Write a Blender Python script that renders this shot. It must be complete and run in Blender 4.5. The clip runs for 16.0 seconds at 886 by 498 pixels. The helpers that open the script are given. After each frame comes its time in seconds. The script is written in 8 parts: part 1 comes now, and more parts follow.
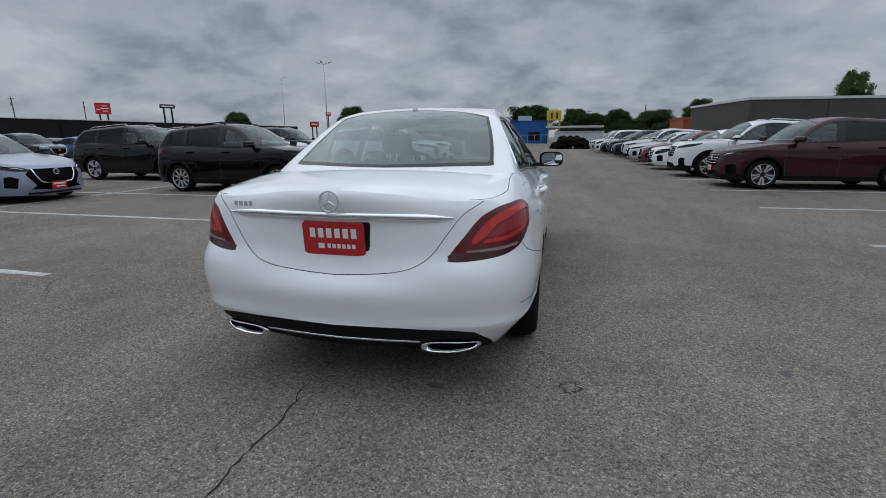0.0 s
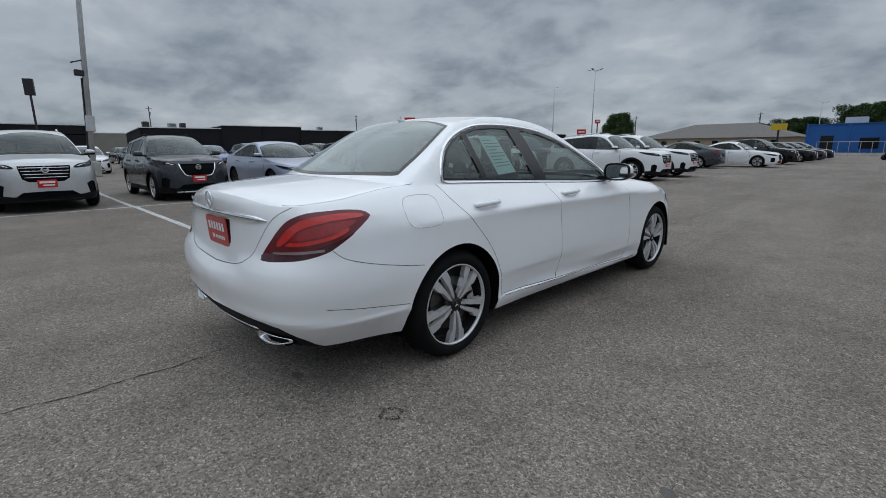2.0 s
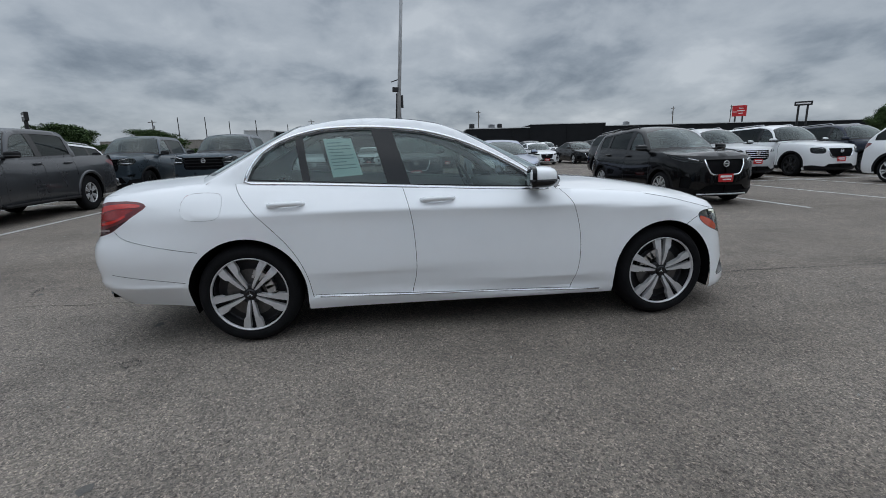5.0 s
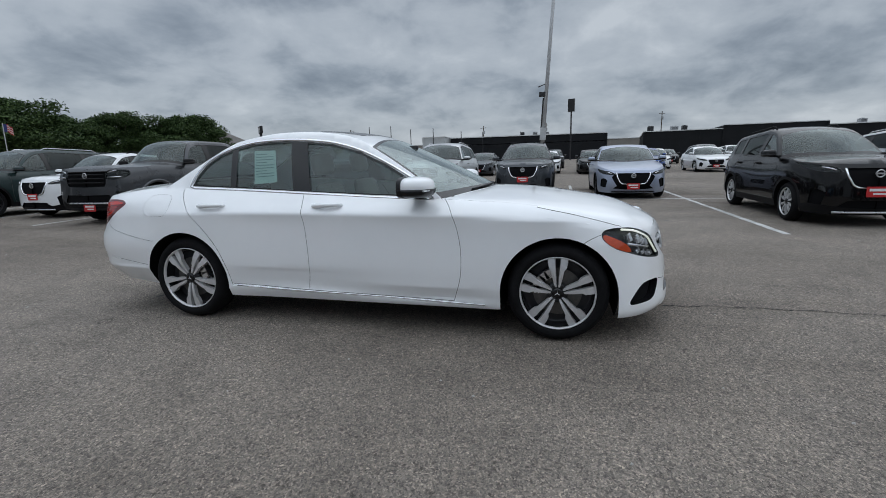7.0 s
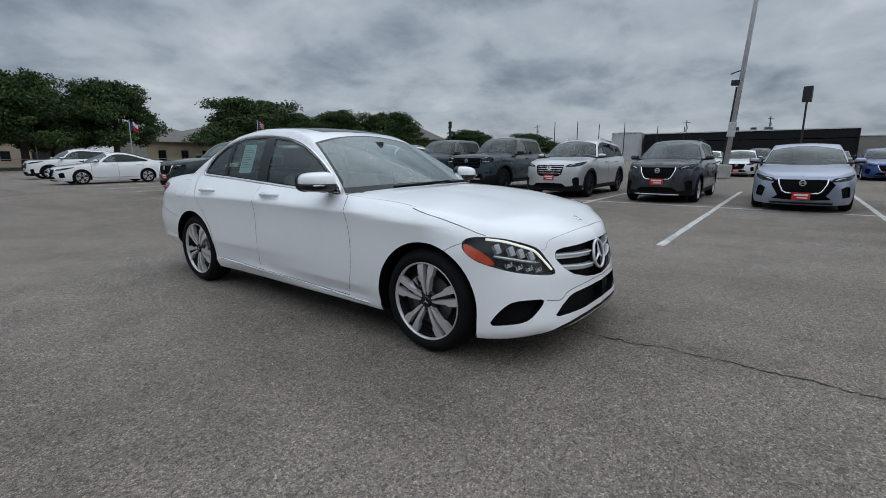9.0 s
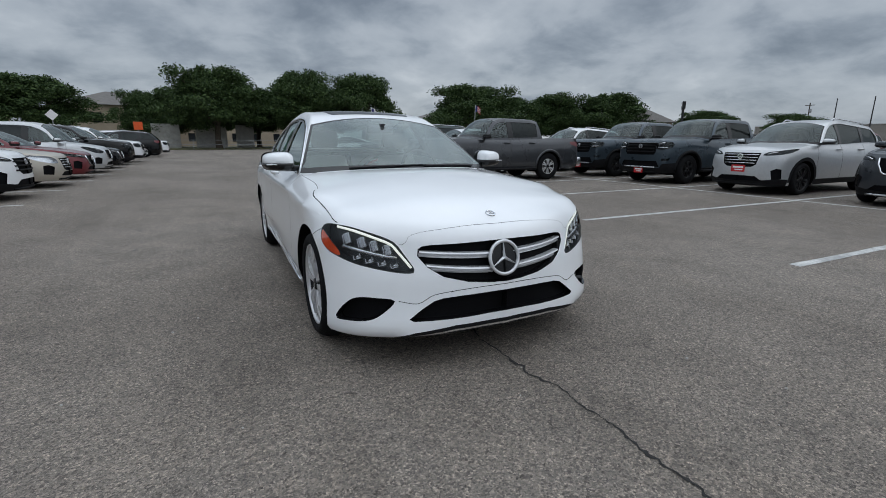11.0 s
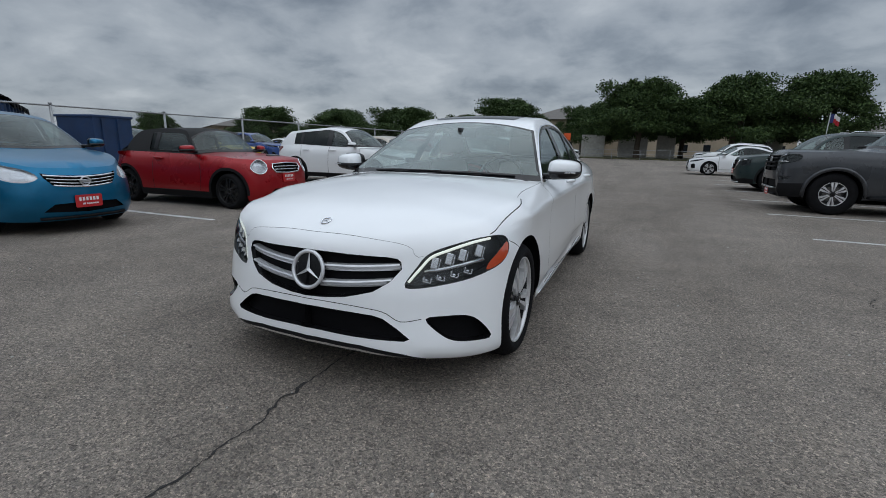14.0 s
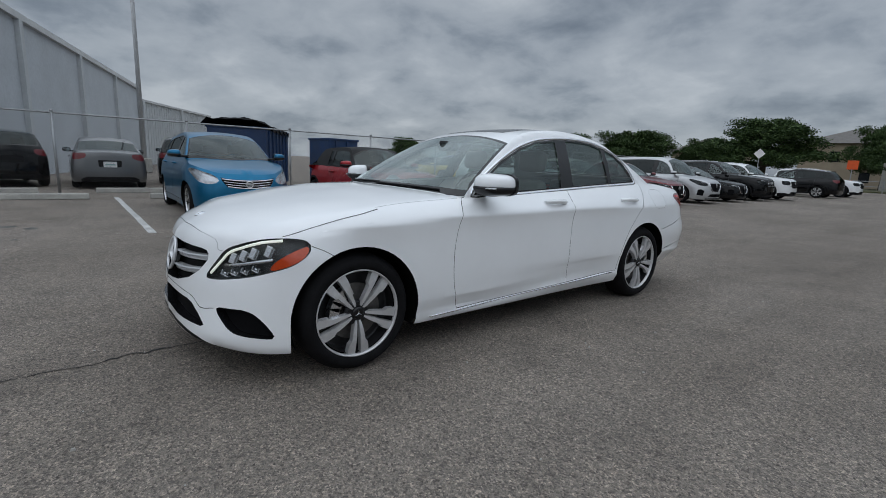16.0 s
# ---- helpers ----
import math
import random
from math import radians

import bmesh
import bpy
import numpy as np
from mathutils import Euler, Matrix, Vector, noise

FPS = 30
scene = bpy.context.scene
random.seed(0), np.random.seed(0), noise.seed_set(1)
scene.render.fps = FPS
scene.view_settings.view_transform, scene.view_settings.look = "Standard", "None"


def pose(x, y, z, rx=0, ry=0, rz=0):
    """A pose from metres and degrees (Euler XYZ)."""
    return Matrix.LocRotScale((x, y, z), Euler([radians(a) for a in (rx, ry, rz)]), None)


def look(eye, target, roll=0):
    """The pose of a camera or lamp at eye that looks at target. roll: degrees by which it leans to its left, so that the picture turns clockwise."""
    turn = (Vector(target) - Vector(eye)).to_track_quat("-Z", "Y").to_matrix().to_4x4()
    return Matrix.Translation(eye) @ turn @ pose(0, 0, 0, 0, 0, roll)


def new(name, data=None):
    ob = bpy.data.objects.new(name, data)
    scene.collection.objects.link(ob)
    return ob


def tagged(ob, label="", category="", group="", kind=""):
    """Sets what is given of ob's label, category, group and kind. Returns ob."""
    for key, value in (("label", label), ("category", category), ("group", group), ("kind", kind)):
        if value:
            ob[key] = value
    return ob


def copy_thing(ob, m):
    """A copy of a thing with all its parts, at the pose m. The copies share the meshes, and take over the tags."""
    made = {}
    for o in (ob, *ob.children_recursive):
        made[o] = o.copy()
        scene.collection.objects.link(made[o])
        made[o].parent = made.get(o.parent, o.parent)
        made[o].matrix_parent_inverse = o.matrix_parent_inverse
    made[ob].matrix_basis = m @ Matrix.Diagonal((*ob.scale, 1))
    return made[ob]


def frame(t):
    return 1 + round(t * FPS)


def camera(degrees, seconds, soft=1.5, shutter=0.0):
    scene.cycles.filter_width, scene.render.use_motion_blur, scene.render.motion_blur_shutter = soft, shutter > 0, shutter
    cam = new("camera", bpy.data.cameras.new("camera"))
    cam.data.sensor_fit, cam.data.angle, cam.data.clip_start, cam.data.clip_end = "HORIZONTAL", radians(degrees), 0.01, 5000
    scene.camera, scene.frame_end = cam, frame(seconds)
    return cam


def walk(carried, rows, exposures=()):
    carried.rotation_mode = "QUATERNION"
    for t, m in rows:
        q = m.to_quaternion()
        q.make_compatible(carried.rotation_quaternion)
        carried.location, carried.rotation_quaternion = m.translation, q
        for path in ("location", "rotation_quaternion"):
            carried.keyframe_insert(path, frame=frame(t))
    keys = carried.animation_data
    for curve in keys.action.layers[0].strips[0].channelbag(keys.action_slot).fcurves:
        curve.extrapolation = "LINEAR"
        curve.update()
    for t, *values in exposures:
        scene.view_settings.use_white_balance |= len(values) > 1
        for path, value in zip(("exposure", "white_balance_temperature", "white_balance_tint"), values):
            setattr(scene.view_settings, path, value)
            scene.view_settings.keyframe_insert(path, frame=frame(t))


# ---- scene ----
PATH = [
    (0, (0.955, -4.186, 1.234), (0.5, -2.296, 0.765), -0.4),
    (0.5, (1.424, -4.035, 1.242), (0.686, -2.231, 0.792), -0.7),
    (1, (1.878, -3.821, 1.239), (0.881, -2.142, 0.803), -0.8),
    (1.5, (2.281, -3.527, 1.241), (1.057, -2.006, 0.808), -0.8),
    (2, (2.667, -3.185, 1.233), (1.268, -1.821, 0.802), -0.4),
    (2.5, (2.988, -2.771, 1.238), (1.442, -1.58, 0.804), -0.5),
    (3, (3.3, -2.338, 1.238), (1.622, -1.336, 0.813), -0.7),
    (3.5, (3.524, -1.864, 1.225), (1.742, -1.063, 0.795), -0.7),
    (4, (3.724, -1.375, 1.228), (1.867, -0.769, 0.8), -1.2),
    (4.5, (3.864, -0.886, 1.237), (1.952, -0.479, 0.811), -1.3),
    (4.7, (3.864, -0.703, 1.229), (1.94, -0.365, 0.801), -1.3),
    (6.8, (3.879, 1.326, 1.218), (1.959, 0.919, 0.832), -1.7),
    (7, (3.839, 1.517, 1.214), (1.937, 1.034, 0.825), -1.6),
    (7.5, (3.691, 1.968, 1.22), (1.844, 1.308, 0.83), -1.2),
    (8, (3.511, 2.42, 1.22), (1.739, 1.578, 0.833), -0.7),
    (8.5, (3.25, 2.84, 1.22), (1.572, 1.824, 0.83), -0.5),
    (8.7, (3.147, 3.003, 1.212), (1.51, 1.922, 0.82), -0.5),
    (10.8, (1.509, 4.194, 1.174), (0.561, 2.492, 0.718), 0.7),
    (11, (1.363, 4.278, 1.185), (0.5, 2.534, 0.725), 0.2),
    (11.5, (0.908, 4.415, 1.181), (0.288, 2.569, 0.721), 0.3),
    (12, (0.441, 4.459, 1.175), (0.088, 2.548, 0.703), 0.6),
    (12.5, (-0.035, 4.44, 1.173), (-0.091, 2.498, 0.698), 0.6),
    (13, (-0.521, 4.363, 1.165), (-0.275, 2.434, 0.694), 0.6),
    (13.5, (-1.003, 4.188, 1.16), (-0.488, 2.311, 0.703), 0.7),
    (14, (-1.476, 3.996, 1.175), (-0.692, 2.209, 0.737), 1.2),
    (14.5, (-1.93, 3.727, 1.172), (-0.908, 2.059, 0.759), 1.6),
    (15, (-2.35, 3.422, 1.169), (-1.113, 1.897, 0.791), 2.2),
    (15.5, (-2.708, 3.058, 1.16), (-1.305, 1.682, 0.789), 2.7),
    (16, (-3.023, 2.647, 1.152), (-1.477, 1.434, 0.782), 2.5),
]
EXPOSURES = [(0.0, -0.10), (1.5, -0.05), (3.0, 0.0), (4.5, 0.03), (7.0, 0.11), (8.5, 0.07), (11.0, 0.05), (12.0, 0.0), (13.0, -0.04), (15.0, -0.11), (16.0, -0.13)]
cam = camera(87.7, 16.0, soft=0.9)
walk(cam, [(t, look(eye, target, roll)) for t, eye, target, roll in PATH], EXPOSURES)

# ---------------------------------------------------------------- sky and light
world = bpy.data.worlds.new("overcast")
scene.world = world
world.use_nodes = True
wn, wl = world.node_tree.nodes, world.node_tree.links


def wnode(kind, **values):
    nd = wn.new(kind)
    for key, v in values.items():
        nd.inputs[key].default_value = v
    return nd


sky = wn.new("ShaderNodeTexSky")
sky.sky_type = "NISHITA"
sky.sun_disc = False
sky.sun_elevation, sky.sun_rotation = radians(62), radians(200)
coord = wn.new("ShaderNodeTexCoord")
sep = wn.new("ShaderNodeSeparateXYZ")
wl.new(coord.outputs["Generated"], sep.inputs[0])


def wmath(op, a, b=None):
    nd = wn.new("ShaderNodeMath")
    nd.operation = op
    for i, v in enumerate((a, b)):
        if v is None:
            continue
        if isinstance(v, (int, float)):
            nd.inputs[i].default_value = v
        else:
            wl.new(v, nd.inputs[i])
    return nd.outputs[0]


up = wmath("MAXIMUM", sep.outputs["Z"], 0.0)
den = wmath("ADD", up, 0.34)
comb = wn.new("ShaderNodeCombineXYZ")
wl.new(wmath("DIVIDE", sep.outputs["X"], den), comb.inputs[0])
wl.new(wmath("DIVIDE", sep.outputs["Y"], den), comb.inputs[1])
big = wnode("ShaderNodeTexNoise", Scale=1.35, Detail=7.0, Roughness=0.50, Distortion=0.2)
small = wnode("ShaderNodeTexNoise", Scale=3.7, Detail=8.0, Roughness=0.55, Distortion=0.2)
for t in (big, small):
    wl.new(comb.outputs[0], t.inputs["Vector"])
cloud = wmath("ADD", wmath("MULTIPLY", big.outputs["Fac"], 0.54), wmath("MULTIPLY", small.outputs["Fac"], 0.46))
ramp = wn.new("ShaderNodeValToRGB")
cr = ramp.color_ramp
cr.elements[0].position, cr.elements[0].color = 0.36, (0.205, 0.248, 0.305, 1)
cr.elements[1].position, cr.elements[1].color = 0.63, (0.590, 0.645, 0.705, 1)
for at_, c_ in ((0.44, (0.315, 0.366, 0.430, 1)), (0.50, (0.420, 0.474, 0.538, 1)), (0.56, (0.480, 0.535, 0.598, 1))):
    e = cr.elements.new(at_)
    e.color = c_
wl.new(cloud, ramp.inputs["Fac"])
# an overcast sky brightens towards the zenith
band = wn.new("ShaderNodeMapRange")
band.interpolation_type = "SMOOTHSTEP"
band.inputs["From Min"].default_value, band.inputs["From Max"].default_value = 0.34, 0.74
wl.new(up, band.inputs["Value"])
gain = wmath("ADD", 0.82, wmath("MULTIPLY", band.outputs["Result"], 1.30))
lift = wn.new("ShaderNodeVectorMath")
lift.operation = "SCALE"
wl.new(ramp.outputs["Color"], lift.inputs[0])
wl.new(gain, lift.inputs["Scale"])
dim = wn.new("ShaderNodeVectorMath")
dim.operation = "SCALE"
dim.inputs["Scale"].default_value = 0.10
wl.new(sky.outputs["Color"], dim.inputs[0])
mix = wn.new("ShaderNodeMix")
mix.data_type = "RGBA"
mix.inputs["Factor"].default_value = 0.93
wl.new(dim.outputs[0], mix.inputs["A"])
wl.new(lift.outputs[0], mix.inputs["B"])
wl.new(mix.outputs["Result"], wn["Background"].inputs["Color"])
wn["Background"].inputs["Strength"].default_value = 1.0

sun_data = bpy.data.lights.new("sun", "SUN")
sun_data.energy, sun_data.angle, sun_data.color = 0.62, radians(110), (0.98, 0.985, 1.0)
sun = new("sun", sun_data)
sun.matrix_basis = look((0, 0, 30), (9, -14, 0))

import collections
# ---------------------------------------------------------------- small tools
from mathutils import geometry

PI = math.pi


def smooth_line(pts, n=60, closed=False):
    """Catmull-Rom line through pts, resampled to n points of even spacing."""
    P = np.array(pts, float)
    if closed:
        P = np.vstack([P[-1], P, P[0], P[1]])
    else:
        P = np.vstack([2 * P[0] - P[1], P, 2 * P[-1] - P[-2]])
    out = []
    for i in range(1, len(P) - 2):
        p0, p1, p2, p3 = P[i - 1], P[i], P[i + 1], P[i + 2]
        for t in np.linspace(0, 1, 24, endpoint=False):
            out.append(0.5 * ((2 * p1) + (p2 - p0) * t + (2 * p0 - 5 * p1 + 4 * p2 - p3) * t * t + (3 * p1 - p0 - 3 * p2 + p3) * t ** 3))
    out.append(P[-2])
    out = np.array(out)
    d = np.r_[0, np.cumsum(np.linalg.norm(np.diff(out, axis=0), axis=1))]
    u = np.linspace(0, d[-1], n + 1 if closed else n)
    res = np.stack([np.interp(u, d, out[:, k]) for k in range(out.shape[1])], 1)
    return res[:-1] if closed else res


def densify(poly, step, closed=True):
    P = np.array(poly, float)
    Q = np.vstack([P, P[:1]]) if closed else P
    out = []
    for a, b in zip(Q[:-1], Q[1:]):
        k = max(1, int(np.ceil(np.linalg.norm(b - a) / step)))
        for i in range(k):
            out.append(a + (b - a) * i / k)
    if not closed:
        out.append(Q[-1])
    return np.array(out)


def inside(P, poly):
    """Which points of P lie in the polygon."""
    x, y = P[:, 0], P[:, 1]
    q = np.roll(poly, -1, axis=0)
    res = np.zeros(len(P), bool)
    for (x0, y0), (x1, y1) in zip(poly, q):
        if y0 == y1:
            continue
        c = (y0 > y) != (y1 > y)
        res ^= c & (x < (x1 - x0) * (y - y0) / (y1 - y0) + x0)
    return res


def strip(line, w):
    """A thin closed band of width w along a line."""
    P = np.array(line, float)
    t = np.gradient(P, axis=0)
    t /= np.linalg.norm(t, axis=1)[:, None] + 1e-9
    n = np.stack([-t[:, 1], t[:, 0]], 1)
    return np.vstack([P + n * w / 2, (P - n * w / 2)[::-1]])


def panels(outline, regions, step, rest="body"):
    """Cuts a flat outline into labelled triangles. Returns the points and the triangles by label."""
    loops = [densify(outline, step)] + [densify(p, step) for _, p in regions]
    edge_pts = np.vstack(loops)
    lo, hi = loops[0].min(0), loops[0].max(0)
    gx, gy = np.meshgrid(np.arange(lo[0] + step / 2, hi[0], step), np.arange(lo[1] + step / 2, hi[1], step))
    gx = gx + (np.arange(gx.shape[0]) % 2)[:, None] * step / 2
    G = np.stack([gx.ravel(), gy.ravel()], 1)
    G = G[inside(G, loops[0])]
    keep = np.ones(len(G), bool)
    for i in range(0, len(G), 500):
        d = ((G[i:i + 500, None, :] - edge_pts[None]) ** 2).sum(2).min(1)
        keep[i:i + 500] = d > (0.4 * step) ** 2
    G = G[keep]
    V, E = [], []
    for l in loops:
        b = len(V)
        V += [Vector(p) for p in l]
        E += [(b + i, b + (i + 1) % len(l)) for i in range(len(l))]
    V += [Vector(p) for p in G]
    res = geometry.delaunay_2d_cdt(V, E, [], 0, 1e-5)
    P = np.array([(v.x, v.y) for v in res[0]])
    T = np.array([f for f in res[2] if len(f) == 3])
    c = P[T].mean(1)
    lab = np.full(len(T), "", dtype=object)
    lab[inside(c, loops[0])] = rest
    ok = lab != ""
    done = np.zeros(len(T), bool)
    for (name, _), l in zip(regions, loops[1:]):
        hit = inside(c, l) & ok & ~done
        lab[hit] = name
        done |= hit
    return P, {n: T[lab == n] for n in set(lab[ok]) if n != "cut"}


def link_mesh(name, V, F, mat, parent=None, label="", smooth=True):
    me = bpy.data.meshes.new(name)
    me.from_pydata([tuple(map(float, v)) for v in V], [], [tuple(map(int, f)) for f in F])
    me.materials.append(mat)
    if smooth:
        me.shade_smooth()
    ob = new(name, me)
    ob.parent = parent
    if label:
        ob["label"] = label
    return ob


def part(name, bm, mat, parent=None, label="", smooth=False):
    """Links a bmesh as one mesh object under a thing or a part."""
    me = bpy.data.meshes.new(name)
    bm.to_mesh(me)
    bm.free()
    me.materials.append(mat)
    if smooth:
        me.shade_smooth()
    ob = new(name, me)
    ob.parent = parent
    if label:
        ob["label"] = label
    return ob


def thing(name, m, label, category, group="", kind=""):
    e = new(name)
    e.matrix_basis = m
    e.empty_display_size = 0.2
    return tagged(e, label, category, group, kind)


def add_box(bm, c, size, rot=None, bevel=0.0, taper=None):
    """A box with centre c; taper scales its top in x and y."""
    m = Matrix.Translation(c) @ (rot.to_4x4() if rot is not None else Matrix())
    r = bmesh.ops.create_cube(bm, size=1.0)
    vs = r["verts"]
    for v in vs:
        if taper and v.co.z > 0:
            v.co.x *= taper[0]
            v.co.y *= taper[1]
        v.co = Vector((v.co.x * size[0], v.co.y * size[1], v.co.z * size[2]))
    if bevel:
        es = list({e for v in vs for e in v.link_edges})
        r2 = bmesh.ops.bevel(bm, geom=es, offset=bevel, segments=2, profile=0.5, affect="EDGES")
        vs = list({v for f in r2["faces"] for v in f.verts} | {v for v in vs if v.is_valid})
    bmesh.ops.transform(bm, matrix=m, verts=vs)
    return vs


def box_bm(c, size, rot=None, bevel=0.0, taper=None):
    bm = bmesh.new()
    add_box(bm, c, size, rot, bevel, taper)
    return bm


def add_tube(bm, pts, r, seg=8, caps=True, squash=1.0):
    """A tube of radius r (a number, or one for each point) along pts."""
    P = [Vector(p) for p in pts]
    rr = r if hasattr(r, "__len__") else [r] * len(P)
    rings, ref = [], Vector((0, 0, 1))
    for i, p in enumerate(P):
        t = (P[min(i + 1, len(P) - 1)] - P[max(i - 1, 0)]).normalized()
        a = t.cross(ref)
        if a.length < 0.05:
            a = t.cross(Vector((1, 0, 0)))
        a.normalize()
        b = t.cross(a)
        rings.append([bm.verts.new(p + (a * math.cos(k * 2 * PI / seg) + b * math.sin(k * 2 * PI / seg) * squash) * rr[i]) for k in range(seg)])
    for A, B in zip(rings[:-1], rings[1:]):
        for k in range(seg):
            bm.faces.new((A[k], A[(k + 1) % seg], B[(k + 1) % seg], B[k]))
    if caps:
        bm.faces.new(rings[0][::-1])
        bm.faces.new(rings[-1])
    return bm


def lathe(bm, prof, seg=40, axis="x", centre=(0, 0, 0)):
    """Turns a profile of (along, radius) round an axis."""
    rings = []
    for a, r in prof:
        ring = []
        for k in range(seg):
            w = 2 * PI * k / seg
            p = {"x": (a, r * math.cos(w), r * math.sin(w)), "z": (r * math.cos(w), r * math.sin(w), a), "y": (r * math.cos(w), a, r * math.sin(w))}[axis]
            ring.append(bm.verts.new(Vector(p) + Vector(centre)))
        rings.append(ring)
    for A, B in zip(rings[:-1], rings[1:]):
        for k in range(seg):
            bm.faces.new((A[k], A[(k + 1) % seg], B[(k + 1) % seg], B[k]))
    return rings


def disc(bm, a, r, seg=32, axis="x", centre=(0, 0, 0)):
    ring = lathe(bm, [(a, r)], seg, axis, centre)[0]
    bm.faces.new(ring)


def prism(bm, outline, m, depth):
    """Pushes a flat outline (in local x, y) by depth along local z."""
    A = [bm.verts.new(m @ Vector((x, y, 0))) for x, y in outline]
    B = [bm.verts.new(m @ Vector((x, y, depth))) for x, y in outline]
    n = len(A)
    bm.faces.new(A[::-1])
    bm.faces.new(B)
    for i in range(n):
        bm.faces.new((A[i], A[(i + 1) % n], B[(i + 1) % n], B[i]))


# ---------------------------------------------------------------- materials
def material(name, base=(0.5, 0.5, 0.5), rough=0.5, metal=0.0, coat=0.0, vary=0.0, scale=8.0, bump=0.0, bump_scale=60.0, tint=None, coords="Object", emit=None, spec=0.5, fine=0.0):
    """A principled surface with two scales of variation in colour and relief."""
    m = bpy.data.materials.new(name)
    m.use_nodes = True
    nt = m.node_tree
    n, l = nt.nodes, nt.links
    b = n["Principled BSDF"]
    b.inputs["Base Color"].default_value = (*base, 1)
    b.inputs["Roughness"].default_value = rough
    b.inputs["Metallic"].default_value = metal
    b.inputs["Coat Weight"].default_value = coat
    b.inputs["Coat Roughness"].default_value = 0.04
    b.inputs["Specular IOR Level"].default_value = spec
    if emit:
        b.inputs["Emission Color"].default_value = (*emit[0], 1)
        b.inputs["Emission Strength"].default_value = emit[1]
    tc = n.new("ShaderNodeTexCoord")
    if vary or fine:
        t1 = n.new("ShaderNodeTexNoise")
        t1.inputs["Scale"].default_value = scale
        t1.inputs["Detail"].default_value = 5
        t1.inputs["Roughness"].default_value = 0.62
        l.new(tc.outputs[coords], t1.inputs["Vector"])
        t2 = n.new("ShaderNodeTexNoise")
        t2.inputs["Scale"].default_value = scale * 14
        t2.inputs["Detail"].default_value = 3
        l.new(tc.outputs[coords], t2.inputs["Vector"])
        mx = n.new("ShaderNodeMix")
        mx.data_type = "RGBA"
        lo = tuple(max(0, c * (1 - vary)) for c in base)
        hi = tuple(min(1, c * (1 + vary)) for c in (tint or base))
        mx.inputs["A"].default_value = (*lo, 1)
        mx.inputs["B"].default_value = (*hi, 1)
        mr = n.new("ShaderNodeMapRange")
        mr.inputs["From Min"].default_value, mr.inputs["From Max"].default_value = 0.3, 0.7
        l.new(t1.outputs["Fac"], mr.inputs["Value"])
        l.new(mr.outputs["Result"], mx.inputs["Factor"])
        hs = n.new("ShaderNodeHueSaturation")
        mf = n.new("ShaderNodeMapRange")
        mf.inputs["From Min"].default_value, mf.inputs["From Max"].default_value = 0.25, 0.75
        mf.inputs["To Min"].default_value, mf.inputs["To Max"].default_value = 1 - fine, 1 + fine
        l.new(t2.outputs["Fac"], mf.inputs["Value"])
        l.new(mf.outputs["Result"], hs.inputs["Value"])
        l.new(mx.outputs["Result"], hs.inputs["Color"])
        l.new(hs.outputs["Color"], b.inputs["Base Color"])
        rr = n.new("ShaderNodeMapRange")
        rr.inputs["To Min"].default_value, rr.inputs["To Max"].default_value = max(0.02, rough * 0.85), min(1, rough * 1.15)
        l.new(t1.outputs["Fac"], rr.inputs["Value"])
        l.new(rr.outputs["Result"], b.inputs["Roughness"])
    if bump:
        t3 = n.new("ShaderNodeTexNoise")
        t3.inputs["Scale"].default_value = bump_scale
        t3.inputs["Detail"].default_value = 4
        l.new(tc.outputs[coords], t3.inputs["Vector"])
        bp = n.new("ShaderNodeBump")
        bp.inputs["Strength"].default_value = bump
        bp.inputs["Distance"].default_value = 0.01
        l.new(t3.outputs["Fac"], bp.inputs["Height"])
        l.new(bp.outputs["Normal"], b.inputs["Normal"])
    return m


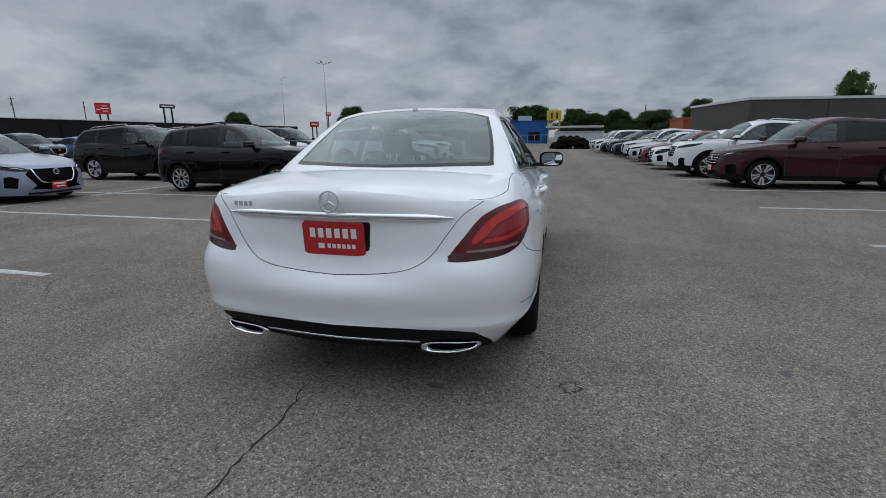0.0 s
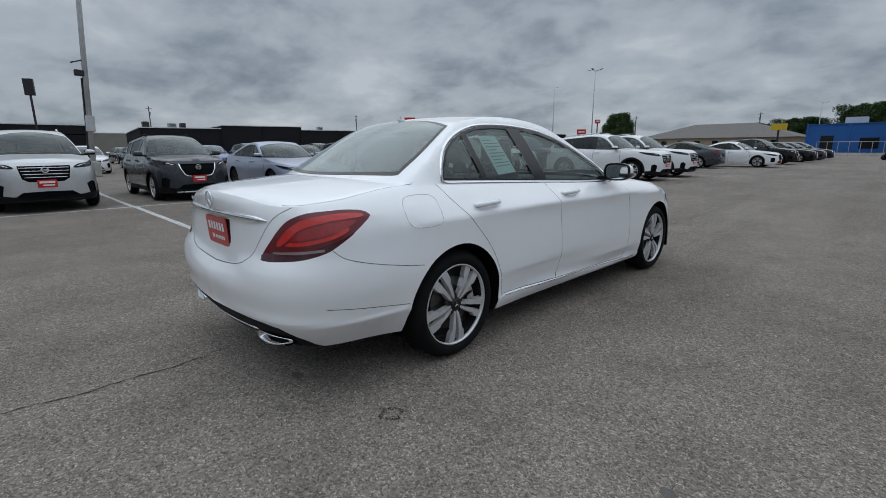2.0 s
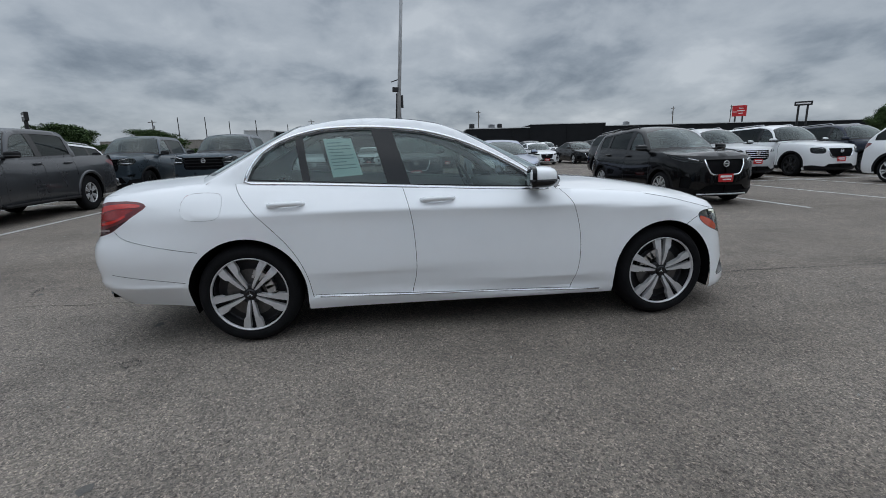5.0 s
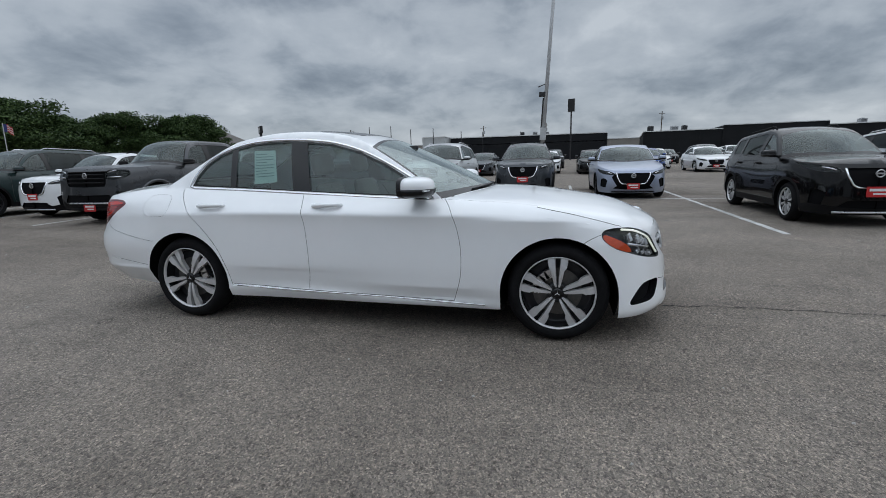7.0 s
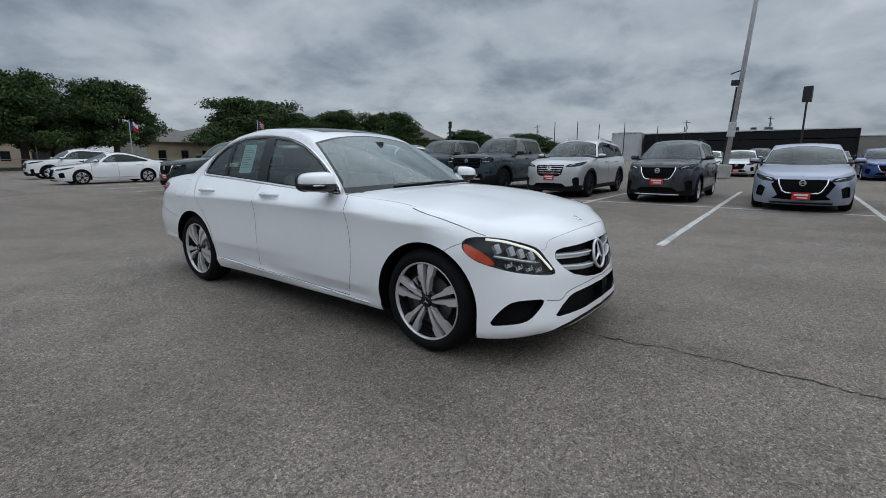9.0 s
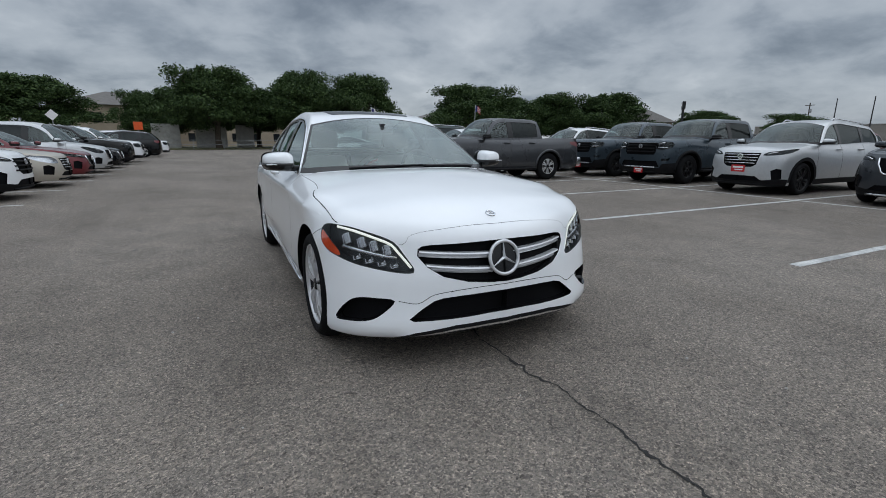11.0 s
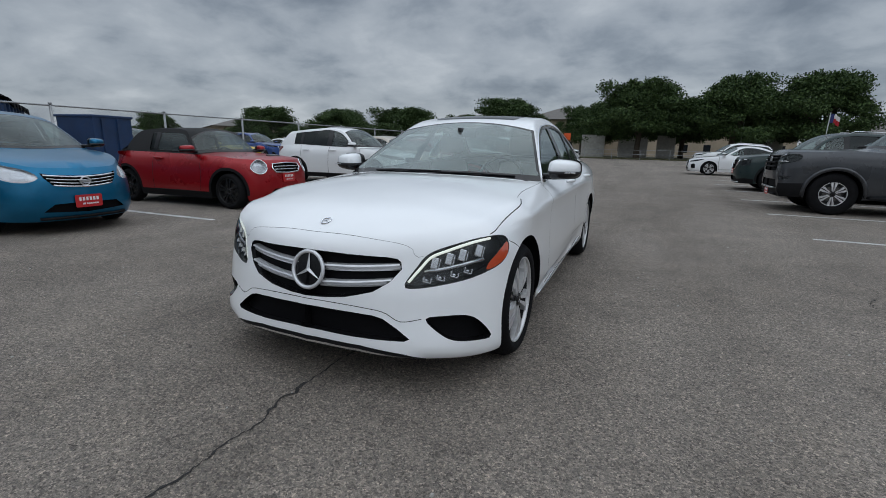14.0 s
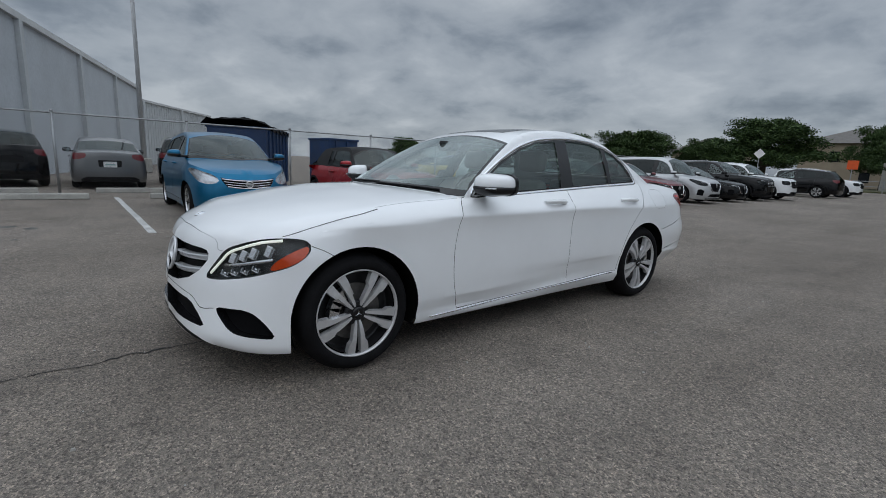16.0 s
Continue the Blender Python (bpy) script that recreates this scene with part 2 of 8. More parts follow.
def glass(name, tint, rough=0.0, gloss=1.0, ior=1.5, glare=0.02):
    """A thin pane: tinted see-through with a clear reflection."""
    m = bpy.data.materials.new(name)
    m.use_nodes = True
    n, l = m.node_tree.nodes, m.node_tree.links
    n.remove(n["Principled BSDF"])
    tr = n.new("ShaderNodeBsdfTransparent")
    tr.inputs["Color"].default_value = (*tint, 1)
    gl = n.new("ShaderNodeBsdfGlossy")
    gl.inputs["Roughness"].default_value = rough
    gl.inputs["Color"].default_value = (gloss * 0.92, gloss, gloss * 0.99, 1)
    f0 = ((ior - 1) / (ior + 1)) ** 2
    lw = n.new("ShaderNodeLayerWeight")
    lw.inputs["Blend"].default_value = 0.5

    def op(kind, a, b, c=0.0):
        nd = n.new("ShaderNodeMath")
        nd.operation = kind
        for i_, v in enumerate((a, b, c)):
            if isinstance(v, (int, float)):
                nd.inputs[i_].default_value = v
            else:
                l.new(v, nd.inputs[i_])
        return nd.outputs[0]
    # both faces of the pane reflect: 2R / (1 + R)
    one = op("MULTIPLY_ADD", op("POWER", lw.outputs["Facing"], 5.0), 1 - f0, f0)
    both_faces = op("DIVIDE", op("MULTIPLY", one, 2.0), op("ADD", one, 1.0))
    mx = n.new("ShaderNodeMixShader")
    l.new(both_faces, mx.inputs["Fac"])
    # veiling glare put in as colour: a pale diffuse share lightens the pane
    glare_node = n.new("ShaderNodeBsdfDiffuse")
    glare_node.inputs["Color"].default_value = (0.70, 0.80, 0.78, 1)
    veil = n.new("ShaderNodeMixShader")
    veil.inputs["Fac"].default_value = glare
    l.new(tr.outputs["BSDF"], veil.inputs[1])
    l.new(glare_node.outputs["BSDF"], veil.inputs[2])
    l.new(veil.outputs["Shader"], mx.inputs[1])
    l.new(gl.outputs["BSDF"], mx.inputs[2])
    l.new(mx.outputs["Shader"], n["Material Output"].inputs["Surface"])
    return m


def paint(name, c, rough=0.32, metal=0.0, flake=0.0):
    return material(name, c, rough, metal, coat=1.0 if min(c) > 0.6 else 0.35 if max(c) > 0.25 else 0.65, spec=0.5 if max(c) > 0.1 else 0.05, vary=0.03, scale=1.5, fine=flake)


M = {}
M["white"] = paint("white_paint", (0.89, 0.905, 0.92), 0.32)
M["seam"] = material("panel_gap", (0.09, 0.09, 0.09), 0.9, spec=0.1)
M["plastic"] = material("black_plastic", (0.009, 0.009, 0.010), 0.6, spec=0.15, vary=0.15, scale=20, bump=0.1, bump_scale=300)
M["gloss_black"] = material("gloss_black_trim", (0.008, 0.008, 0.009), 0.15, spec=0.4)
M["lamp_inside"] = material("lamp_inside", (0.05, 0.052, 0.055), 0.3, 0.5, vary=0.2, scale=40)
M["lamp_blade"] = material("lamp_blade", (0.62, 0.63, 0.65), 0.25, 0.8, vary=0.1, scale=30)
M["emblem"] = material("bright_emblem", (0.72, 0.73, 0.75), 0.25, 0.45, vary=0.04, scale=20)
M["mesh"] = material("grille_mesh", (0.004, 0.004, 0.005), 0.7, spec=0.1, vary=0.4, scale=90)
M["chrome"] = material("chrome", (0.78, 0.79, 0.81), 0.10, 1.0, vary=0.03, scale=9)
M["satin"] = material("satin_silver", (0.62, 0.63, 0.65), 0.28, 1.0, vary=0.06, scale=14)
M["alloy"] = material("machined_alloy", (0.66, 0.66, 0.67), 0.34, 0.5, vary=0.08, scale=30)
M["alloy_dark"] = material("dark_alloy", (0.035, 0.035, 0.038), 0.45, 0.5, vary=0.15, scale=20)
M["black_alloy"] = material("black_alloy", (0.015, 0.015, 0.016), 0.35, 0.3, vary=0.15, scale=20)
M["disc"] = material("brake_disc", (0.13, 0.125, 0.12), 0.45, 0.8, vary=0.2, scale=40)
M["rubber"] = material("tyre_rubber", (0.009, 0.009, 0.010), 0.8, spec=0.12, vary=0.3, scale=12, bump=0.25, bump_scale=140, fine=0.15)
M["under"] = material("underbody", (0.006, 0.006, 0.006), 0.95, spec=0.05, vary=0.3, scale=6)
M["glass"] = glass("tinted_glass", (0.52, 0.60, 0.58), gloss=0.8)
M["glass_back"] = glass("tinted_rear_glass", (0.40, 0.50, 0.48), glare=0.08)
M["glass_dark"] = glass("privacy_glass", (0.10, 0.11, 0.115), gloss=0.42, glare=0.0)
M["glass_front"] = glass("windscreen_glass", (0.70, 0.78, 0.75), glare=0.10)
M["glass_screen"] = glass("shaded_windscreen", (0.36, 0.43, 0.42), gloss=0.72)
M["glass_lamp"] = glass("smoked_lamp_lens", (0.42, 0.43, 0.45), gloss=0.4, ior=1.38, glare=0.0)
M["lens"] = glass("lamp_lens", (0.93, 0.94, 0.95), gloss=0.4, ior=1.38, glare=0.0)
M["mirror"] = material("mirror_glass", (0.75, 0.78, 0.8), 0.02, 1.0)
M["red_lamp"] = material("red_lamp", (0.13, 0.006, 0.010), 0.30, coat=0.35, vary=0.2, scale=30)
M["red_bright"] = material("red_lamp_bright", (0.56, 0.026, 0.02), 0.26, coat=0.5, vary=0.15, scale=60, fine=0.2)
M["tail_strip"] = material("tail_reverse_lens", (0.27, 0.22, 0.22), 0.3, coat=0.35, vary=0.15, scale=60)
M["tail_glow"] = material("tail_inner_red", (0.30, 0.014, 0.014), 0.26, coat=0.5, vary=0.25, scale=50, fine=0.2)
M["red_dark"] = material("red_lamp_dark", (0.05, 0.008, 0.011), 0.25, coat=0.35, vary=0.2, scale=30)
M["amber"] = material("amber_lamp", (0.52, 0.062, 0.015), 0.15, coat=1.0, vary=0.1, scale=60)
M["led"] = material("led_strip", (0.9, 0.92, 0.9), 0.3, emit=((0.95, 1.0, 0.86), 0.55))
M["plate_red"] = material("red_plate", (0.52, 0.018, 0.022), 0.3, coat=0.4, vary=0.06, scale=20)
M["plate_white"] = material("white_print", (0.82, 0.80, 0.80), 0.4)
M["plate_grey"] = material("pale_plate", (0.62, 0.64, 0.66), 0.4, vary=0.05, scale=30)
M["leather"] = material("pale_leather", (0.24, 0.23, 0.215), 0.5, vary=0.1, scale=6, bump=0.1, bump_scale=200)
M["dark_trim"] = material("dark_trim", (0.022, 0.022, 0.024), 0.6, vary=0.15, scale=10)
M["paper"] = material("pale_green_paper", (0.66, 0.86, 0.82), 0.7, vary=0.03, scale=6)
M["print"] = material("grey_print", (0.30, 0.42, 0.41), 0.7)
M["soft_top"] = material("black_canvas", (0.012, 0.012, 0.013), 0.85, vary=0.2, scale=30, bump=0.2, bump_scale=250)


# ---------------------------------------------------------------- vehicles
def soft_table(pts, sigma, n=400):
    """A single-valued curve through pts, its corners eased over sigma."""
    P = np.array(pts, float)
    lo, hi = P[0, 0] - 3 * sigma, P[-1, 0] + 3 * sigma
    x = np.linspace(lo, hi, n)
    slope0, slope1 = (P[1, 1] - P[0, 1]) / (P[1, 0] - P[0, 0]), (P[-1, 1] - P[-2, 1]) / (P[-1, 0] - P[-2, 0])
    y = np.interp(x, P[:, 0], P[:, 1])
    y = np.where(x < P[0, 0], P[0, 1] + slope0 * (x - P[0, 0]), np.where(x > P[-1, 0], P[-1, 1] + slope1 * (x - P[-1, 0]), y))
    h = x[1] - x[0]
    k = max(1, int(3 * sigma / h))
    g = np.exp(-0.5 * (np.arange(-k, k + 1) * h / sigma) ** 2)
    ye = np.r_[y[0] + (np.arange(-k, 0)) * (y[1] - y[0]), y, y[-1] + np.arange(1, k + 1) * (y[-1] - y[-2])]
    return np.stack([x, np.convolve(ye, g / g.sum(), "valid")], 1)


class Shell:
    """The outer surface of a car: plan line, upright profiles, top profile. x right, y ahead, z up."""

    def __init__(self, k):
        self.k = k
        P = smooth_line(k["plan"], 500)
        P[0, 0] = P[-1, 0] = 0.0
        self.P = P
        self.s = np.r_[0, np.cumsum(np.linalg.norm(np.diff(P, axis=0), axis=1))]
        t = np.gradient(P, axis=0)
        t /= np.linalg.norm(t, axis=1)[:, None]
        self.N = np.stack([-t[:, 1], t[:, 0]], 1)
        if self.N[250, 0] < 0:
            self.N *= -1
        self.L = self.s[-1]
        prof = []
        for where, pts in k["profiles"]:
            q = soft_table(pts, k.get("ease", 0.012))
            prof.append((self.at(where), q))
        self.prof = prof
        zt = [(self.at(w), z) for w, z in k["top"]]
        zb = [(self.at(w), z) for w, z in k["bottom"]]
        q = soft_table(zt, 0.07)
        self.zt_s, self.zt_z = q[:, 0], q[:, 1]
        self.zb_s, self.zb_z = np.array(zb).T
        q = smooth_line(k["cabin"], 300)
        q = q[np.argsort(q[:, 0])]
        self.cab = q
        self.hood, self.deck = (np.array(sorted(map(tuple, smooth_line(k[nm], 100)))) for nm in ("hood", "deck"))
        # the upper rim of the lower body, by its y, for the front, the sides and the rear
        ss = np.linspace(0, self.L, 220)
        B = self.lower(np.stack([ss, self.ztop(ss)], 1))
        self.rim = B
        o = np.argsort(B[:, 1])
        self.ry, self.rx, self.rz = B[o, 1], B[o, 0], B[o, 2]

    def at(self, w):
        """Place along the plan line: a number is a y on the side, ('f', x) the front, ('r', x) the rear."""
        n = len(self.P)
        if isinstance(w, tuple):
            if w[0] == "f":
                return float(np.interp(w[1], self.P[:n // 3, 0], self.s[:n // 3]))
            return float(np.interp(w[1], self.P[-n // 3:, 0][::-1], self.s[-n // 3:][::-1]))
        return float(np.interp(w, self.P[::-1, 1], self.s[::-1]))

    def ztop(self, s):
        return np.interp(s, self.zt_s, self.zt_z)

    def zbot(self, s):
        return np.interp(s, self.zb_s, self.zb_z)

    def inset(self, s, z):
        ks = np.array([p[0] for p in self.prof])
        D = np.stack([np.interp(z, q[:, 0], q[:, 1]) for _, q in self.prof])
        i = np.clip(np.searchsorted(ks, s) - 1, 0, len(ks) - 2)
        t = np.clip((s - ks[i]) / (ks[i + 1] - ks[i]), 0, 1)
        t = t * t * (3 - 2 * t)
        a = np.arange(len(s))
        return D[i, a] * (1 - t) + D[i + 1, a] * t

    def lower(self, Q, push=0.0):
        """Points of the lower body from (way along the plan line, height)."""
        s, z = Q[:, 0], Q[:, 1]
        d = self.inset(s, z) + push
        px, py = np.interp(s, self.s, self.P[:, 0]), np.interp(s, self.s, self.P[:, 1])
        nx, ny = np.interp(s, self.s, self.N[:, 0]), np.interp(s, self.s, self.N[:, 1])
        return np.stack([np.maximum(px - nx * d, 0.0), py - ny * d, z], 1)

    def side(self, pts):
        """(y, z) on the side of the lower body, as (way, height)."""
        return np.array([(self.at(y), z) for y, z in pts])

    def rimx(self, y):
        return np.interp(y, self.ry, self.rx)

    def rimz(self, y):
        return np.interp(y, self.ry, self.rz)

    def cabin(self, x, y):
        bf, br, ym = self.k["bow"]
        w = np.clip((y - (ym - 0.3)) / 0.6, 0, 1)
        b = br * (1 - w) + bf * w
        # the screen is flatter across near the roof than at its foot
        rise = np.clip((np.interp(y, self.cab[:, 0], self.cab[:, 1]) - 1.0) / 0.40, 0, 1)
        b = b * (1 - self.k.get("flat_head", 0.0) * rise * w)
        ye = y + b * x * x
        lo, hi = self.cab[0], self.cab[-1]
        z = np.interp(ye, self.cab[:, 0], self.cab[:, 1])
        sl = (self.cab[3, 1] - lo[1]) / (self.cab[3, 0] - lo[0])
        z = np.where(ye < lo[0], lo[1] + sl * (ye - lo[0]), z)
        sl = (hi[1] - self.cab[-4, 1]) / (hi[0] - self.cab[-4, 0])
        z = np.where(ye > hi[0], hi[1] + sl * (ye - hi[0]), z)
        return z - self.k["crown"] * x * x

    def flat(self, x, y):
        """Bonnet and boot lid."""
        zc = np.where(y > self.k["mid"], np.interp(y, self.hood[:, 0], self.hood[:, 1]), np.interp(y, self.deck[:, 0], self.deck[:, 1]))
        xb, zb = np.maximum(self.rimx(y), 1e-4), self.rimz(y)
        p = np.clip(np.abs(x) / xb, 0, 1)
        return zb + (zc - zb) * (1 - p ** 2.4)

    def gx(self, y, z):
        """The side of the cabin: half width at a height."""
        a, b = self.k["tumble"]
        h = z - self.rimz(y)
        return self.rimx(y) - a * h - b * h * h

    def rail(self, y):
        """Where cabin side and cabin top meet."""
        lo, hi = self.rimz(y), np.full(len(y), 3.0)
        for _ in range(40):
            m = (lo + hi) / 2
            up = self.cabin(np.maximum(self.gx(y, m), 0), y) > m
            lo, hi = np.where(up, m, lo), np.where(up, hi, m)
        return lo

    def ends(self):
        """The y at which the cabin side runs out behind and in front."""
        res = []
        for a, b in ((self.k["mid"], self.ry[0] + 0.02), (self.k["mid"], self.ry[-1] - 0.02)):
            for _ in range(40):
                m = (a + b) / 2
                y = np.array([m])
                if self.cabin(self.rimx(y), y)[0] > self.rimz(y)[0] + 0.004:
                    a = m
                else:
                    b = m
            res.append(a)
        return res

    def foot(self, x, sign):
        """The y at which the cabin top meets bonnet (1) or boot lid (-1)."""
        a = np.full(len(x), self.k["mid"])
        b = np.full(len(x), self.ry[-1] - 0.03 if sign > 0 else self.ry[0] + 0.03)
        for _ in range(40):
            m = (a + b) / 2
            up = self.cabin(x, m) > self.flat(x, m)
            a, b = np.where(up, m, a), np.where(up, b, m)
        return a


def mirrored(name, V, F, mat, parent, label="", both=True, smooth=True):
    """A part on the right side and its twin on the left."""
    used = np.unique(F)
    idx = np.zeros(len(V), int)
    idx[used] = np.arange(len(used))
    V, F = V[used], idx[F]
    obs = [link_mesh(name, V, F, mat, parent, label, smooth)]
    if both:
        W = V.copy()
        W[:, 0] *= -1
        obs.append(link_mesh(name, W, F[:, ::-1], mat, parent, label, smooth))
    return obs


def whole(name, V, F, mat, parent, label="", smooth=True):
    """A part across the car's middle: both halves in one mesh."""
    used = np.unique(F)
    idx = np.zeros(len(V), int)
    idx[used] = np.arange(len(used))
    V, F = V[used], idx[F]
    W = V.copy()
    W[:, 0] *= -1
    ob = link_mesh(name, np.vstack([V, W]), np.vstack([F, F[:, ::-1] + len(V)]), mat, parent, label, smooth)
    bm = bmesh.new()
    bm.from_mesh(ob.data)
    bmesh.ops.remove_doubles(bm, verts=bm.verts, dist=0.0006)
    bm.to_mesh(ob.data)
    bm.free()
    if smooth:
        ob.data.shade_smooth()
    return ob


def star(bm, c, r, ax, up, out, thick):
    """A three-armed star."""
    ax, up, out = Vector(ax), Vector(up), Vector(out)
    for i in range(3):
        a = PI / 2 + i * 2 * PI / 3
        d = ax * math.cos(a) + up * math.sin(a)
        n = out.cross(d)
        tip, bl, br = Vector(c) + d * r, Vector(c) + n * r * 0.13 - d * r * 0.06, Vector(c) - n * r * 0.13 - d * r * 0.06
        q = [bm.verts.new(p) for p in (bl, tip + n * r * .012, tip - n * r * .012, br)]
        e = bm.verts.new(Vector(c) + out * thick)
        e2 = bm.verts.new(tip + out * thick * 0.4)
        bm.faces.new((q[0], e, e2, q[1]))
        bm.faces.new((e, q[3], q[2], e2))


def ring(bm, c, R, r, ax, up, seg=48):
    ax, up = Vector(ax), Vector(up)
    out = ax.cross(up)
    rows = []
    for i in range(seg):
        a = 2 * PI * i / seg
        d = ax * math.cos(a) + up * math.sin(a)
        rows.append([bm.verts.new(Vector(c) + d * (R + r * math.cos(b)) + out * r * math.sin(b)) for b in np.linspace(0, 2 * PI, 8, endpoint=False)])
    for i in range(seg):
        A, B = rows[i], rows[(i + 1) % seg]
        for k in range(8):
            bm.faces.new((A[k], A[(k + 1) % 8], B[(k + 1) % 8], B[k]))


def make_wheel(parent, x, y, R, rim, width, style, face, caliper=False, plain=False):
    """A wheel with its outer face to +x, as a part of a car."""
    w = new("wheel")
    w.parent = parent
    side = 1 if x > 0 else -1
    w.matrix_basis = pose(x, y, R, 0, 0, 0 if side > 0 else 180)
    bm = bmesh.new()
    h = width
    lathe(bm, [(-h, rim), (-h, rim + 0.012), (-h + 0.004, (R + rim) / 2), (-h + 0.03, R - 0.012), (-h * 0.75, R - 0.002), (-h * 0.5, R), (-h * 0.25, R - 0.002),
               (-0.03, R - 0.012), (-0.006, R - 0.03), (0.004, (R + rim) / 2), (-0.002, rim + 0.016), (-0.012, rim + 0.004), (-0.03, rim)], 56)
    part("tyre", bm, M["rubber"], w, smooth=True)
    spokes, twin, mat = style
    bm = bmesh.new()
    lathe(bm, [(-0.035, rim), (-0.014, rim + 0.005), (-0.008, rim + 0.003), (-0.010, rim - 0.004), (-0.03, rim - 0.007)], 56)
    part("rim", bm, M[mat], w, smooth=True)
    bm = bmesh.new()
    lathe(bm, [(-0.06, 0.070), (-0.034, 0.066), (-0.026, 0.046), (-0.026, 0.034), (-0.03, 0.033)], 32)
    if not plain:
        part("hub", bm, M["alloy_dark"], w, smooth=True)
    else:
        bm.free()
    bm = bmesh.new()
    f = rim / 0.238
    for i in range(spokes):
        a = 2 * PI * i / spokes + (PI / 2 if x > 0 and y > 0 else -PI / 2)
        t, nrm = Vector((0, math.cos(a), math.sin(a))), Vector((0, -math.sin(a), math.cos(a)))
        for sg in ((-1, 1) if twin else (0,)):
            if twin:
                q = 5 / spokes if spokes > 5 else 1.0
                rows = [(0.040, 0.0045, 0.016, -0.010), (0.060, 0.006, 0.024, -0.006), (0.095, 0.009, 0.033, -0.001), (0.125, 0.0115, 0.039, 0.002), (0.150, 0.0135, 0.044, 0.002), (0.166, 0.0145, 0.060, 0.001), (0.200, 0.0165, 0.068, -0.003), (0.235, 0.018, 0.071, -0.009)]
                rows = [(r_ * f, b0 * q * f, b1 * 0.9 * q * f, o) for r_, b0, b1, o in rows]
            else:
                w0, w1 = (0.010, 0.014) if spokes > 6 else (0.022, 0.03)
                rows = [(0.05 * f, -w0, w0, -0.008), (0.14 * f, -(w0 + w1) / 2, (w0 + w1) / 2, 0.002), (0.229 * f, -w1, w1, -0.012)]
            vs = []
            for r_, b0, b1, o in rows:
                e = (sg or 1)
                vs.append([bm.verts.new(t * r_ + nrm * (e * b) + Vector((face + o - d, 0, 0))) for b, d in ((b0 - 0.003, 0.03), (b0, 0.0), (b1, 0.0), (b1 + 0.003, 0.03))])
            for A, B in zip(vs[:-1], vs[1:]):
                for q2 in range(3):
                    bm.faces.new((A[q2], A[q2 + 1], B[q2 + 1], B[q2]))
    part("spokes", bm, M[mat], w)
    if not plain:
        bm = bmesh.new()
        disc(bm, -0.075, rim * 0.66, 40)
        part("brake_disc", bm, M["disc"], w)
    bm = bmesh.new()
    lathe(bm, [(-0.03, rim - 0.013), (-0.10, rim - 0.02), (-0.105, rim - 0.03), (-0.11, 0.001)], 40)
    part("inner_face", bm, M["alloy_dark"], w)
    bm = bmesh.new()
    lathe(bm, [(face - 0.012, 0.036), (face - 0.004, 0.034), (face - 0.002, 0.02), (face - 0.003, 0.0005)], 28)
    if plain:
        bm.free()
    else:
        part("hub_cap", bm, M["gloss_black"], w, smooth=True)
    if caliper:
        for i in range(5):
            a = 2 * PI * (i + 0.5) / 5 + (PI / 2 if x > 0 and y > 0 else -PI / 2)
            bm = bmesh.new()
            add_tube(bm, [(face - 0.035, 0.052 * math.cos(a), 0.052 * math.sin(a)), (face - 0.014, 0.052 * math.cos(a), 0.052 * math.sin(a))], 0.0095, 6)
            part("wheel_bolt", bm, M["black_alloy"], w)
        bm = bmesh.new()
        for t in np.linspace(-0.5, 0.5, 5):
            a = t + (2.5 if y > 0 else 0.7)
            add_box(bm, (-0.055, 0.135 * math.cos(a), 0.135 * math.sin(a)), (0.05, 0.055, 0.05), Euler((a, 0, 0)).to_matrix())
        part("brake_caliper", bm, M["satin"], w)
        bm = bmesh.new()
        star(bm, (face - 0.002, 0, 0), 0.022, (0, 1, 0), (0, 0, 1), (1, 0, 0), 0.002)
        part("hub_star", bm, M["satin"], w)
    return w


def bars(parent, c, u, v, nrm, rows, mat, name="printed_line"):
    """Plain bars in the place of writing. rows: (across, up, width, height)."""
    u, v, nrm = Vector(u), Vector(v), Vector(nrm)
    for a, b, w, h in rows:
        bm = bmesh.new()
        p = Vector(c) + u * a + v * b + nrm * 0.0015
        q = [p - u * w / 2 - v * h / 2, p + u * w / 2 - v * h / 2, p + u * w / 2 + v * h / 2, p - u * w / 2 + v * h / 2]
        lo = [bm.verts.new(x) for x in q]
        hi = [bm.verts.new(x + nrm * 0.001) for x in q]
        bm.faces.new(hi)
        for i in range(4):
            bm.faces.new((lo[i], lo[(i + 1) % 4], hi[(i + 1) % 4], hi[i]))
        part(name, bm, mat, parent)


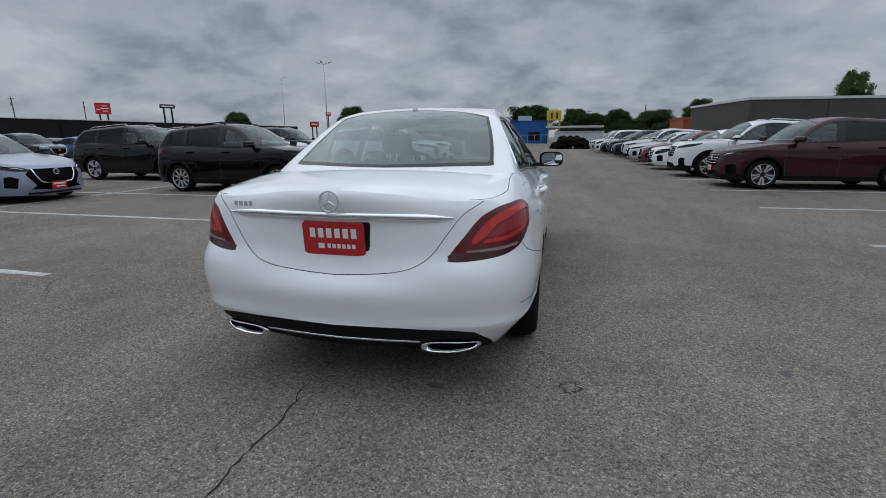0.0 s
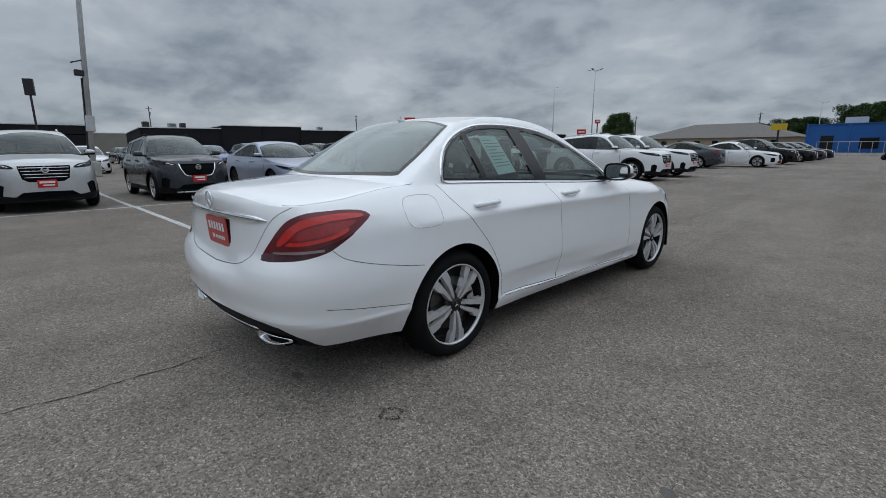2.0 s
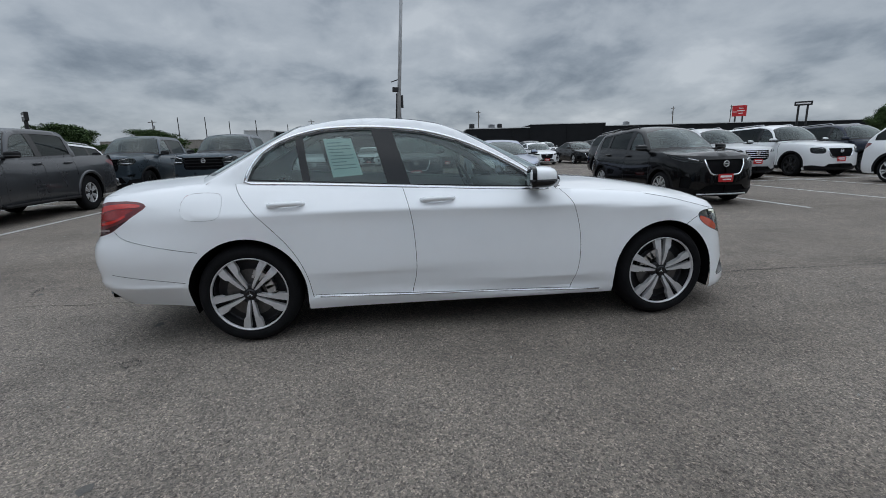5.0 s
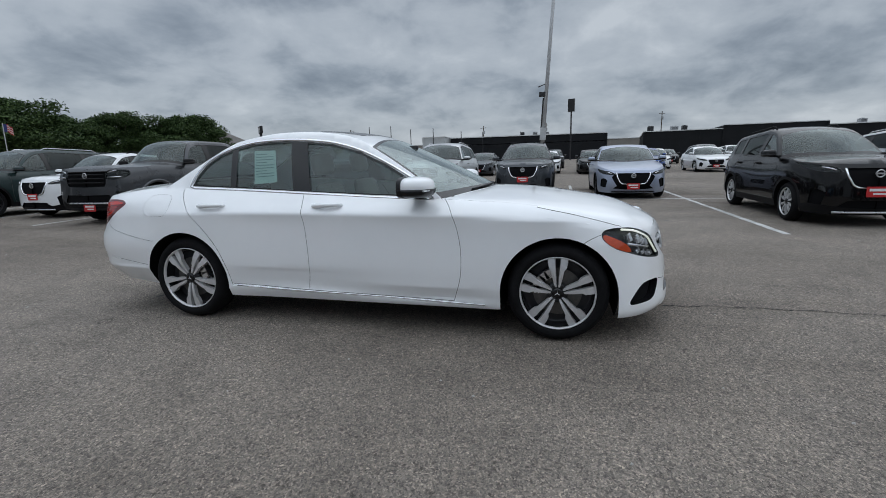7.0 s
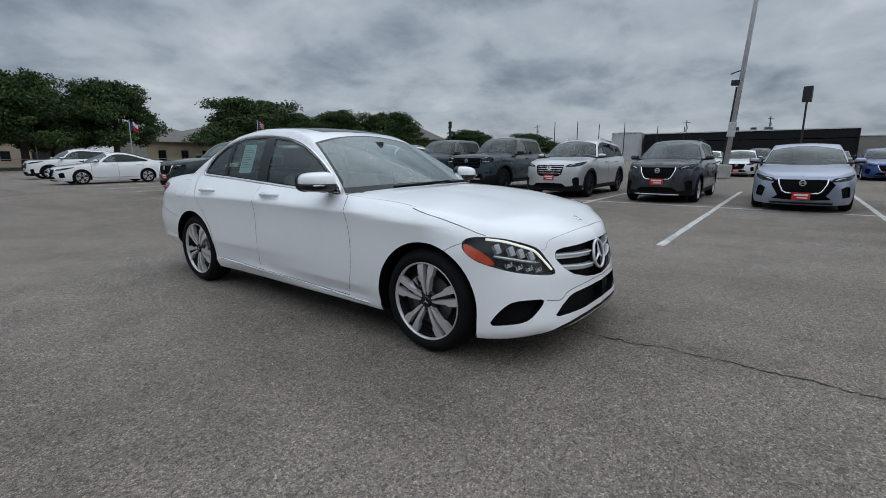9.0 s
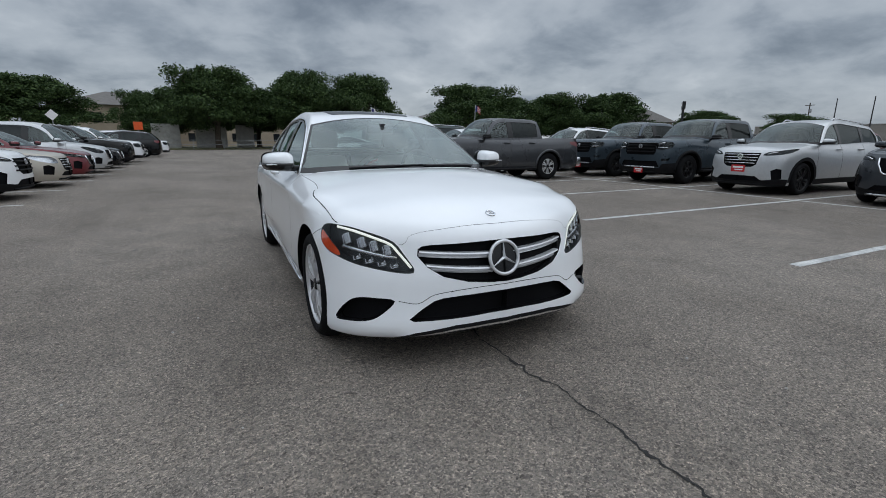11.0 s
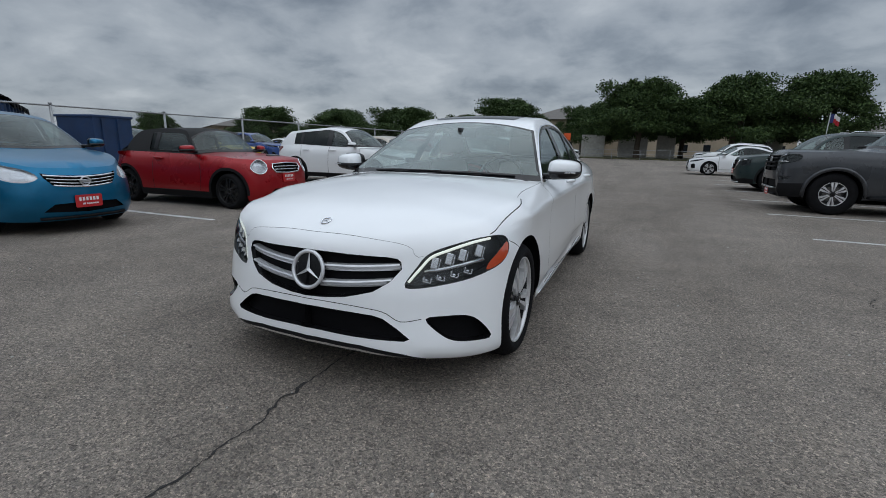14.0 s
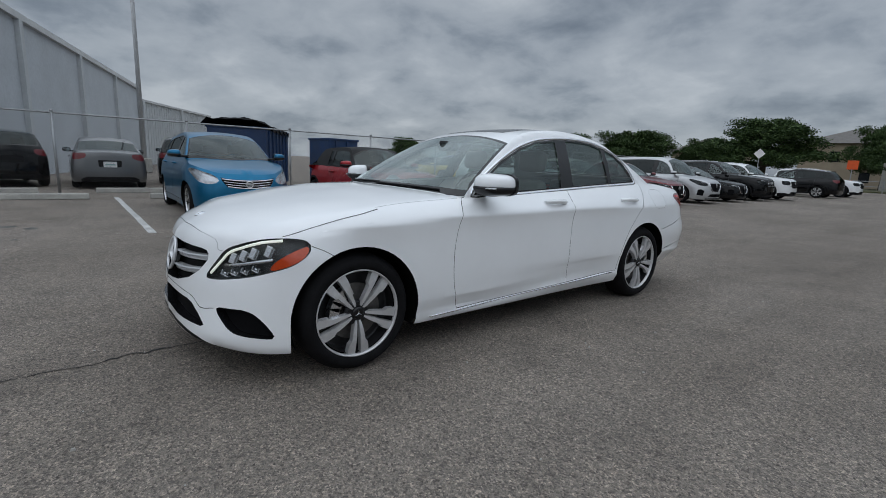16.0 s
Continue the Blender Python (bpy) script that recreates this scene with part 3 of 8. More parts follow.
def dealer_plate(parent, c, tilt=0.0, facing=1, w=0.31, h=0.155, detail=True, mat="plate_red"):
    """A plate on the nose (facing 1) or tail (-1)."""
    up = Vector((0, -math.sin(radians(tilt)) * facing, math.cos(radians(tilt))))
    out = Vector((0, facing * math.cos(radians(tilt)), math.sin(radians(tilt))))
    ac = Vector((-facing, 0, 0))
    rot = Matrix((ac, up, out)).transposed()
    bm = bmesh.new()
    prism(bm, [(-w / 2, -h / 2 + .012), (-w / 2 + .012, -h / 2), (w / 2 - .012, -h / 2), (w / 2, -h / 2 + .012), (w / 2, h / 2 - .012), (w / 2 - .012, h / 2), (-w / 2 + .012, h / 2), (-w / 2, h / 2 - .012)],
          Matrix.Translation(Vector(c) - out * 0.006) @ rot.to_4x4(), 0.006)
    p = part("dealer_plate", bm, M[mat], parent, "red dealer plate with white print")
    if detail:
        rows = [(-0.100 + 0.040 * i, 0.026, 0.026, 0.044) for i in range(6)] + [(-0.062, -0.034, 0.030, 0.024)] + [(-0.024 + 0.024 * i, -0.034, 0.016, 0.020) for i in range(6)]
    else:
        rows = [(0, 0.028, 0.24, 0.04), (0.02, -0.03, 0.18, 0.025)]
    bars(p, c, ac, up, out, rows, M["plate_white"])
    return p


def seat(parent, x, y, z, mat, w=0.5, back=0.62, lite=False):
    if lite:
        bm = bmesh.new()
        add_box(bm, (x, y, z + 0.08), (w, 0.5, 0.16))
        add_box(bm, (x, y - 0.32, z + 0.16 + back / 2), (w * 0.96, 0.13, back), Euler((radians(14), 0, 0)).to_matrix(), 0.04, (0.8, 0.8))
        for xx in ((x,) if w < 0.8 else (-0.36, 0.36)):
            add_box(bm, (xx, y - 0.43, z + 0.30 + back), (0.26, 0.10, 0.17), Euler((radians(8), 0, 0)).to_matrix(), 0.03)
        return part("seat", bm, mat, parent)
    s = new("seat")
    s.parent = parent
    s.matrix_basis = pose(x, y, z)
    part("cushion", box_bm((0, 0, 0.08), (w, 0.5, 0.16), bevel=0.04), mat, s, smooth=True)
    part("backrest", box_bm((0, -0.32, 0.16 + back / 2), (w * 0.96, 0.13, back), Euler((radians(14), 0, 0)).to_matrix(), 0.05, (0.8, 0.8)), mat, s, smooth=True)
    part("headrest", box_bm((0, -0.43, 0.30 + back), (0.26, 0.10, 0.17), Euler((radians(8), 0, 0)).to_matrix(), 0.04), mat, s, smooth=True)
    return s


def inset_poly(poly, d):
    """The outline drawn in by d."""
    P = np.array(poly, float)
    t = np.roll(P, -1, 0) - np.roll(P, 1, 0)
    t /= np.linalg.norm(t, axis=1)[:, None] + 1e-9
    n = np.stack([-t[:, 1], t[:, 0]], 1)
    a = 0.5 * np.sum(P[:, 0] * np.roll(P[:, 1], -1) - np.roll(P[:, 0], -1) * P[:, 1])
    return P + n * d * (1 if a > 0 else -1)


def islands(F):
    """Triangles sorted into pieces that hang together."""
    root = {}

    def find(a):
        while root.setdefault(a, a) != a:
            a = root[a]
        return a
    for f in F:
        a = find(int(f[0]))
        for v in f[1:]:
            root[find(int(v))] = a
    piece = collections.defaultdict(list)
    for f in F:
        piece[find(int(f[0]))].append(f)
    return [np.array(g) for g in piece.values() if len(g) > 2]


def soften(car, mat, sh, y0, y1, reach):
    """Lets the light flow over the rim between side panels, bonnet and boot lid."""
    obs = [o for o in car.children if o.type == "MESH" and o.data.materials and o.data.materials[0] == mat and o.name.split(".")[0] in ("body", "hood", "trunk_lid")]
    R = sh.rim[(sh.rim[:, 1] > y1 - 0.10) | ((sh.rim[:, 1] < y0 + 0.15) & (sh.rim[:, 1] > -2.12))]
    R = np.vstack([R, R * (-1, 1, 1)])
    C, N = [], []
    data = []
    for o in obs:
        me = o.data
        co, fc, fn, ar, vn = (np.zeros(n) for n in (3 * len(me.vertices), 3 * len(me.polygons), 3 * len(me.polygons), len(me.polygons), 3 * len(me.vertices)))
        me.vertices.foreach_get("co", co)
        me.polygons.foreach_get("center", fc)
        me.polygons.foreach_get("normal", fn)
        me.polygons.foreach_get("area", ar)
        me.vertices.foreach_get("normal", vn)
        C.append(fc.reshape(-1, 3))
        N.append(fn.reshape(-1, 3) * ar[:, None])
        data.append((me, co.reshape(-1, 3), vn.reshape(-1, 3)))
    C, N = np.vstack(C), np.vstack(N)
    # every panel faces outwards
    out = C - np.array((0, 0, 0.55)) * 1.0
    out[:, 1] *= 0.25
    N[np.sum(N * out, 1) < 0] *= -1
    dr = np.array([np.min(np.sum((R - c) ** 2, 1)) for c in C])
    near = dr < (3 * reach) ** 2
    C, N = C[near], N[near]
    for me, co, vn in data:
        D = np.array([np.min(np.sum((R - c) ** 2, 1)) for c in co]) ** 0.5
        w = np.clip((1.8 * reach - D) / reach, 0, 1)
        w = w * w * (3 - 2 * w)
        res = vn.copy()
        for i in np.nonzero(w > 0)[0]:
            d2 = np.sum((C - co[i]) ** 2, 1)
            g = np.exp(-d2 / (2 * (0.5 * reach) ** 2))
            a = g @ N
            a /= np.linalg.norm(a) + 1e-12
            b = vn[i] if vn[i] @ a > 0 else -vn[i]
            r = a * w[i] + b * (1 - w[i])
            r /= np.linalg.norm(r) + 1e-12
            res[i] = r if vn[i] @ a > 0 else -r
        me.normals_split_custom_set_from_vertices([tuple(v) for v in res])


def build_car(name, k, paint_mat, m, label, category, group=""):
    """A whole car from its measures k."""
    sh = Shell(k)
    car = thing(name, m, label, category, group)
    step = k.get("step", 0.05)
    R, xw = k["wheel_r"], k["track"]
    yf, yr = k["axles"]
    # ---- lower body
    ss = np.linspace(0, sh.L, 220)
    out = np.vstack([np.stack([ss, sh.ztop(ss)], 1), np.stack([ss, sh.zbot(ss)], 1)[::-1]])
    arch = []
    for ya in (yf, yr):
        a = np.linspace(0, PI, 26)
        ra = R + k["arch_gap"]
        arch.append(sh.side([(ya + ra * math.cos(t), R + ra * math.sin(t)) for t in a] + [(ya - ra, -0.1), (ya + ra, -0.1)]))
    regions = [("cut", a) for a in arch]
    for lab, pts, smoothed in k["regions"]:
        q = np.array([(sh.at(w), z) for w, z in pts])
        regions.append((lab, smooth_line(q, max(30, 4 * len(q)), True) if smoothed else q))
    gap = k.get("gap", 0.006)
    for line in k["seams"]:
        q = smooth_line(np.array([(sh.at(w), z) for w, z in line]), 26)
        regions.append(("panel_gap", strip(q, gap * (0.45 if line[0] == line[-1] or (line[-1] == (("f", 0.0), 0.747)) else 1.0))))
    dy0, dy1, dy2 = k["doors"]
    zs = k["sill"]
    if k.get("arch_lip"):
        for ya in (yf, yr):
            a = np.linspace(-0.15, PI + 0.15, 26)
            ra = R + k["arch_gap"] + k["arch_lip"]
            regions.append(("cladding", sh.side([(ya + ra * math.cos(t), R + ra * math.sin(t)) for t in a])))
        c = [(yf, 0.0), (yf, zs), (yr, zs), (yr, 0.0)]
        regions.append(("cladding", sh.side(c)))
    rear_line = k["rear_door"]
    regions.append(("front_door", sh.side([(dy0, zs), (dy0, 1.4), (dy1, 1.4), (dy1, zs)])))
    regions.append(("rear_door", sh.side([(dy1, zs), (dy1, 1.4)] + rear_line[::-1]) if rear_line else sh.side([(dy1, zs), (dy1, 1.4), (dy1 - .001, 1.4)])))
    # guide lines along the upper rim keep its curve even
    hs = [0.0, 0.008, 0.018, 0.030, 0.045, 0.065, 0.09, 0.125] if step < 0.05 else [0.0, 0.02, 0.05, 0.10]
    zt = sh.ztop(ss)
    for a, b in zip(hs[1:-1:2], hs[2::2]):
        regions.append(("body", np.vstack([np.stack([ss, zt - a], 1), np.stack([ss, zt - b], 1)[::-1]])))
    for line in k.get("creases", ()):
        q = smooth_line(np.array([(sh.at(w), z) for w, z in line]), 60)
        for o in (-0.018, 0.0, 0.014):
            regions.append(("body", np.vstack([q + (0, o), (q + (0, o + 0.009))[::-1]])))
    P, T = panels(out, regions, step)
    V = sh.lower(P)
    mats = {"front_door": paint_mat, "rear_door": paint_mat, "cladding": paint_mat if k.get("painted_flares") else M["plastic"], "panel_gap": M["seam"], "taillight": M["red_lamp"], "tail_bright": M["red_bright"], "tail_dark": M["red_dark"], "tail_strip": M["tail_strip"], "tail_glow": M["tail_glow"],
            "grille": M["mesh"], "intake": M["mesh"], "fog_intake": M["mesh"], "headlight": M["glass_lamp"] if k.get("lite") and k.get("dark_lamps") else M["lens"], "amber_marker": M["amber"], "diffuser": M["plastic"], "chin_band": M["plastic"], "chrome_band": M["chrome"], "fog_lamp": M["lens"],
            "rear_plate_field": M["plastic"], "silver_skid": M["satin"]}
    both = {"front_door", "rear_door", "taillight", "headlight", "fog_intake", "tail_bright", "tail_dark", "tail_strip", "tail_glow", "fog_lamp", "amber_marker", "cladding", "diffuser", "panel_gap"}
    lamps = {}
    for lab, F in T.items():
        if lab == "body" or not len(F):
            continue
        W = V
        if lab == "panel_gap":
            W = sh.lower(P, 0.004)
        if lab in ("grille", "intake", "fog_intake"):
            W = sh.lower(P, k.get("recess", 0.03))
        if lab == "panel_gap" and not k.get("lite"):
            for G in islands(F):
                mirrored(lab, W, G, mats[lab], car)
        elif lab in both:
            obs = mirrored(lab, W, F, mats[lab], car)
            lamps.setdefault(lab, obs)
        else:
            whole(lab, W, F, mats[lab], car)
    # lamp bowls behind the lenses, and the walls of the recesses
    for lab, pts, smoothed in k["regions"]:
        if lab not in ("headlight", "grille", "intake", "fog_intake", "fog_lamp"):
            continue
        q = np.array([(sh.at(w), z) for w, z in pts])
        q = smooth_line(q, max(30, 4 * len(q)), True) if smoothed else densify(q, 0.06)
        dep = 0.055 if lab in ("headlight", "fog_lamp") else k.get("recess", 0.03)
        A, B = sh.lower(q), sh.lower(q, dep)
        n = len(q)
        W = np.vstack([A, B])
        F = np.array([(i, (i + 1) % n, n + (i + 1) % n) for i in range(n)] + [(i, n + (i + 1) % n, n + i) for i in range(n)])
        if lab in ("headlight", "fog_lamp"):
            Pb, Tb = panels(q, [], max(step, 0.03))
            F2 = Tb["body"] + len(W)
            W2 = np.vstack([W, sh.lower(Pb, dep)])
            o = mirrored("lamp_housing", W2, np.vstack([F, F2]), M["lamp_inside"] if k.get("dark_lamps", True) else M["lamp_blade"], car, smooth=False)
            for ob, lens in zip(o, lamps[lab]):
                ob.parent = lens
        else:
            (mirrored if lab == "fog_intake" else whole)("recess_edge", W, F, M["gloss_black"], car, smooth=False)
    bodyV, bodyF = [V], [T["body"]]
    # ---- cabin side
    y0, y1 = sh.ends()
    ys = np.linspace(y0, y1, 90)
    zr = sh.rail(ys)
    out = np.vstack([np.stack([ys, sh.rimz(ys)], 1), np.stack([ys, zr], 1)[::-1][1:-1]])
    regs = [(lab, smooth_line(p, 50, True) if sm else np.array(p)) for lab, p, sm in k["side_glass"]]
    P, T = panels(out, regs, step)

    def cab_side(P, push=0.0):
        return np.stack([sh.gx(P[:, 0], P[:, 1]) - push, P[:, 0], P[:, 1]], 1)
    off = len(V)
    if k.get("cabin_side"):
        mirrored("soft_top_side", cab_side(P), T["body"], M[k["cabin_side"]], car)
    else:
        bodyV.append(cab_side(P))
        bodyF.append(T["body"] + off)
        off += len(P)
    gm = {"pane_front": M[k.get("tint_front", "glass")], "pane_rear": M[k.get("tint_rear", "glass")], "pane_quarter": M[k.get("tint_rear", "glass")], "pillar_trim": M["gloss_black"], "soft_top": M["soft_top"], "window_frame": M["plastic"]}
    for lab, F in T.items():
        if lab == "body" or not len(F):
            continue
        mirrored("side_window" if lab.startswith("pane") else lab, cab_side(P, 0.008 if lab.startswith("pane") else -0.001), F, gm[lab], car)
    if k.get("dlo_trim"):
        q = smooth_line(k["dlo_trim"], 110, True)
        for sg in (1, -1):
            bm = bmesh.new()
            A, B = cab_side(q, 0.001), cab_side(q, -0.008)
            qi = inset_poly(q, -k.get("trim_w", 0.016))
            A2, B2 = cab_side(qi, 0.001), cab_side(qi, -0.006)
            n = len(q)
            loops = [[bm.verts.new((sg * v[0], v[1], v[2])) for v in X] for X in (A, B, B2, A2)]
            for a, b in zip(loops[:-1], loops[1:]):
                for i in range(n):
                    bm.faces.new((a[i], a[(i + 1) % n], b[(i + 1) % n], b[i]))
            part("window_trim", bm, M[k.get("trim_mat", "chrome")], car, smooth=True)
    # ---- cabin top
    xs = np.linspace(0, 1, 24)

    def fan(sign, ye):
        xe = float(sh.rimx(np.array([ye]))[0])
        x = xs * xe
        y = sh.foot(x, sign)
        y[-1] = ye
        return np.stack([x, y], 1)
    front, rear = fan(1, y1), fan(-1, y0)
    xr = np.maximum(sh.gx(ys, zr), 0)
    edge = np.stack([xr, ys], 1)[1:-1]
    out = np.vstack([front, edge[::-1], rear[::-1]])

    def on_top(frac, y):
        return frac * np.interp(y, ys, xr), y
    regs = []
    ws, wr = k["screen"], k["rear_glass"]

    def screen(sign, foot, y_top, m_foot, m_top, inset_foot, arc):
        lo = np.array([(x * (1 - m_foot), y - sign * inset_foot) for x, y in foot])
        topx = float(np.interp(y_top, ys, xr)) * (1 - m_top)
        xt = np.linspace(1, 0, 14) * topx
        up = np.stack([xt, y_top + sign * arc * (1 - (xt / topx) ** 2)], 1)
        side_y = np.linspace(lo[-1, 1], y_top, 14)[1:-1]
        f = np.linspace(0, 1, 14)[1:-1]
        sx = np.interp(side_y, ys, xr) * (1 - (m_foot * (1 - f) + m_top * f))
        return np.vstack([lo, np.stack([sx, side_y], 1), up])
    mf, mt, rf, rt = k.get("screen_margin", (0.07, 0.08, 0.10, 0.09))
    regs.append(("windscreen", screen(1, front, ws, mf, mt, 0.05, k.get("arc", -0.02))))
    regs.append(("windscreen_border", screen(1, front, ws - 0.025, mf - 0.03, mt - 0.035, 0.004, k.get("arc", -0.02))))
    if wr is not None:
        ft = k.get("rear_foot", 0.04)
        regs.append(("rear_window", screen(-1, rear, wr, rf, rt, ft, -k.get("rear_arc", 0.0))))
        regs.append(("rear_window_border", screen(-1, rear, wr + 0.025, rf - 0.03, rt - 0.035, ft - 0.025, -k.get("rear_arc", 0.0))))
    for lab, p in k.get("roof_regions", []):
        regs.append((lab, np.array(p)))
    P, T = panels(out, regs, step)
    Vt = np.stack([P[:, 0], P[:, 1], sh.cabin(P[:, 0], P[:, 1])], 1)
    dist = np.abs(P[:, 0] - np.interp(P[:, 1], ys, xr))
    # bonnet and boot edges take the height of the lower panel
    bodyV.append(Vt)
    roof_mat = k.get("roof_mat")
    if roof_mat:
        whole("roof", Vt, T["body"], M[roof_mat], car)
        bodyV.pop()
    else:
        bodyF.append(T["body"] + off)
        off += len(P)
    tm = {"windscreen": M[k.get("glass_front", "glass_front")], "windscreen_border": M["gloss_black"], "rear_window": M[k.get("tint_back", "glass")], "rear_window_border": M["gloss_black"], "sunroof": M["gloss_black"], "roof_ditch": M["plastic"]}
    for lab, F in T.items():
        if lab == "body" or not len(F):
            continue
        W = Vt.copy()
        W[:, 2] += 0.002
        whole(lab, W, F, tm[lab], car)
    # ---- bonnet and boot lid
    for nm, sign, foot, ye in (("hood", 1, front, y1), ("trunk_lid", -1, rear, y0)):
        if nm == "trunk_lid" and k.get("no_deck"):
            continue
        rim = sh.rim[sh.rim[:, 1] > ye + 0.001] if sign > 0 else sh.rim[sh.rim[:, 1] < ye - 0.001]
        rim = rim[:, :2]
        out = np.vstack([foot, rim[::-1] if sign > 0 else rim])
        regs = []
        line = k.get(nm + "_line")
        if line is not None:
            if line == "rim":
                t_ = np.gradient(rim, axis=0)
                t_ /= np.linalg.norm(t_, axis=1)[:, None] + 1e-9
                q = rim - 0.008 * np.stack([-t_[:, 1], t_[:, 0]], 1)
                q = q[(q[:, 1] < k["seam_front"])] if sign > 0 else q[(q[:, 0] > 0.60)]
            else:
                q = smooth_line(line, 30)
            regs.append(("panel_gap", strip(q, gap)))
            if line != "rim":
                regs.append((nm, np.vstack([q, k[nm + "_close"]])))
        P, T = panels(out, regs, step, rest="body" if line is not None and line != "rim" else nm)
        Vd = np.stack([P[:, 0], P[:, 1], sh.flat(P[:, 0], P[:, 1])], 1)
        if nm in T:
            whole(nm, Vd, T[nm], paint_mat, car)
        if "panel_gap" in T and len(T["panel_gap"]):
            W = Vd.copy()
            W[:, 2] -= 0.003
            for G in islands(T["panel_gap"]):
                (mirrored if line == "rim" else whole)("panel_gap", W, G, M["seam"], car)
        if "body" in T and len(T["body"]):
            bodyV.append(Vd)
            bodyF.append(T["body"] + off)
            off += len(P)
    whole("body", np.vstack(bodyV), np.vstack(bodyF), paint_mat, car)
    if k.get("soften"):
        soften(car, paint_mat, sh, y0, y1, k["soften"])
    # ---- underside, wheel wells, cabin floor
    hw = k["track"] - 0.04
    bm = bmesh.new()
    ymin, ymax = sh.P[-1, 1], sh.P[0, 1]
    add_box(bm, (0, (yf + yr) / 2, sh.zbot(sh.at(0.0)) + 0.10), (2 * hw - 0.02, yf - yr - 2 * R - 0.10, 0.16))
    add_box(bm, (0, (yf + R + ymax) / 2 - 0.1, k["clear"] + 0.10), (1.2 * hw, ymax - yf - R - 0.25, 0.12))
    add_box(bm, (0, (yr - R + ymin) / 2 + 0.12, k["clear"] + 0.12), (1.3 * hw, yr - R - ymin - 0.25, 0.12))
    add_box(bm, (0, (yf + yr) / 2, R + 0.02), (0.9 * hw, yf - yr + 2 * R, 0.18))
    part("underbody", bm, M["under"], car)
    for ya in (yf, yr):
        for sg in (1, -1):
            bm = bmesh.new()
            ra = R + k["arch_gap"] + 0.004
            A, B = [], []
            for t in np.linspace(-0.35, PI + 0.35, 24):
                yy, zz = ya + ra * math.cos(t), R + ra * math.sin(t)
                s0 = sh.at(yy)
                xo = sh.lower(np.array([[s0, max(zz, sh.zbot(s0))]]))[0, 0] - 0.004
                A.append(bm.verts.new((sg * xo, yy, zz)))
                B.append(bm.verts.new((sg * 0.45 * xo, yy, zz)))
            for i in range(len(A) - 1):
                bm.faces.new((A[i], A[i + 1], B[i + 1], B[i]))
            bm.faces.new(B)
            if k.get("far"):
                bm.free()
            else:
                part("wheel_arch_liner", bm, M["under"], car)
            make_wheel(car, sg * xw, ya, R, k["rim_r"], k.get("tyre_w", 0.22), k["wheel_style"], k.get("face", -0.012), not k.get("lite", False), k.get("far", False))
    zbelt = float(sh.rimz(np.array([k["mid"]]))[0])
    part("cabin_floor", box_bm((0, (y0 + y1) / 2 + 0.1, zbelt - 0.42), (2 * sh.rimx(np.array([0.0]))[0] - 0.08, y1 - y0 - 0.3, 0.04)), M["dark_trim"], car)
    bm = bmesh.new()
    yd = y1 - 0.12
    add_box(bm, (0, yd, zbelt - 0.14), (2 * sh.rimx(np.array([yd]))[0] - 0.10, 0.42, 0.22), bevel=0.05)
    part("dashboard", bm, M["dark_trim"], car, smooth=True)
    sm = M[k.get("seat_mat", "dark_trim")]
    ysf = k["mid"] + k.get("seat_y", 0.12)
    for x in (-0.36, 0.36) if not k.get("far") else ():
        seat(car, x, ysf, zbelt - 0.66, sm, back=0.56, lite=k.get("lite", False))
    if rear_line and not k.get("far"):
        s = seat(car, 0, ysf - 0.86, zbelt - 0.74, M["dark_trim"], w=1.2, back=0.40, lite=k.get("lite", False))
    if not k.get("far"):
        bm = bmesh.new()
        c = Vector((-0.36, yd - 0.30, zbelt - 0.06))
        rot = Euler((radians(-64), 0, 0)).to_matrix()
        add_tube(bm, [c + rot @ Vector((0.18 * math.cos(t), 0.18 * math.sin(t), 0)) for t in np.linspace(0, 2 * PI, 25)], 0.015, 6, False)
        add_box(bm, c, (0.3, 0.05, 0.03), rot)
        part("steering_wheel", bm, M["dark_trim"], car, smooth=True)
    # ---- mirrors
    mx, my, mz = k["mirror_at"]
    for sg in (1, -1):
        mi = new("door_mirror")
        mi.parent = car
        bm = bmesh.new()
        q = k.get("mirror_size", (0.20, 0.13, 0.125))
        vs = bmesh.ops.create_uvsphere(bm, u_segments=18, v_segments=10, radius=0.5)["verts"]
        for v in vs:
            x, y, z = v.co * 2
            e = 0.62
            x, y, z = (math.copysign(abs(c) ** e, c) for c in (x, y, z))
            y = y if y > 0 else y * 0.25
            v.co = Vector((sg * (mx + x * q[0] / 2), my + y * q[1] - x * 0.035, mz + z * q[2] / 2 * (1 - 0.12 * x)))
        part("mirror_cap", bm, M["plastic"] if k.get("dark_mirror") else paint_mat, mi, smooth=True)
        bm = bmesh.new()
        g = Vector((sg * mx, my - q[1] * 0.26, mz))
        prism(bm, [(q[0] * 0.44 * math.copysign(abs(math.cos(t)) ** 0.6, math.cos(t)), q[2] * 0.43 * math.copysign(abs(math.sin(t)) ** 0.6, math.sin(t))) for t in np.linspace(0, 2 * PI, 24, endpoint=False)],
              Matrix.Translation(g) @ Euler((radians(90), 0, radians(-8 * sg))).to_matrix().to_4x4(), 0.004)
        part("mirror_glass", bm, M["mirror"], mi)
        bm = bmesh.new()
        prism(bm, [(q[0] * 0.525 * math.copysign(abs(math.cos(t)) ** 0.6, math.cos(t)), q[2] * 0.525 * math.copysign(abs(math.sin(t)) ** 0.6, math.sin(t))) for t in np.linspace(0, 2 * PI, 24, endpoint=False)],
              Matrix.Translation(g + Vector((0, 0.030, 0))) @ Euler((radians(90), 0, radians(-8 * sg))).to_matrix().to_4x4(), 0.028)
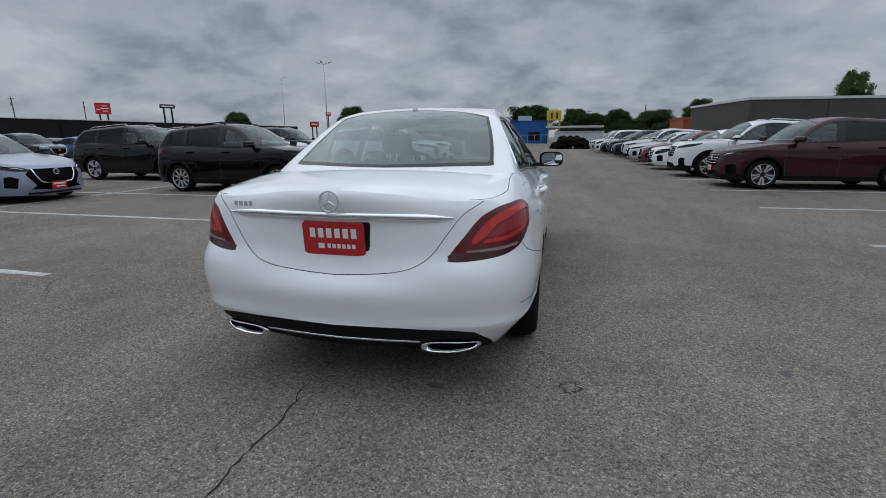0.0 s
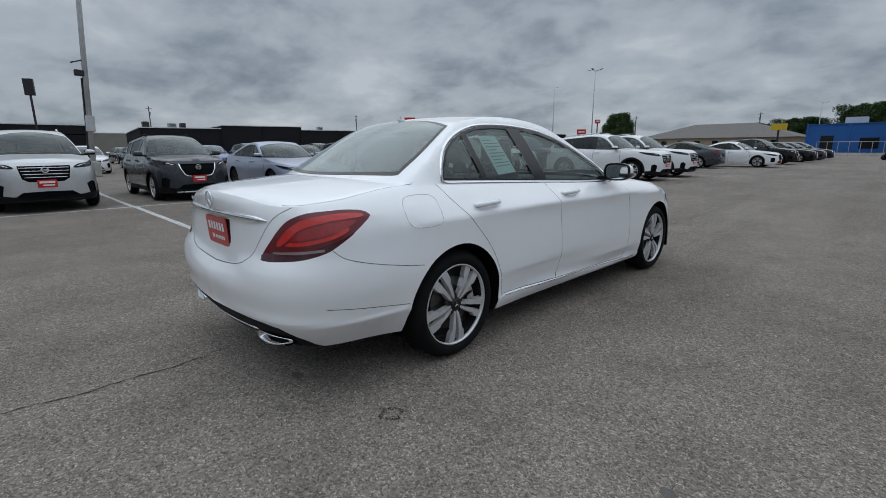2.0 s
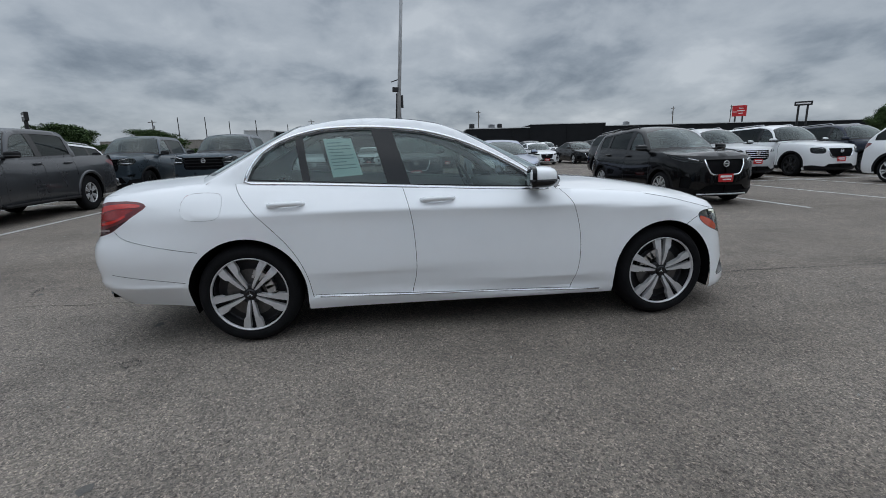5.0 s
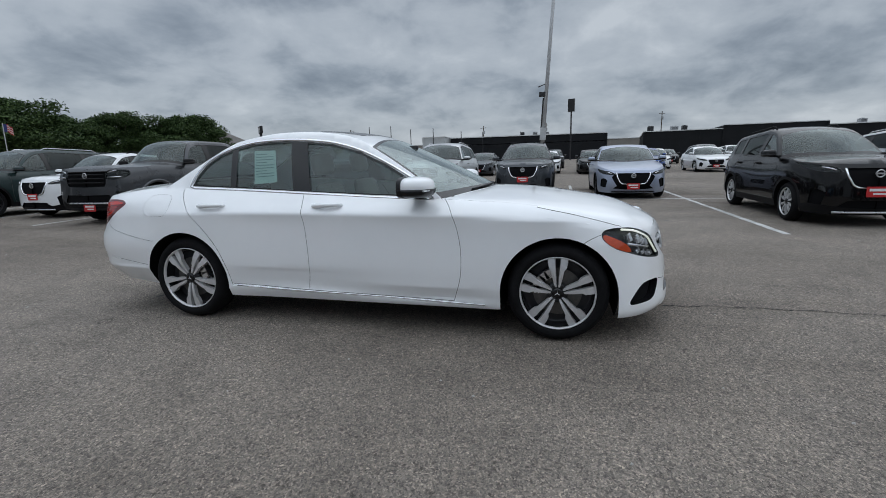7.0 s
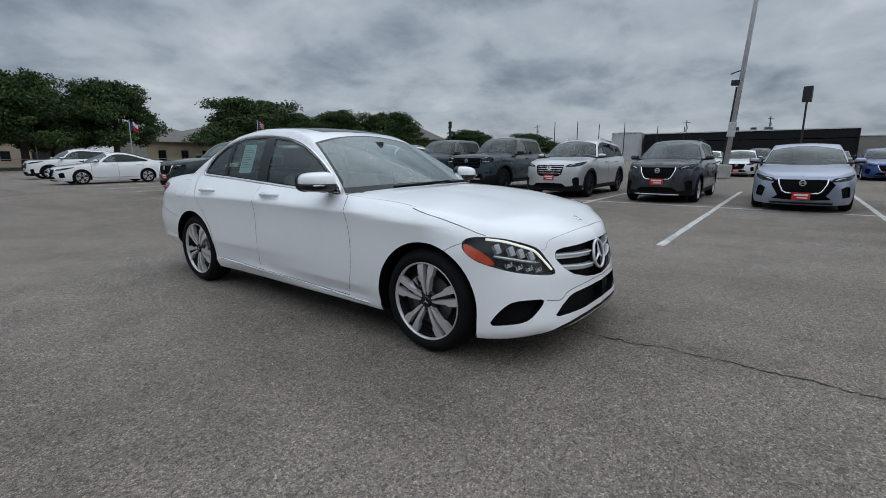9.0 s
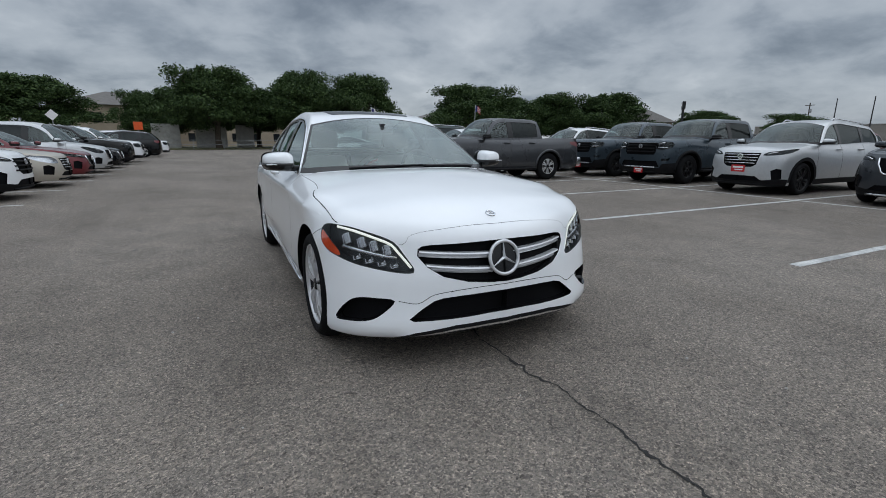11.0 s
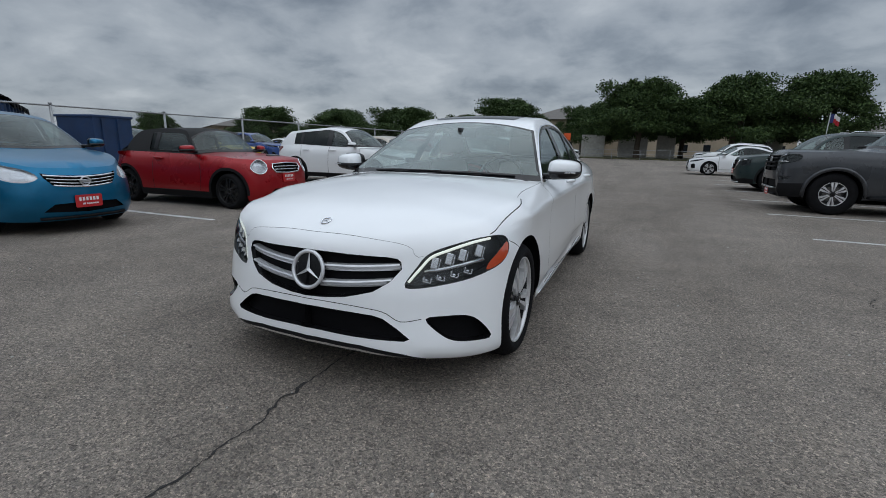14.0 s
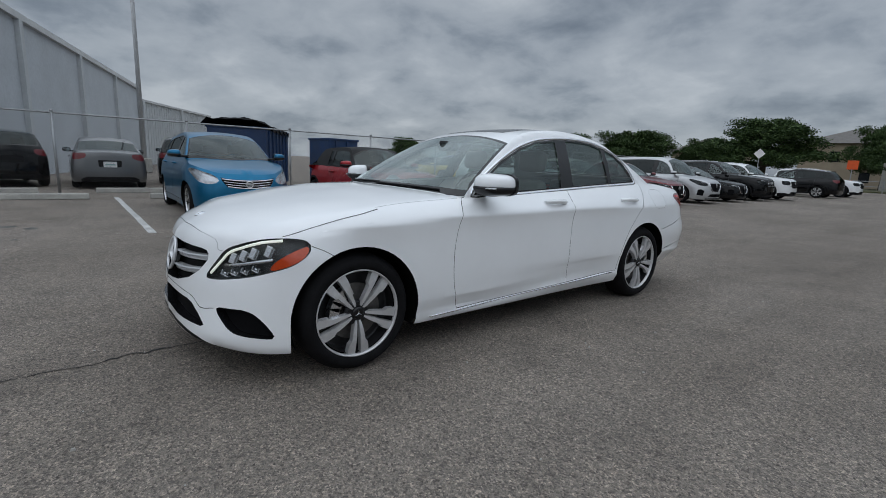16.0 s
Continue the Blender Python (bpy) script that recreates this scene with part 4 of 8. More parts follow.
        part("mirror_bezel", bm, M["gloss_black"], mi)
        bm = bmesh.new()
        vs = bmesh.ops.create_uvsphere(bm, u_segments=18, v_segments=10, radius=0.5)["verts"]
        for v in vs:
            x, y, z = v.co * 2
            x, y, z = (math.copysign(abs(c) ** 0.62, c) for c in (x, y, z))
            y = y if y > 0 else y * 0.25
            z = min(z, -0.10)
            v.co = Vector((sg * (mx + x * q[0] / 2 * 1.03), my + y * q[1] * 1.04 - x * 0.035, mz + z * q[2] / 2 * (1 - 0.12 * x) - 0.004))
        xb = float(sh.rimx(np.array([my]))[0])
        add_box(bm, (sg * (xb + mx - q[0] * 0.4) / 2, my + 0.03, mz - q[2] * 0.40), (abs(mx - q[0] * 0.3 - xb) + 0.08, 0.09, 0.04), bevel=0.008)
        part("mirror_foot", bm, M["gloss_black"], mi, smooth=True)
    # ---- door handles
    for hy in k["handles"]:
        hz = k["handle_z"]
        p = sh.lower(np.array([[sh.at(hy), hz]]))[0]
        for sg in (1, -1):
            bm = bmesh.new()
            pts = [(sg * (p[0] + o), hy + a, hz + b) for a, o, b in ((-0.11, -0.002, -0.006), (-0.09, 0.028, -0.002), (0, 0.042, 0.004), (0.08, 0.03, 0.004), (0.11, -0.002, 0.0))]
            add_tube(bm, smooth_line(pts, 12), [0.012, 0.017, 0.019, 0.020, 0.020, 0.020, 0.020, 0.020, 0.019, 0.018, 0.015, 0.012], 8, squash=0.85)
            part("door_handle", bm, M[k["handle_mat"]] if k.get("handle_mat") else paint_mat, car, smooth=True)
    if k.get("rails"):
        for sg in (1, -1):
            yy = np.linspace(*k["rails"], 14)
            zz = sh.rail(yy)
            xx = sh.gx(yy, zz) - 0.05
            pts = [(sg * x, y, sh.cabin(np.array([x]), np.array([y]))[0] + 0.045 - (0.05 if i in (0, 13) else 0)) for i, (x, y) in enumerate(zip(xx, yy))]
            bm = bmesh.new()
            add_tube(bm, pts, 0.016, 6)
            part("roof_rail", bm, M[k.get("rail_mat", "satin")], car, smooth=True)
    car_shells[car.name] = sh
    return car


car_shells = {}


# ---------------------------------------------------------------- the white sedan
SEDAN = dict(
    plan=[(0, 2.326), (0.28, 2.294), (0.53, 2.206), (0.735, 2.082), (0.848, 1.93), (0.895, 1.74), (0.910, 1.50), (0.908, 1.1), (0.905, 0.3), (0.905, -0.5), (0.908, -1.1), (0.912, -1.45), (0.904, -1.80), (0.880, -2.03),
          (0.815, -2.205), (0.71, -2.303), (0.56, -2.359), (0.30, -2.392), (0, -2.402)],
    profiles=[
        (("f", 0.0), [(0.15, 0.06), (0.168, 0.030), (0.195, 0.018), (0.215, 0.022), (0.25, 0.020), (0.36, 0.020), (0.46, 0.03), (0.56, 0.05), (0.66, 0.070), (0.70, 0.084), (0.73, 0.106), (0.75, 0.135), (0.762, 0.168)]),
        (("f", 0.60), [(0.17, 0.03), (0.19, -0.006), (0.205, -0.024), (0.26, -0.022), (0.33, -0.004), (0.40, 0.010), (0.50, 0.026), (0.58, 0.050), (0.68, 0.075), (0.74, 0.100), (0.77, 0.135), (0.80, 0.18)]),
        (1.85, [(0.17, 0.0), (0.20, -0.022), (0.28, -0.020), (0.4, -0.014), (0.50, -0.006), (0.58, 0.002), (0.66, 0.008), (0.76, 0.045), (0.80, 0.08), (0.83, 0.13), (0.85, 0.17)]),
        (1.45, [(0.17, 0.05), (0.3, 0.005), (0.5, 0.0), (0.62, 0.005), (0.70, 0.009), (0.775, 0.007), (0.803, 0.004), (0.816, 0.012), (0.832, 0.026), (0.856, 0.052), (0.885, 0.10), (0.91, 0.155)]),
        (0.75, [(0.17, 0.09), (0.19, 0.055), (0.215, 0.030), (0.238, 0.014), (0.250, 0.038), (0.285, 0.029), (0.326, 0.012), (0.340, 0.004), (0.46, 0.001), (0.56, 0.004), (0.66, 0.009), (0.76, 0.012), (0.814, 0.008), (0.832, 0.003), (0.847, 0.012), (0.866, 0.029), (0.89, 0.055), (0.92, 0.097), (0.96, 0.145)]),
        (-0.6, [(0.17, 0.09), (0.205, 0.055), (0.25, 0.030), (0.278, 0.014), (0.292, 0.038), (0.36, 0.026), (0.427, 0.012), (0.442, 0.004), (0.50, 0.001), (0.60, 0.004), (0.70, 0.009), (0.78, 0.012), (0.826, 0.008), (0.844, 0.003), (0.859, 0.011), (0.877, 0.026), (0.905, 0.056), (0.95, 0.100), (1.01, 0.165)]),
        (-1.30, [(0.17, 0.05), (0.3, 0.005), (0.5, 0.0), (0.70, 0.003), (0.79, 0.008), (0.835, 0.007), (0.855, 0.016), (0.89, 0.040), (0.95, 0.085), (1.0, 0.13), (1.05, 0.19)]),
        (-1.95, [(0.22, 0.17), (0.28, 0.12), (0.34, 0.075), (0.39, 0.034), (0.405, 0.020), (0.42, 0.028), (0.50, 0.014), (0.555, 0.004), (0.60, 0.003), (0.66, 0.010), (0.74, 0.024), (0.84, 0.036), (0.92, 0.066), (0.97, 0.110), (1.01, 0.158)]),
        (("r", 0.62), [(0.22, 0.19), (0.29, 0.12), (0.35, 0.06), (0.40, 0.026), (0.432, 0.010), (0.450, 0.020), (0.50, 0.010), (0.555, 0.0), (0.62, 0.004), (0.66, 0.012), (0.69, 0.028), (0.715, 0.050), (0.74, 0.058), (0.86, 0.078), (0.93, 0.093), (0.97, 0.113), (1.0, 0.148)]),
        (("r", 0.0), [(0.22, 0.16), (0.29, 0.085), (0.375, 0.032), (0.40, 0.016), (0.42, 0.022), (0.50, 0.008), (0.545, 0.0), (0.580, 0.006), (0.60, 0.020), (0.64, 0.060), (0.68, 0.080), (0.76, 0.086), (0.875, 0.084), (0.905, 0.072), (0.93, 0.062), (0.97, 0.055), (1.0, 0.060), (1.022, 0.083)]),
    ],
    top=[(("f", 0.0), 0.758), (("f", 0.3), 0.757), (("f", 0.48), 0.752), (("f", 0.62), 0.775), (2.0, 0.80), (1.8, 0.832), (1.5, 0.878), (1.2, 0.908), (0.9, 0.927), (0.72, 0.937), (0.3, 0.955), (-0.3, 0.985), (-0.9, 1.013), (-1.32, 1.03),
         (-1.6, 1.035), (-1.8, 1.02), (-2.0, 0.99), (("r", 0.70), 0.965), (("r", 0.52), 0.968), (("r", 0.3), 0.998), (("r", 0.0), 1.018)],
    bottom=[(("f", 0.0), 0.207), (("f", 0.3), 0.208), (("f", 0.5), 0.187), (("f", 0.6), 0.178), (1.9, 0.182), (1.75, 0.195), (1.2, 0.20), (1.1, 0.195), (-0.9, 0.20), (-1.0, 0.205), (-1.7, 0.25), (-2.0, 0.265), (("r", 0.5), 0.27), (("r", 0.0), 0.27)],
    cabin=[(1.05, 0.955), (0.98, 0.99), (0.6, 1.173), (0.15, 1.368), (-0.08, 1.430), (-0.38, 1.457), (-0.72, 1.452), (-0.98, 1.420), (-1.15, 1.370), (-1.5, 1.190), (-1.72, 1.075), (-1.80, 1.035)],
    hood=[(2.17, 0.758), (2.12, 0.785), (1.95, 0.853), (1.7, 0.905), (1.4, 0.950), (1.15, 0.972), (0.6, 0.985)],
    deck=[(-1.4, 1.075), (-1.7, 1.068), (-1.9, 1.058), (-2.1, 1.045), (-2.22, 1.033), (-2.29, 1.018)],
    bow=(0.46, -0.30, -0.5), flat_head=0.62, crown=0.075, mid=-0.35, tumble=(0.42, 0.32),
    axles=(1.52, -1.325), wheel_r=0.328, rim_r=0.240, track=0.888, arch_gap=0.042, tyre_w=0.22, clear=0.17, sill=0.27,
    wheel_style=(5, True, "alloy"), face=-0.012,
    doors=(0.84, -0.27, -1.3), rear_door=[(-0.92, 0.285), (-0.92, 0.31), (-0.96, 0.47), (-1.06, 0.65), (-1.26, 0.87), (-1.36, 1.0), (-1.38, 1.4)],
    seams=[
        [(0.76, 0.945), (0.82, 0.87), (0.865, 0.75), (0.89, 0.60), (0.885, 0.42), (0.835, 0.25)],
        [(-0.31, 0.985), (-0.275, 0.85), (-0.25, 0.70), (-0.24, 0.45), (-0.27, 0.285)],
        [(-1.37, 1.03), (-1.34, 0.97), (-1.26, 0.87), (-1.06, 0.65), (-0.96, 0.47), (-0.92, 0.29)],
        [(0.84, 0.247), (0.3, 0.262), (-0.4, 0.284), (-0.91, 0.303)],
        [(1.78, 0.715), (1.72, 0.69), (1.66, 0.655)],
        [(-2.11, 0.769), (-2.047, 0.723), (-1.884, 0.677), (-1.715, 0.643), (-1.60, 0.625)],
        [(("r", 0.84), 0.494), (-1.96, 0.467), (-1.70, 0.43)],
        [(-1.44, 0.90), (-1.45, 0.97), (-1.55, 0.985), (-1.66, 0.97), (-1.685, 0.90), (-1.66, 0.835), (-1.56, 0.82), (-1.46, 0.835), (-1.44, 0.90)],
        [(("r", 0.72), 0.965), (("r", 0.61), 0.914), (("r", 0.529), 0.825), (("r", 0.466), 0.743), (("r", 0.402), 0.695), (("r", 0.302), 0.662), (("r", 0.137), 0.641), (("r", 0.0), 0.634)],
        [(1.92, 0.762), (1.86, 0.776), (1.78, 0.797), (1.68, 0.822), (1.58, 0.846), (1.48, 0.866), (1.38, 0.884)],
        [(("f", 0.585), 0.668), (("f", 0.553), 0.664), (("f", 0.540), 0.690), (("f", 0.522), 0.709), (("f", 0.44), 0.728), (("f", 0.235), 0.745), (("f", 0.0), 0.747)],
        [(("f", 0.0), 0.434), (("f", 0.2), 0.431), (("f", 0.31), 0.424), (("f", 0.413), 0.408), (("f", 0.487), 0.368), (("f", 0.578), 0.381)],
    ],
    regions=[
        ("amber_marker", [(1.803, 0.714), (1.796, 0.692), (1.829, 0.655), (1.894, 0.622), (1.970, 0.601), (1.952, 0.640), (1.885, 0.684)], True),
        ("headlight", [(1.784, 0.722), (1.818, 0.746), (1.90, 0.755), (("f", 0.80), 0.746), (("f", 0.69), 0.712), (("f", 0.605), 0.676), (("f", 0.556), 0.618), (("f", 0.503), 0.540), (("f", 0.515), 0.522), (("f", 0.574), 0.523), (("f", 0.662), 0.537), (("f", 0.762), 0.562), (1.968, 0.592), (1.87, 0.627), (1.797, 0.678)], True),
        ("grille", [(("f", 0.0), 0.670), (("f", 0.2), 0.666), (("f", 0.42), 0.661), (("f", 0.47), 0.654), (("f", 0.488), 0.640), (("f", 0.491), 0.607), (("f", 0.44), 0.549), (("f", 0.36), 0.500), (("f", 0.227), 0.466), (("f", 0.10), 0.450), (("f", 0.0), 0.447)], False),
        ("intake", [(("f", 0.0), 0.402), (("f", 0.255), 0.398), (("f", 0.36), 0.391), (("f", 0.41), 0.378), (("f", 0.472), 0.336), (("f", 0.529), 0.288), (("f", 0.506), 0.277), (("f", 0.25), 0.280), (("f", 0.0), 0.284)], False),
        ("fog_intake", [(("f", 0.595), 0.382), (("f", 0.68), 0.396), (("f", 0.745), 0.397), (("f", 0.785), 0.379), (1.983, 0.325), (1.958, 0.270), (("f", 0.79), 0.268), (("f", 0.71), 0.279), (("f", 0.652), 0.314)], True),
        ("chrome_band", [(("f", 0.0), 0.221), (("f", 0.3), 0.222), (("f", 0.53), 0.196), (("f", 0.53), 0.188), (("f", 0.3), 0.212), (("f", 0.0), 0.211)], False),
        ("chin_band", [(("f", 0.0), 0.243), (("f", 0.3), 0.243), (("f", 0.5), 0.217), (("f", 0.60), 0.190), (("f", 0.60), 0.0), (("f", 0.0), 0.0)], False),
        ("tail_strip", [(("r", 0.845), 0.778), (("r", 0.76), 0.768), (("r", 0.62), 0.758), (("r", 0.62), 0.750), (("r", 0.76), 0.755), (("r", 0.845), 0.766)], False),
        ("tail_bright", [(-1.935, 0.928), (-2.06, 0.934), (("r", 0.80), 0.916), (("r", 0.72), 0.876), (("r", 0.645), 0.800), (("r", 0.66), 0.786), (("r", 0.71), 0.815), (("r", 0.775), 0.868), (-2.13, 0.898), (-2.04, 0.908), (-1.94, 0.914)], True),
        ("tail_bright", [(("r", 0.70), 0.790), (("r", 0.80), 0.797), (-2.10, 0.822), (-2.02, 0.858), (-2.03, 0.868), (-2.11, 0.838), (("r", 0.80), 0.815), (("r", 0.715), 0.806)], True),
        ("tail_glow", [(("r", 0.72), 0.812), (("r", 0.80), 0.822), (-2.10, 0.845), (-2.02, 0.874), (-1.97, 0.900), (-2.06, 0.900), (-2.13, 0.892), (("r", 0.78), 0.862)], True),
        ("tail_dark", [(-1.995, 0.842), (-2.07, 0.795), (("r", 0.852), 0.763), (("r", 0.79), 0.732), (("r", 0.66), 0.716), (("r", 0.55), 0.712), (("r", 0.53), 0.735), (("r", 0.56), 0.748), (("r", 0.70), 0.752), (("r", 0.82), 0.776), (-2.08, 0.812)], False),
        ("taillight", [(-1.892, 0.917), (-1.932, 0.940), (-2.02, 0.949), (-2.10, 0.948), (("r", 0.80), 0.940), (("r", 0.721), 0.914), (("r", 0.662), 0.872), (("r", 0.592), 0.800), (("r", 0.533), 0.728), (("r", 0.55), 0.712), (("r", 0.66), 0.716), (("r", 0.79), 0.732), (("r", 0.852), 0.763), (-2.039, 0.817), (-1.925, 0.890)], True),
        ("diffuser", [(("r", 0.0), 0.404), (("r", 0.3), 0.410), (("r", 0.553), 0.408), (("r", 0.654), 0.394), (("r", 0.721), 0.346), (("r", 0.80), 0.288), (-2.13, 0.255), (-2.10, 0.1), (("r", 0.0), 0.1)], False),
    ],
    side_glass=[
        ("pane_front", [(0.64, 0.958), (0.5, 1.058), (0.3, 1.167), (0.08, 1.264), (-0.15, 1.326), (-0.36, 1.349), (-0.255, 0.998), (0.2, 0.978)], False),
        ("pane_rear", [(-0.5, 1.359), (-0.66, 1.359), (-0.82, 1.349), (-0.955, 1.320), (-0.905, 1.035), (-0.405, 1.008)], False),
        ("pane_quarter", [(-1.005, 1.306), (-1.1, 1.270), (-1.19, 1.208), (-1.255, 1.126), (-1.285, 1.058), (-0.955, 1.038)], False),
        ("pillar_trim", [(0.655, 0.952), (0.51, 1.067), (0.31, 1.178), (0.085, 1.275), (-0.145, 1.337), (-0.36, 1.362), (-0.53, 1.371), (-0.7, 1.370), (-0.85, 1.358), (-0.99, 1.326), (-1.11, 1.279), (-1.205, 1.213), (-1.27, 1.126), (-1.3, 1.050),
                         (-1.3, 1.045), (-0.9, 1.026), (-0.3, 0.995), (0.2, 0.968)], False),
    ],
    dlo_trim=[(0.68, 0.946), (0.6, 1.008), (0.52, 1.069), (0.31, 1.182), (0.085, 1.279), (-0.145, 1.341), (-0.36, 1.366), (-0.53, 1.375), (-0.7, 1.374), (-0.85, 1.362), (-0.99, 1.330), (-1.11, 1.283), (-1.21, 1.216), (-1.275, 1.128), (-1.305, 1.055),
              (-1.3, 1.040), (-1.2, 1.034), (-0.9, 1.021), (-0.3, 0.990), (0.2, 0.963), (0.5, 0.950)],
    screen=0.20, rear_glass=-1.06, arc=-0.04, rear_arc=0.04,
    roof_regions=[("sunroof", [(0.0, 0.03), (0.36, 0.01), (0.38, -0.05), (0.38, -0.36), (0.0, -0.36)])],
    hood_line="rim", seam_front=1.40, soften=0.06, ease=0.007,
    creases=[[(1.72, 0.765), (1.45, 0.803), (0.75, 0.832), (0.1, 0.840), (-0.6, 0.844), (-1.3, 0.846), (-1.6, 0.850)], [(0.95, 0.330), (0.75, 0.338), (0.1, 0.382), (-0.6, 0.441), (-0.93, 0.470)], [(-1.72, 0.408), (-1.95, 0.415), (("r", 0.62), 0.405), (("r", 0.3), 0.402), (("r", 0.02), 0.402)]],
    trunk_lid_line="rim",
    mirror_at=(0.918, 0.555, 1.026), mirror_size=(0.215, 0.15, 0.135), screen_margin=(0.035, 0.05, 0.19, 0.14), handles=(-1.05, -0.085), handle_z=0.903,
    tint_front="glass", tint_rear="glass", tint_back="glass_back", seat_mat="leather", seat_y=0.42, step=0.032, gap=0.0034, recess=0.05,
)


def white_sedan():
    car = build_car("white_sedan", SEDAN, M["white"], Matrix(), "glossy white four-door sedan parked in the aisle", "car")
    sh = car_shells[car.name]

    def on(w, z, push=0.0):
        return Vector(sh.lower(np.array([[sh.at(w), z]]), push)[0])
    # grille: frame, louvres, badge
    for zi, zo, half in ((0.590, 0.614, 0.482), (0.512, 0.544, 0.446)):
        for sg in (1, -1):
            bm = bmesh.new()
            A = []
            for x in np.linspace(0.07, half, 16):
                f = (x - 0.07) / (half - 0.07)
                p = on(("f", x), zi + (zo - zi) * f ** 1.3, 0.012)
                h = 0.016
                A.append([bm.verts.new((sg * p.x, p.y + oy, p.z + oz)) for oy, oz in ((-0.035, h), (0.002, h), (0.006, h - 0.007), (-0.006, h - 0.010), (-0.012, -0.2 * h), (-0.004, -h + 0.008), (-0.008, -h), (-0.035, -h))])
            for a_, b_ in zip(A[:-1], A[1:]):
                for q in range(7):
                    bm.faces.new((a_[q], a_[q + 1], b_[q + 1], b_[q]))
            part("grille_louvre", bm, M["emblem"], car, "satin silver grille louvre")
    e = new("front_emblem")
    e.parent = car
    tilt = radians(12)
    up, out = Vector((0, -math.sin(tilt), math.cos(tilt))), Vector((0, math.cos(tilt), math.sin(tilt)))
    c = Vector((0, 2.268, 0.572))
    bm = bmesh.new()
    ring(bm, c, 0.089, 0.010, (-1, 0, 0), up)
    part("emblem_ring", bm, M["emblem"], e, smooth=True)
    bm = bmesh.new()
    star(bm, c, 0.086, (-1, 0, 0), up, out, 0.014)
    part("emblem_star", bm, M["emblem"], e)
    bm = bmesh.new()
    prism(bm, [(0.088 * math.cos(t), 0.088 * math.sin(t)) for t in np.linspace(0, 2 * PI, 40, endpoint=False)], Matrix.Translation(c - out * 0.03) @ Matrix((Vector((-1, 0, 0)), up, out)).transposed().to_4x4(), 0.024)
    part("emblem_disc", bm, M["gloss_black"], e)
    # bonnet badge
    zb = float(sh.flat(np.array([0.0]), np.array([2.115]))[0])
    bm = bmesh.new()
    n2 = Vector((0, 0.42, 0.9)).normalized()
    ax = Vector((-1, 0, 0))
    ring(bm, (0, 2.115, zb + 0.003), 0.025, 0.005, ax, n2.cross(ax))
    star(bm, (0, 2.115, zb + 0.003), 0.024, ax, n2.cross(ax), n2, 0.005)
    part("bonnet_badge", bm, M["chrome"], car, "small round badge")
    # headlamps: reflectors, light guide
    for sg in (1, -1):
        lamp = [o for o in car.children if o.name.startswith("headlight")][0 if sg > 0 else 1]
        guide = [(("f", 0.520), 0.546), (("f", 0.545), 0.577), (("f", 0.580), 0.618), (("f", 0.622), 0.662), (("f", 0.70), 0.694), (("f", 0.76), 0.716), (("f", 0.805), 0.731), (1.92, 0.742)]
        bm = bmesh.new()
        pts = [on(w, z, 0.010) for w, z in guide]
        pts = smooth_line(pts, 30)
        add_tube(bm, [(sg * p[0], p[1], p[2]) for p in pts], 0.0068, 8)
        part("light_guide", bm, M["led"], lamp, "lit daytime light guide", True)
        for i, (w, z) in enumerate(((("f", 0.635), 0.630), (("f", 0.700), 0.650), (("f", 0.757), 0.668), (1.985, 0.685), (("f", 0.600), 0.552), (("f", 0.660), 0.562), (("f", 0.720), 0.577), (("f", 0.775), 0.594))):
            p = on(w, z, 0.030)
            bm = bmesh.new()
            turn = Euler((0.25, sg * 0.30, sg * -0.62)).to_matrix()
            if i < 4:
                # a tall bright blade with a dark slot beside it
                add_box(bm, (sg * p.x, p.y, p.z), (0.034, 0.026, 0.056), turn, 0.004)
                add_box(bm, Vector((sg * p.x, p.y, p.z)) + turn @ Vector((sg * 0.024, -0.004, 0.0)), (0.005, 0.026, 0.050), turn, 0.0015)
            else:
                # a faceted cup: floor, two cheeks, a small lens
                add_box(bm, (sg * p.x, p.y, p.z - 0.012), (0.040, 0.030, 0.006), turn, 0.002)
                for e_ in (-0.018, 0.018):
                    add_box(bm, Vector((sg * p.x, p.y, p.z)) + turn @ Vector((e_, 0.0, 0.0)), (0.005, 0.028, 0.026), turn, 0.0015)
                vs = bmesh.ops.create_uvsphere(bm, u_segments=12, v_segments=8, radius=1)["verts"]
                for v in vs:
                    v.co = Vector((sg * p.x + v.co.x * 0.011, p.y + 0.004 + v.co.y * 0.009, p.z + v.co.z * 0.009))
            part("reflector", bm, M["lamp_blade"], lamp)
        bm = bmesh.new()
        add_tube(bm, [(sg * p.x, p.y, p.z) for p in [on(w, z, 0.028) for w, z in ((("f", 0.590), 0.592), (("f", 0.65), 0.598), (("f", 0.71), 0.612), (("f", 0.77), 0.628), (1.965, 0.646))]], 0.010, 6)
        part("lamp_brow", bm, M["lamp_blade"], lamp, smooth=True)
    # rear: chrome bar, emblem, badge bars, plate, tail pipes, fin
    bm = bmesh.new()
    xs = np.linspace(-0.55, 0.55, 31)
    A = []
    for x in xs:
        p = on(("r", abs(x)), 0.898 + 0.004 * (1 - (x / 0.55) ** 2))
        f = 1 - 0.8 * max(0, (abs(x) - 0.45) / 0.1)
        A.append([bm.verts.new((x, p.y - 0.004 + oy * f, p.z + oz * f)) for oy, oz in ((0.008, 0.017), (-0.005, 0.014), (-0.011, 0.0), (-0.007, -0.012), (0.008, -0.016))])
    for a, b in zip(A[:-1], A[1:]):
        for q in range(4):
            bm.faces.new((a[q], a[q + 1], b[q + 1], b[q]))
    part("chrome_bar", bm, M["chrome"], car, "chrome strip across the boot lid", True)
    e = new("rear_emblem")
    e.parent = car
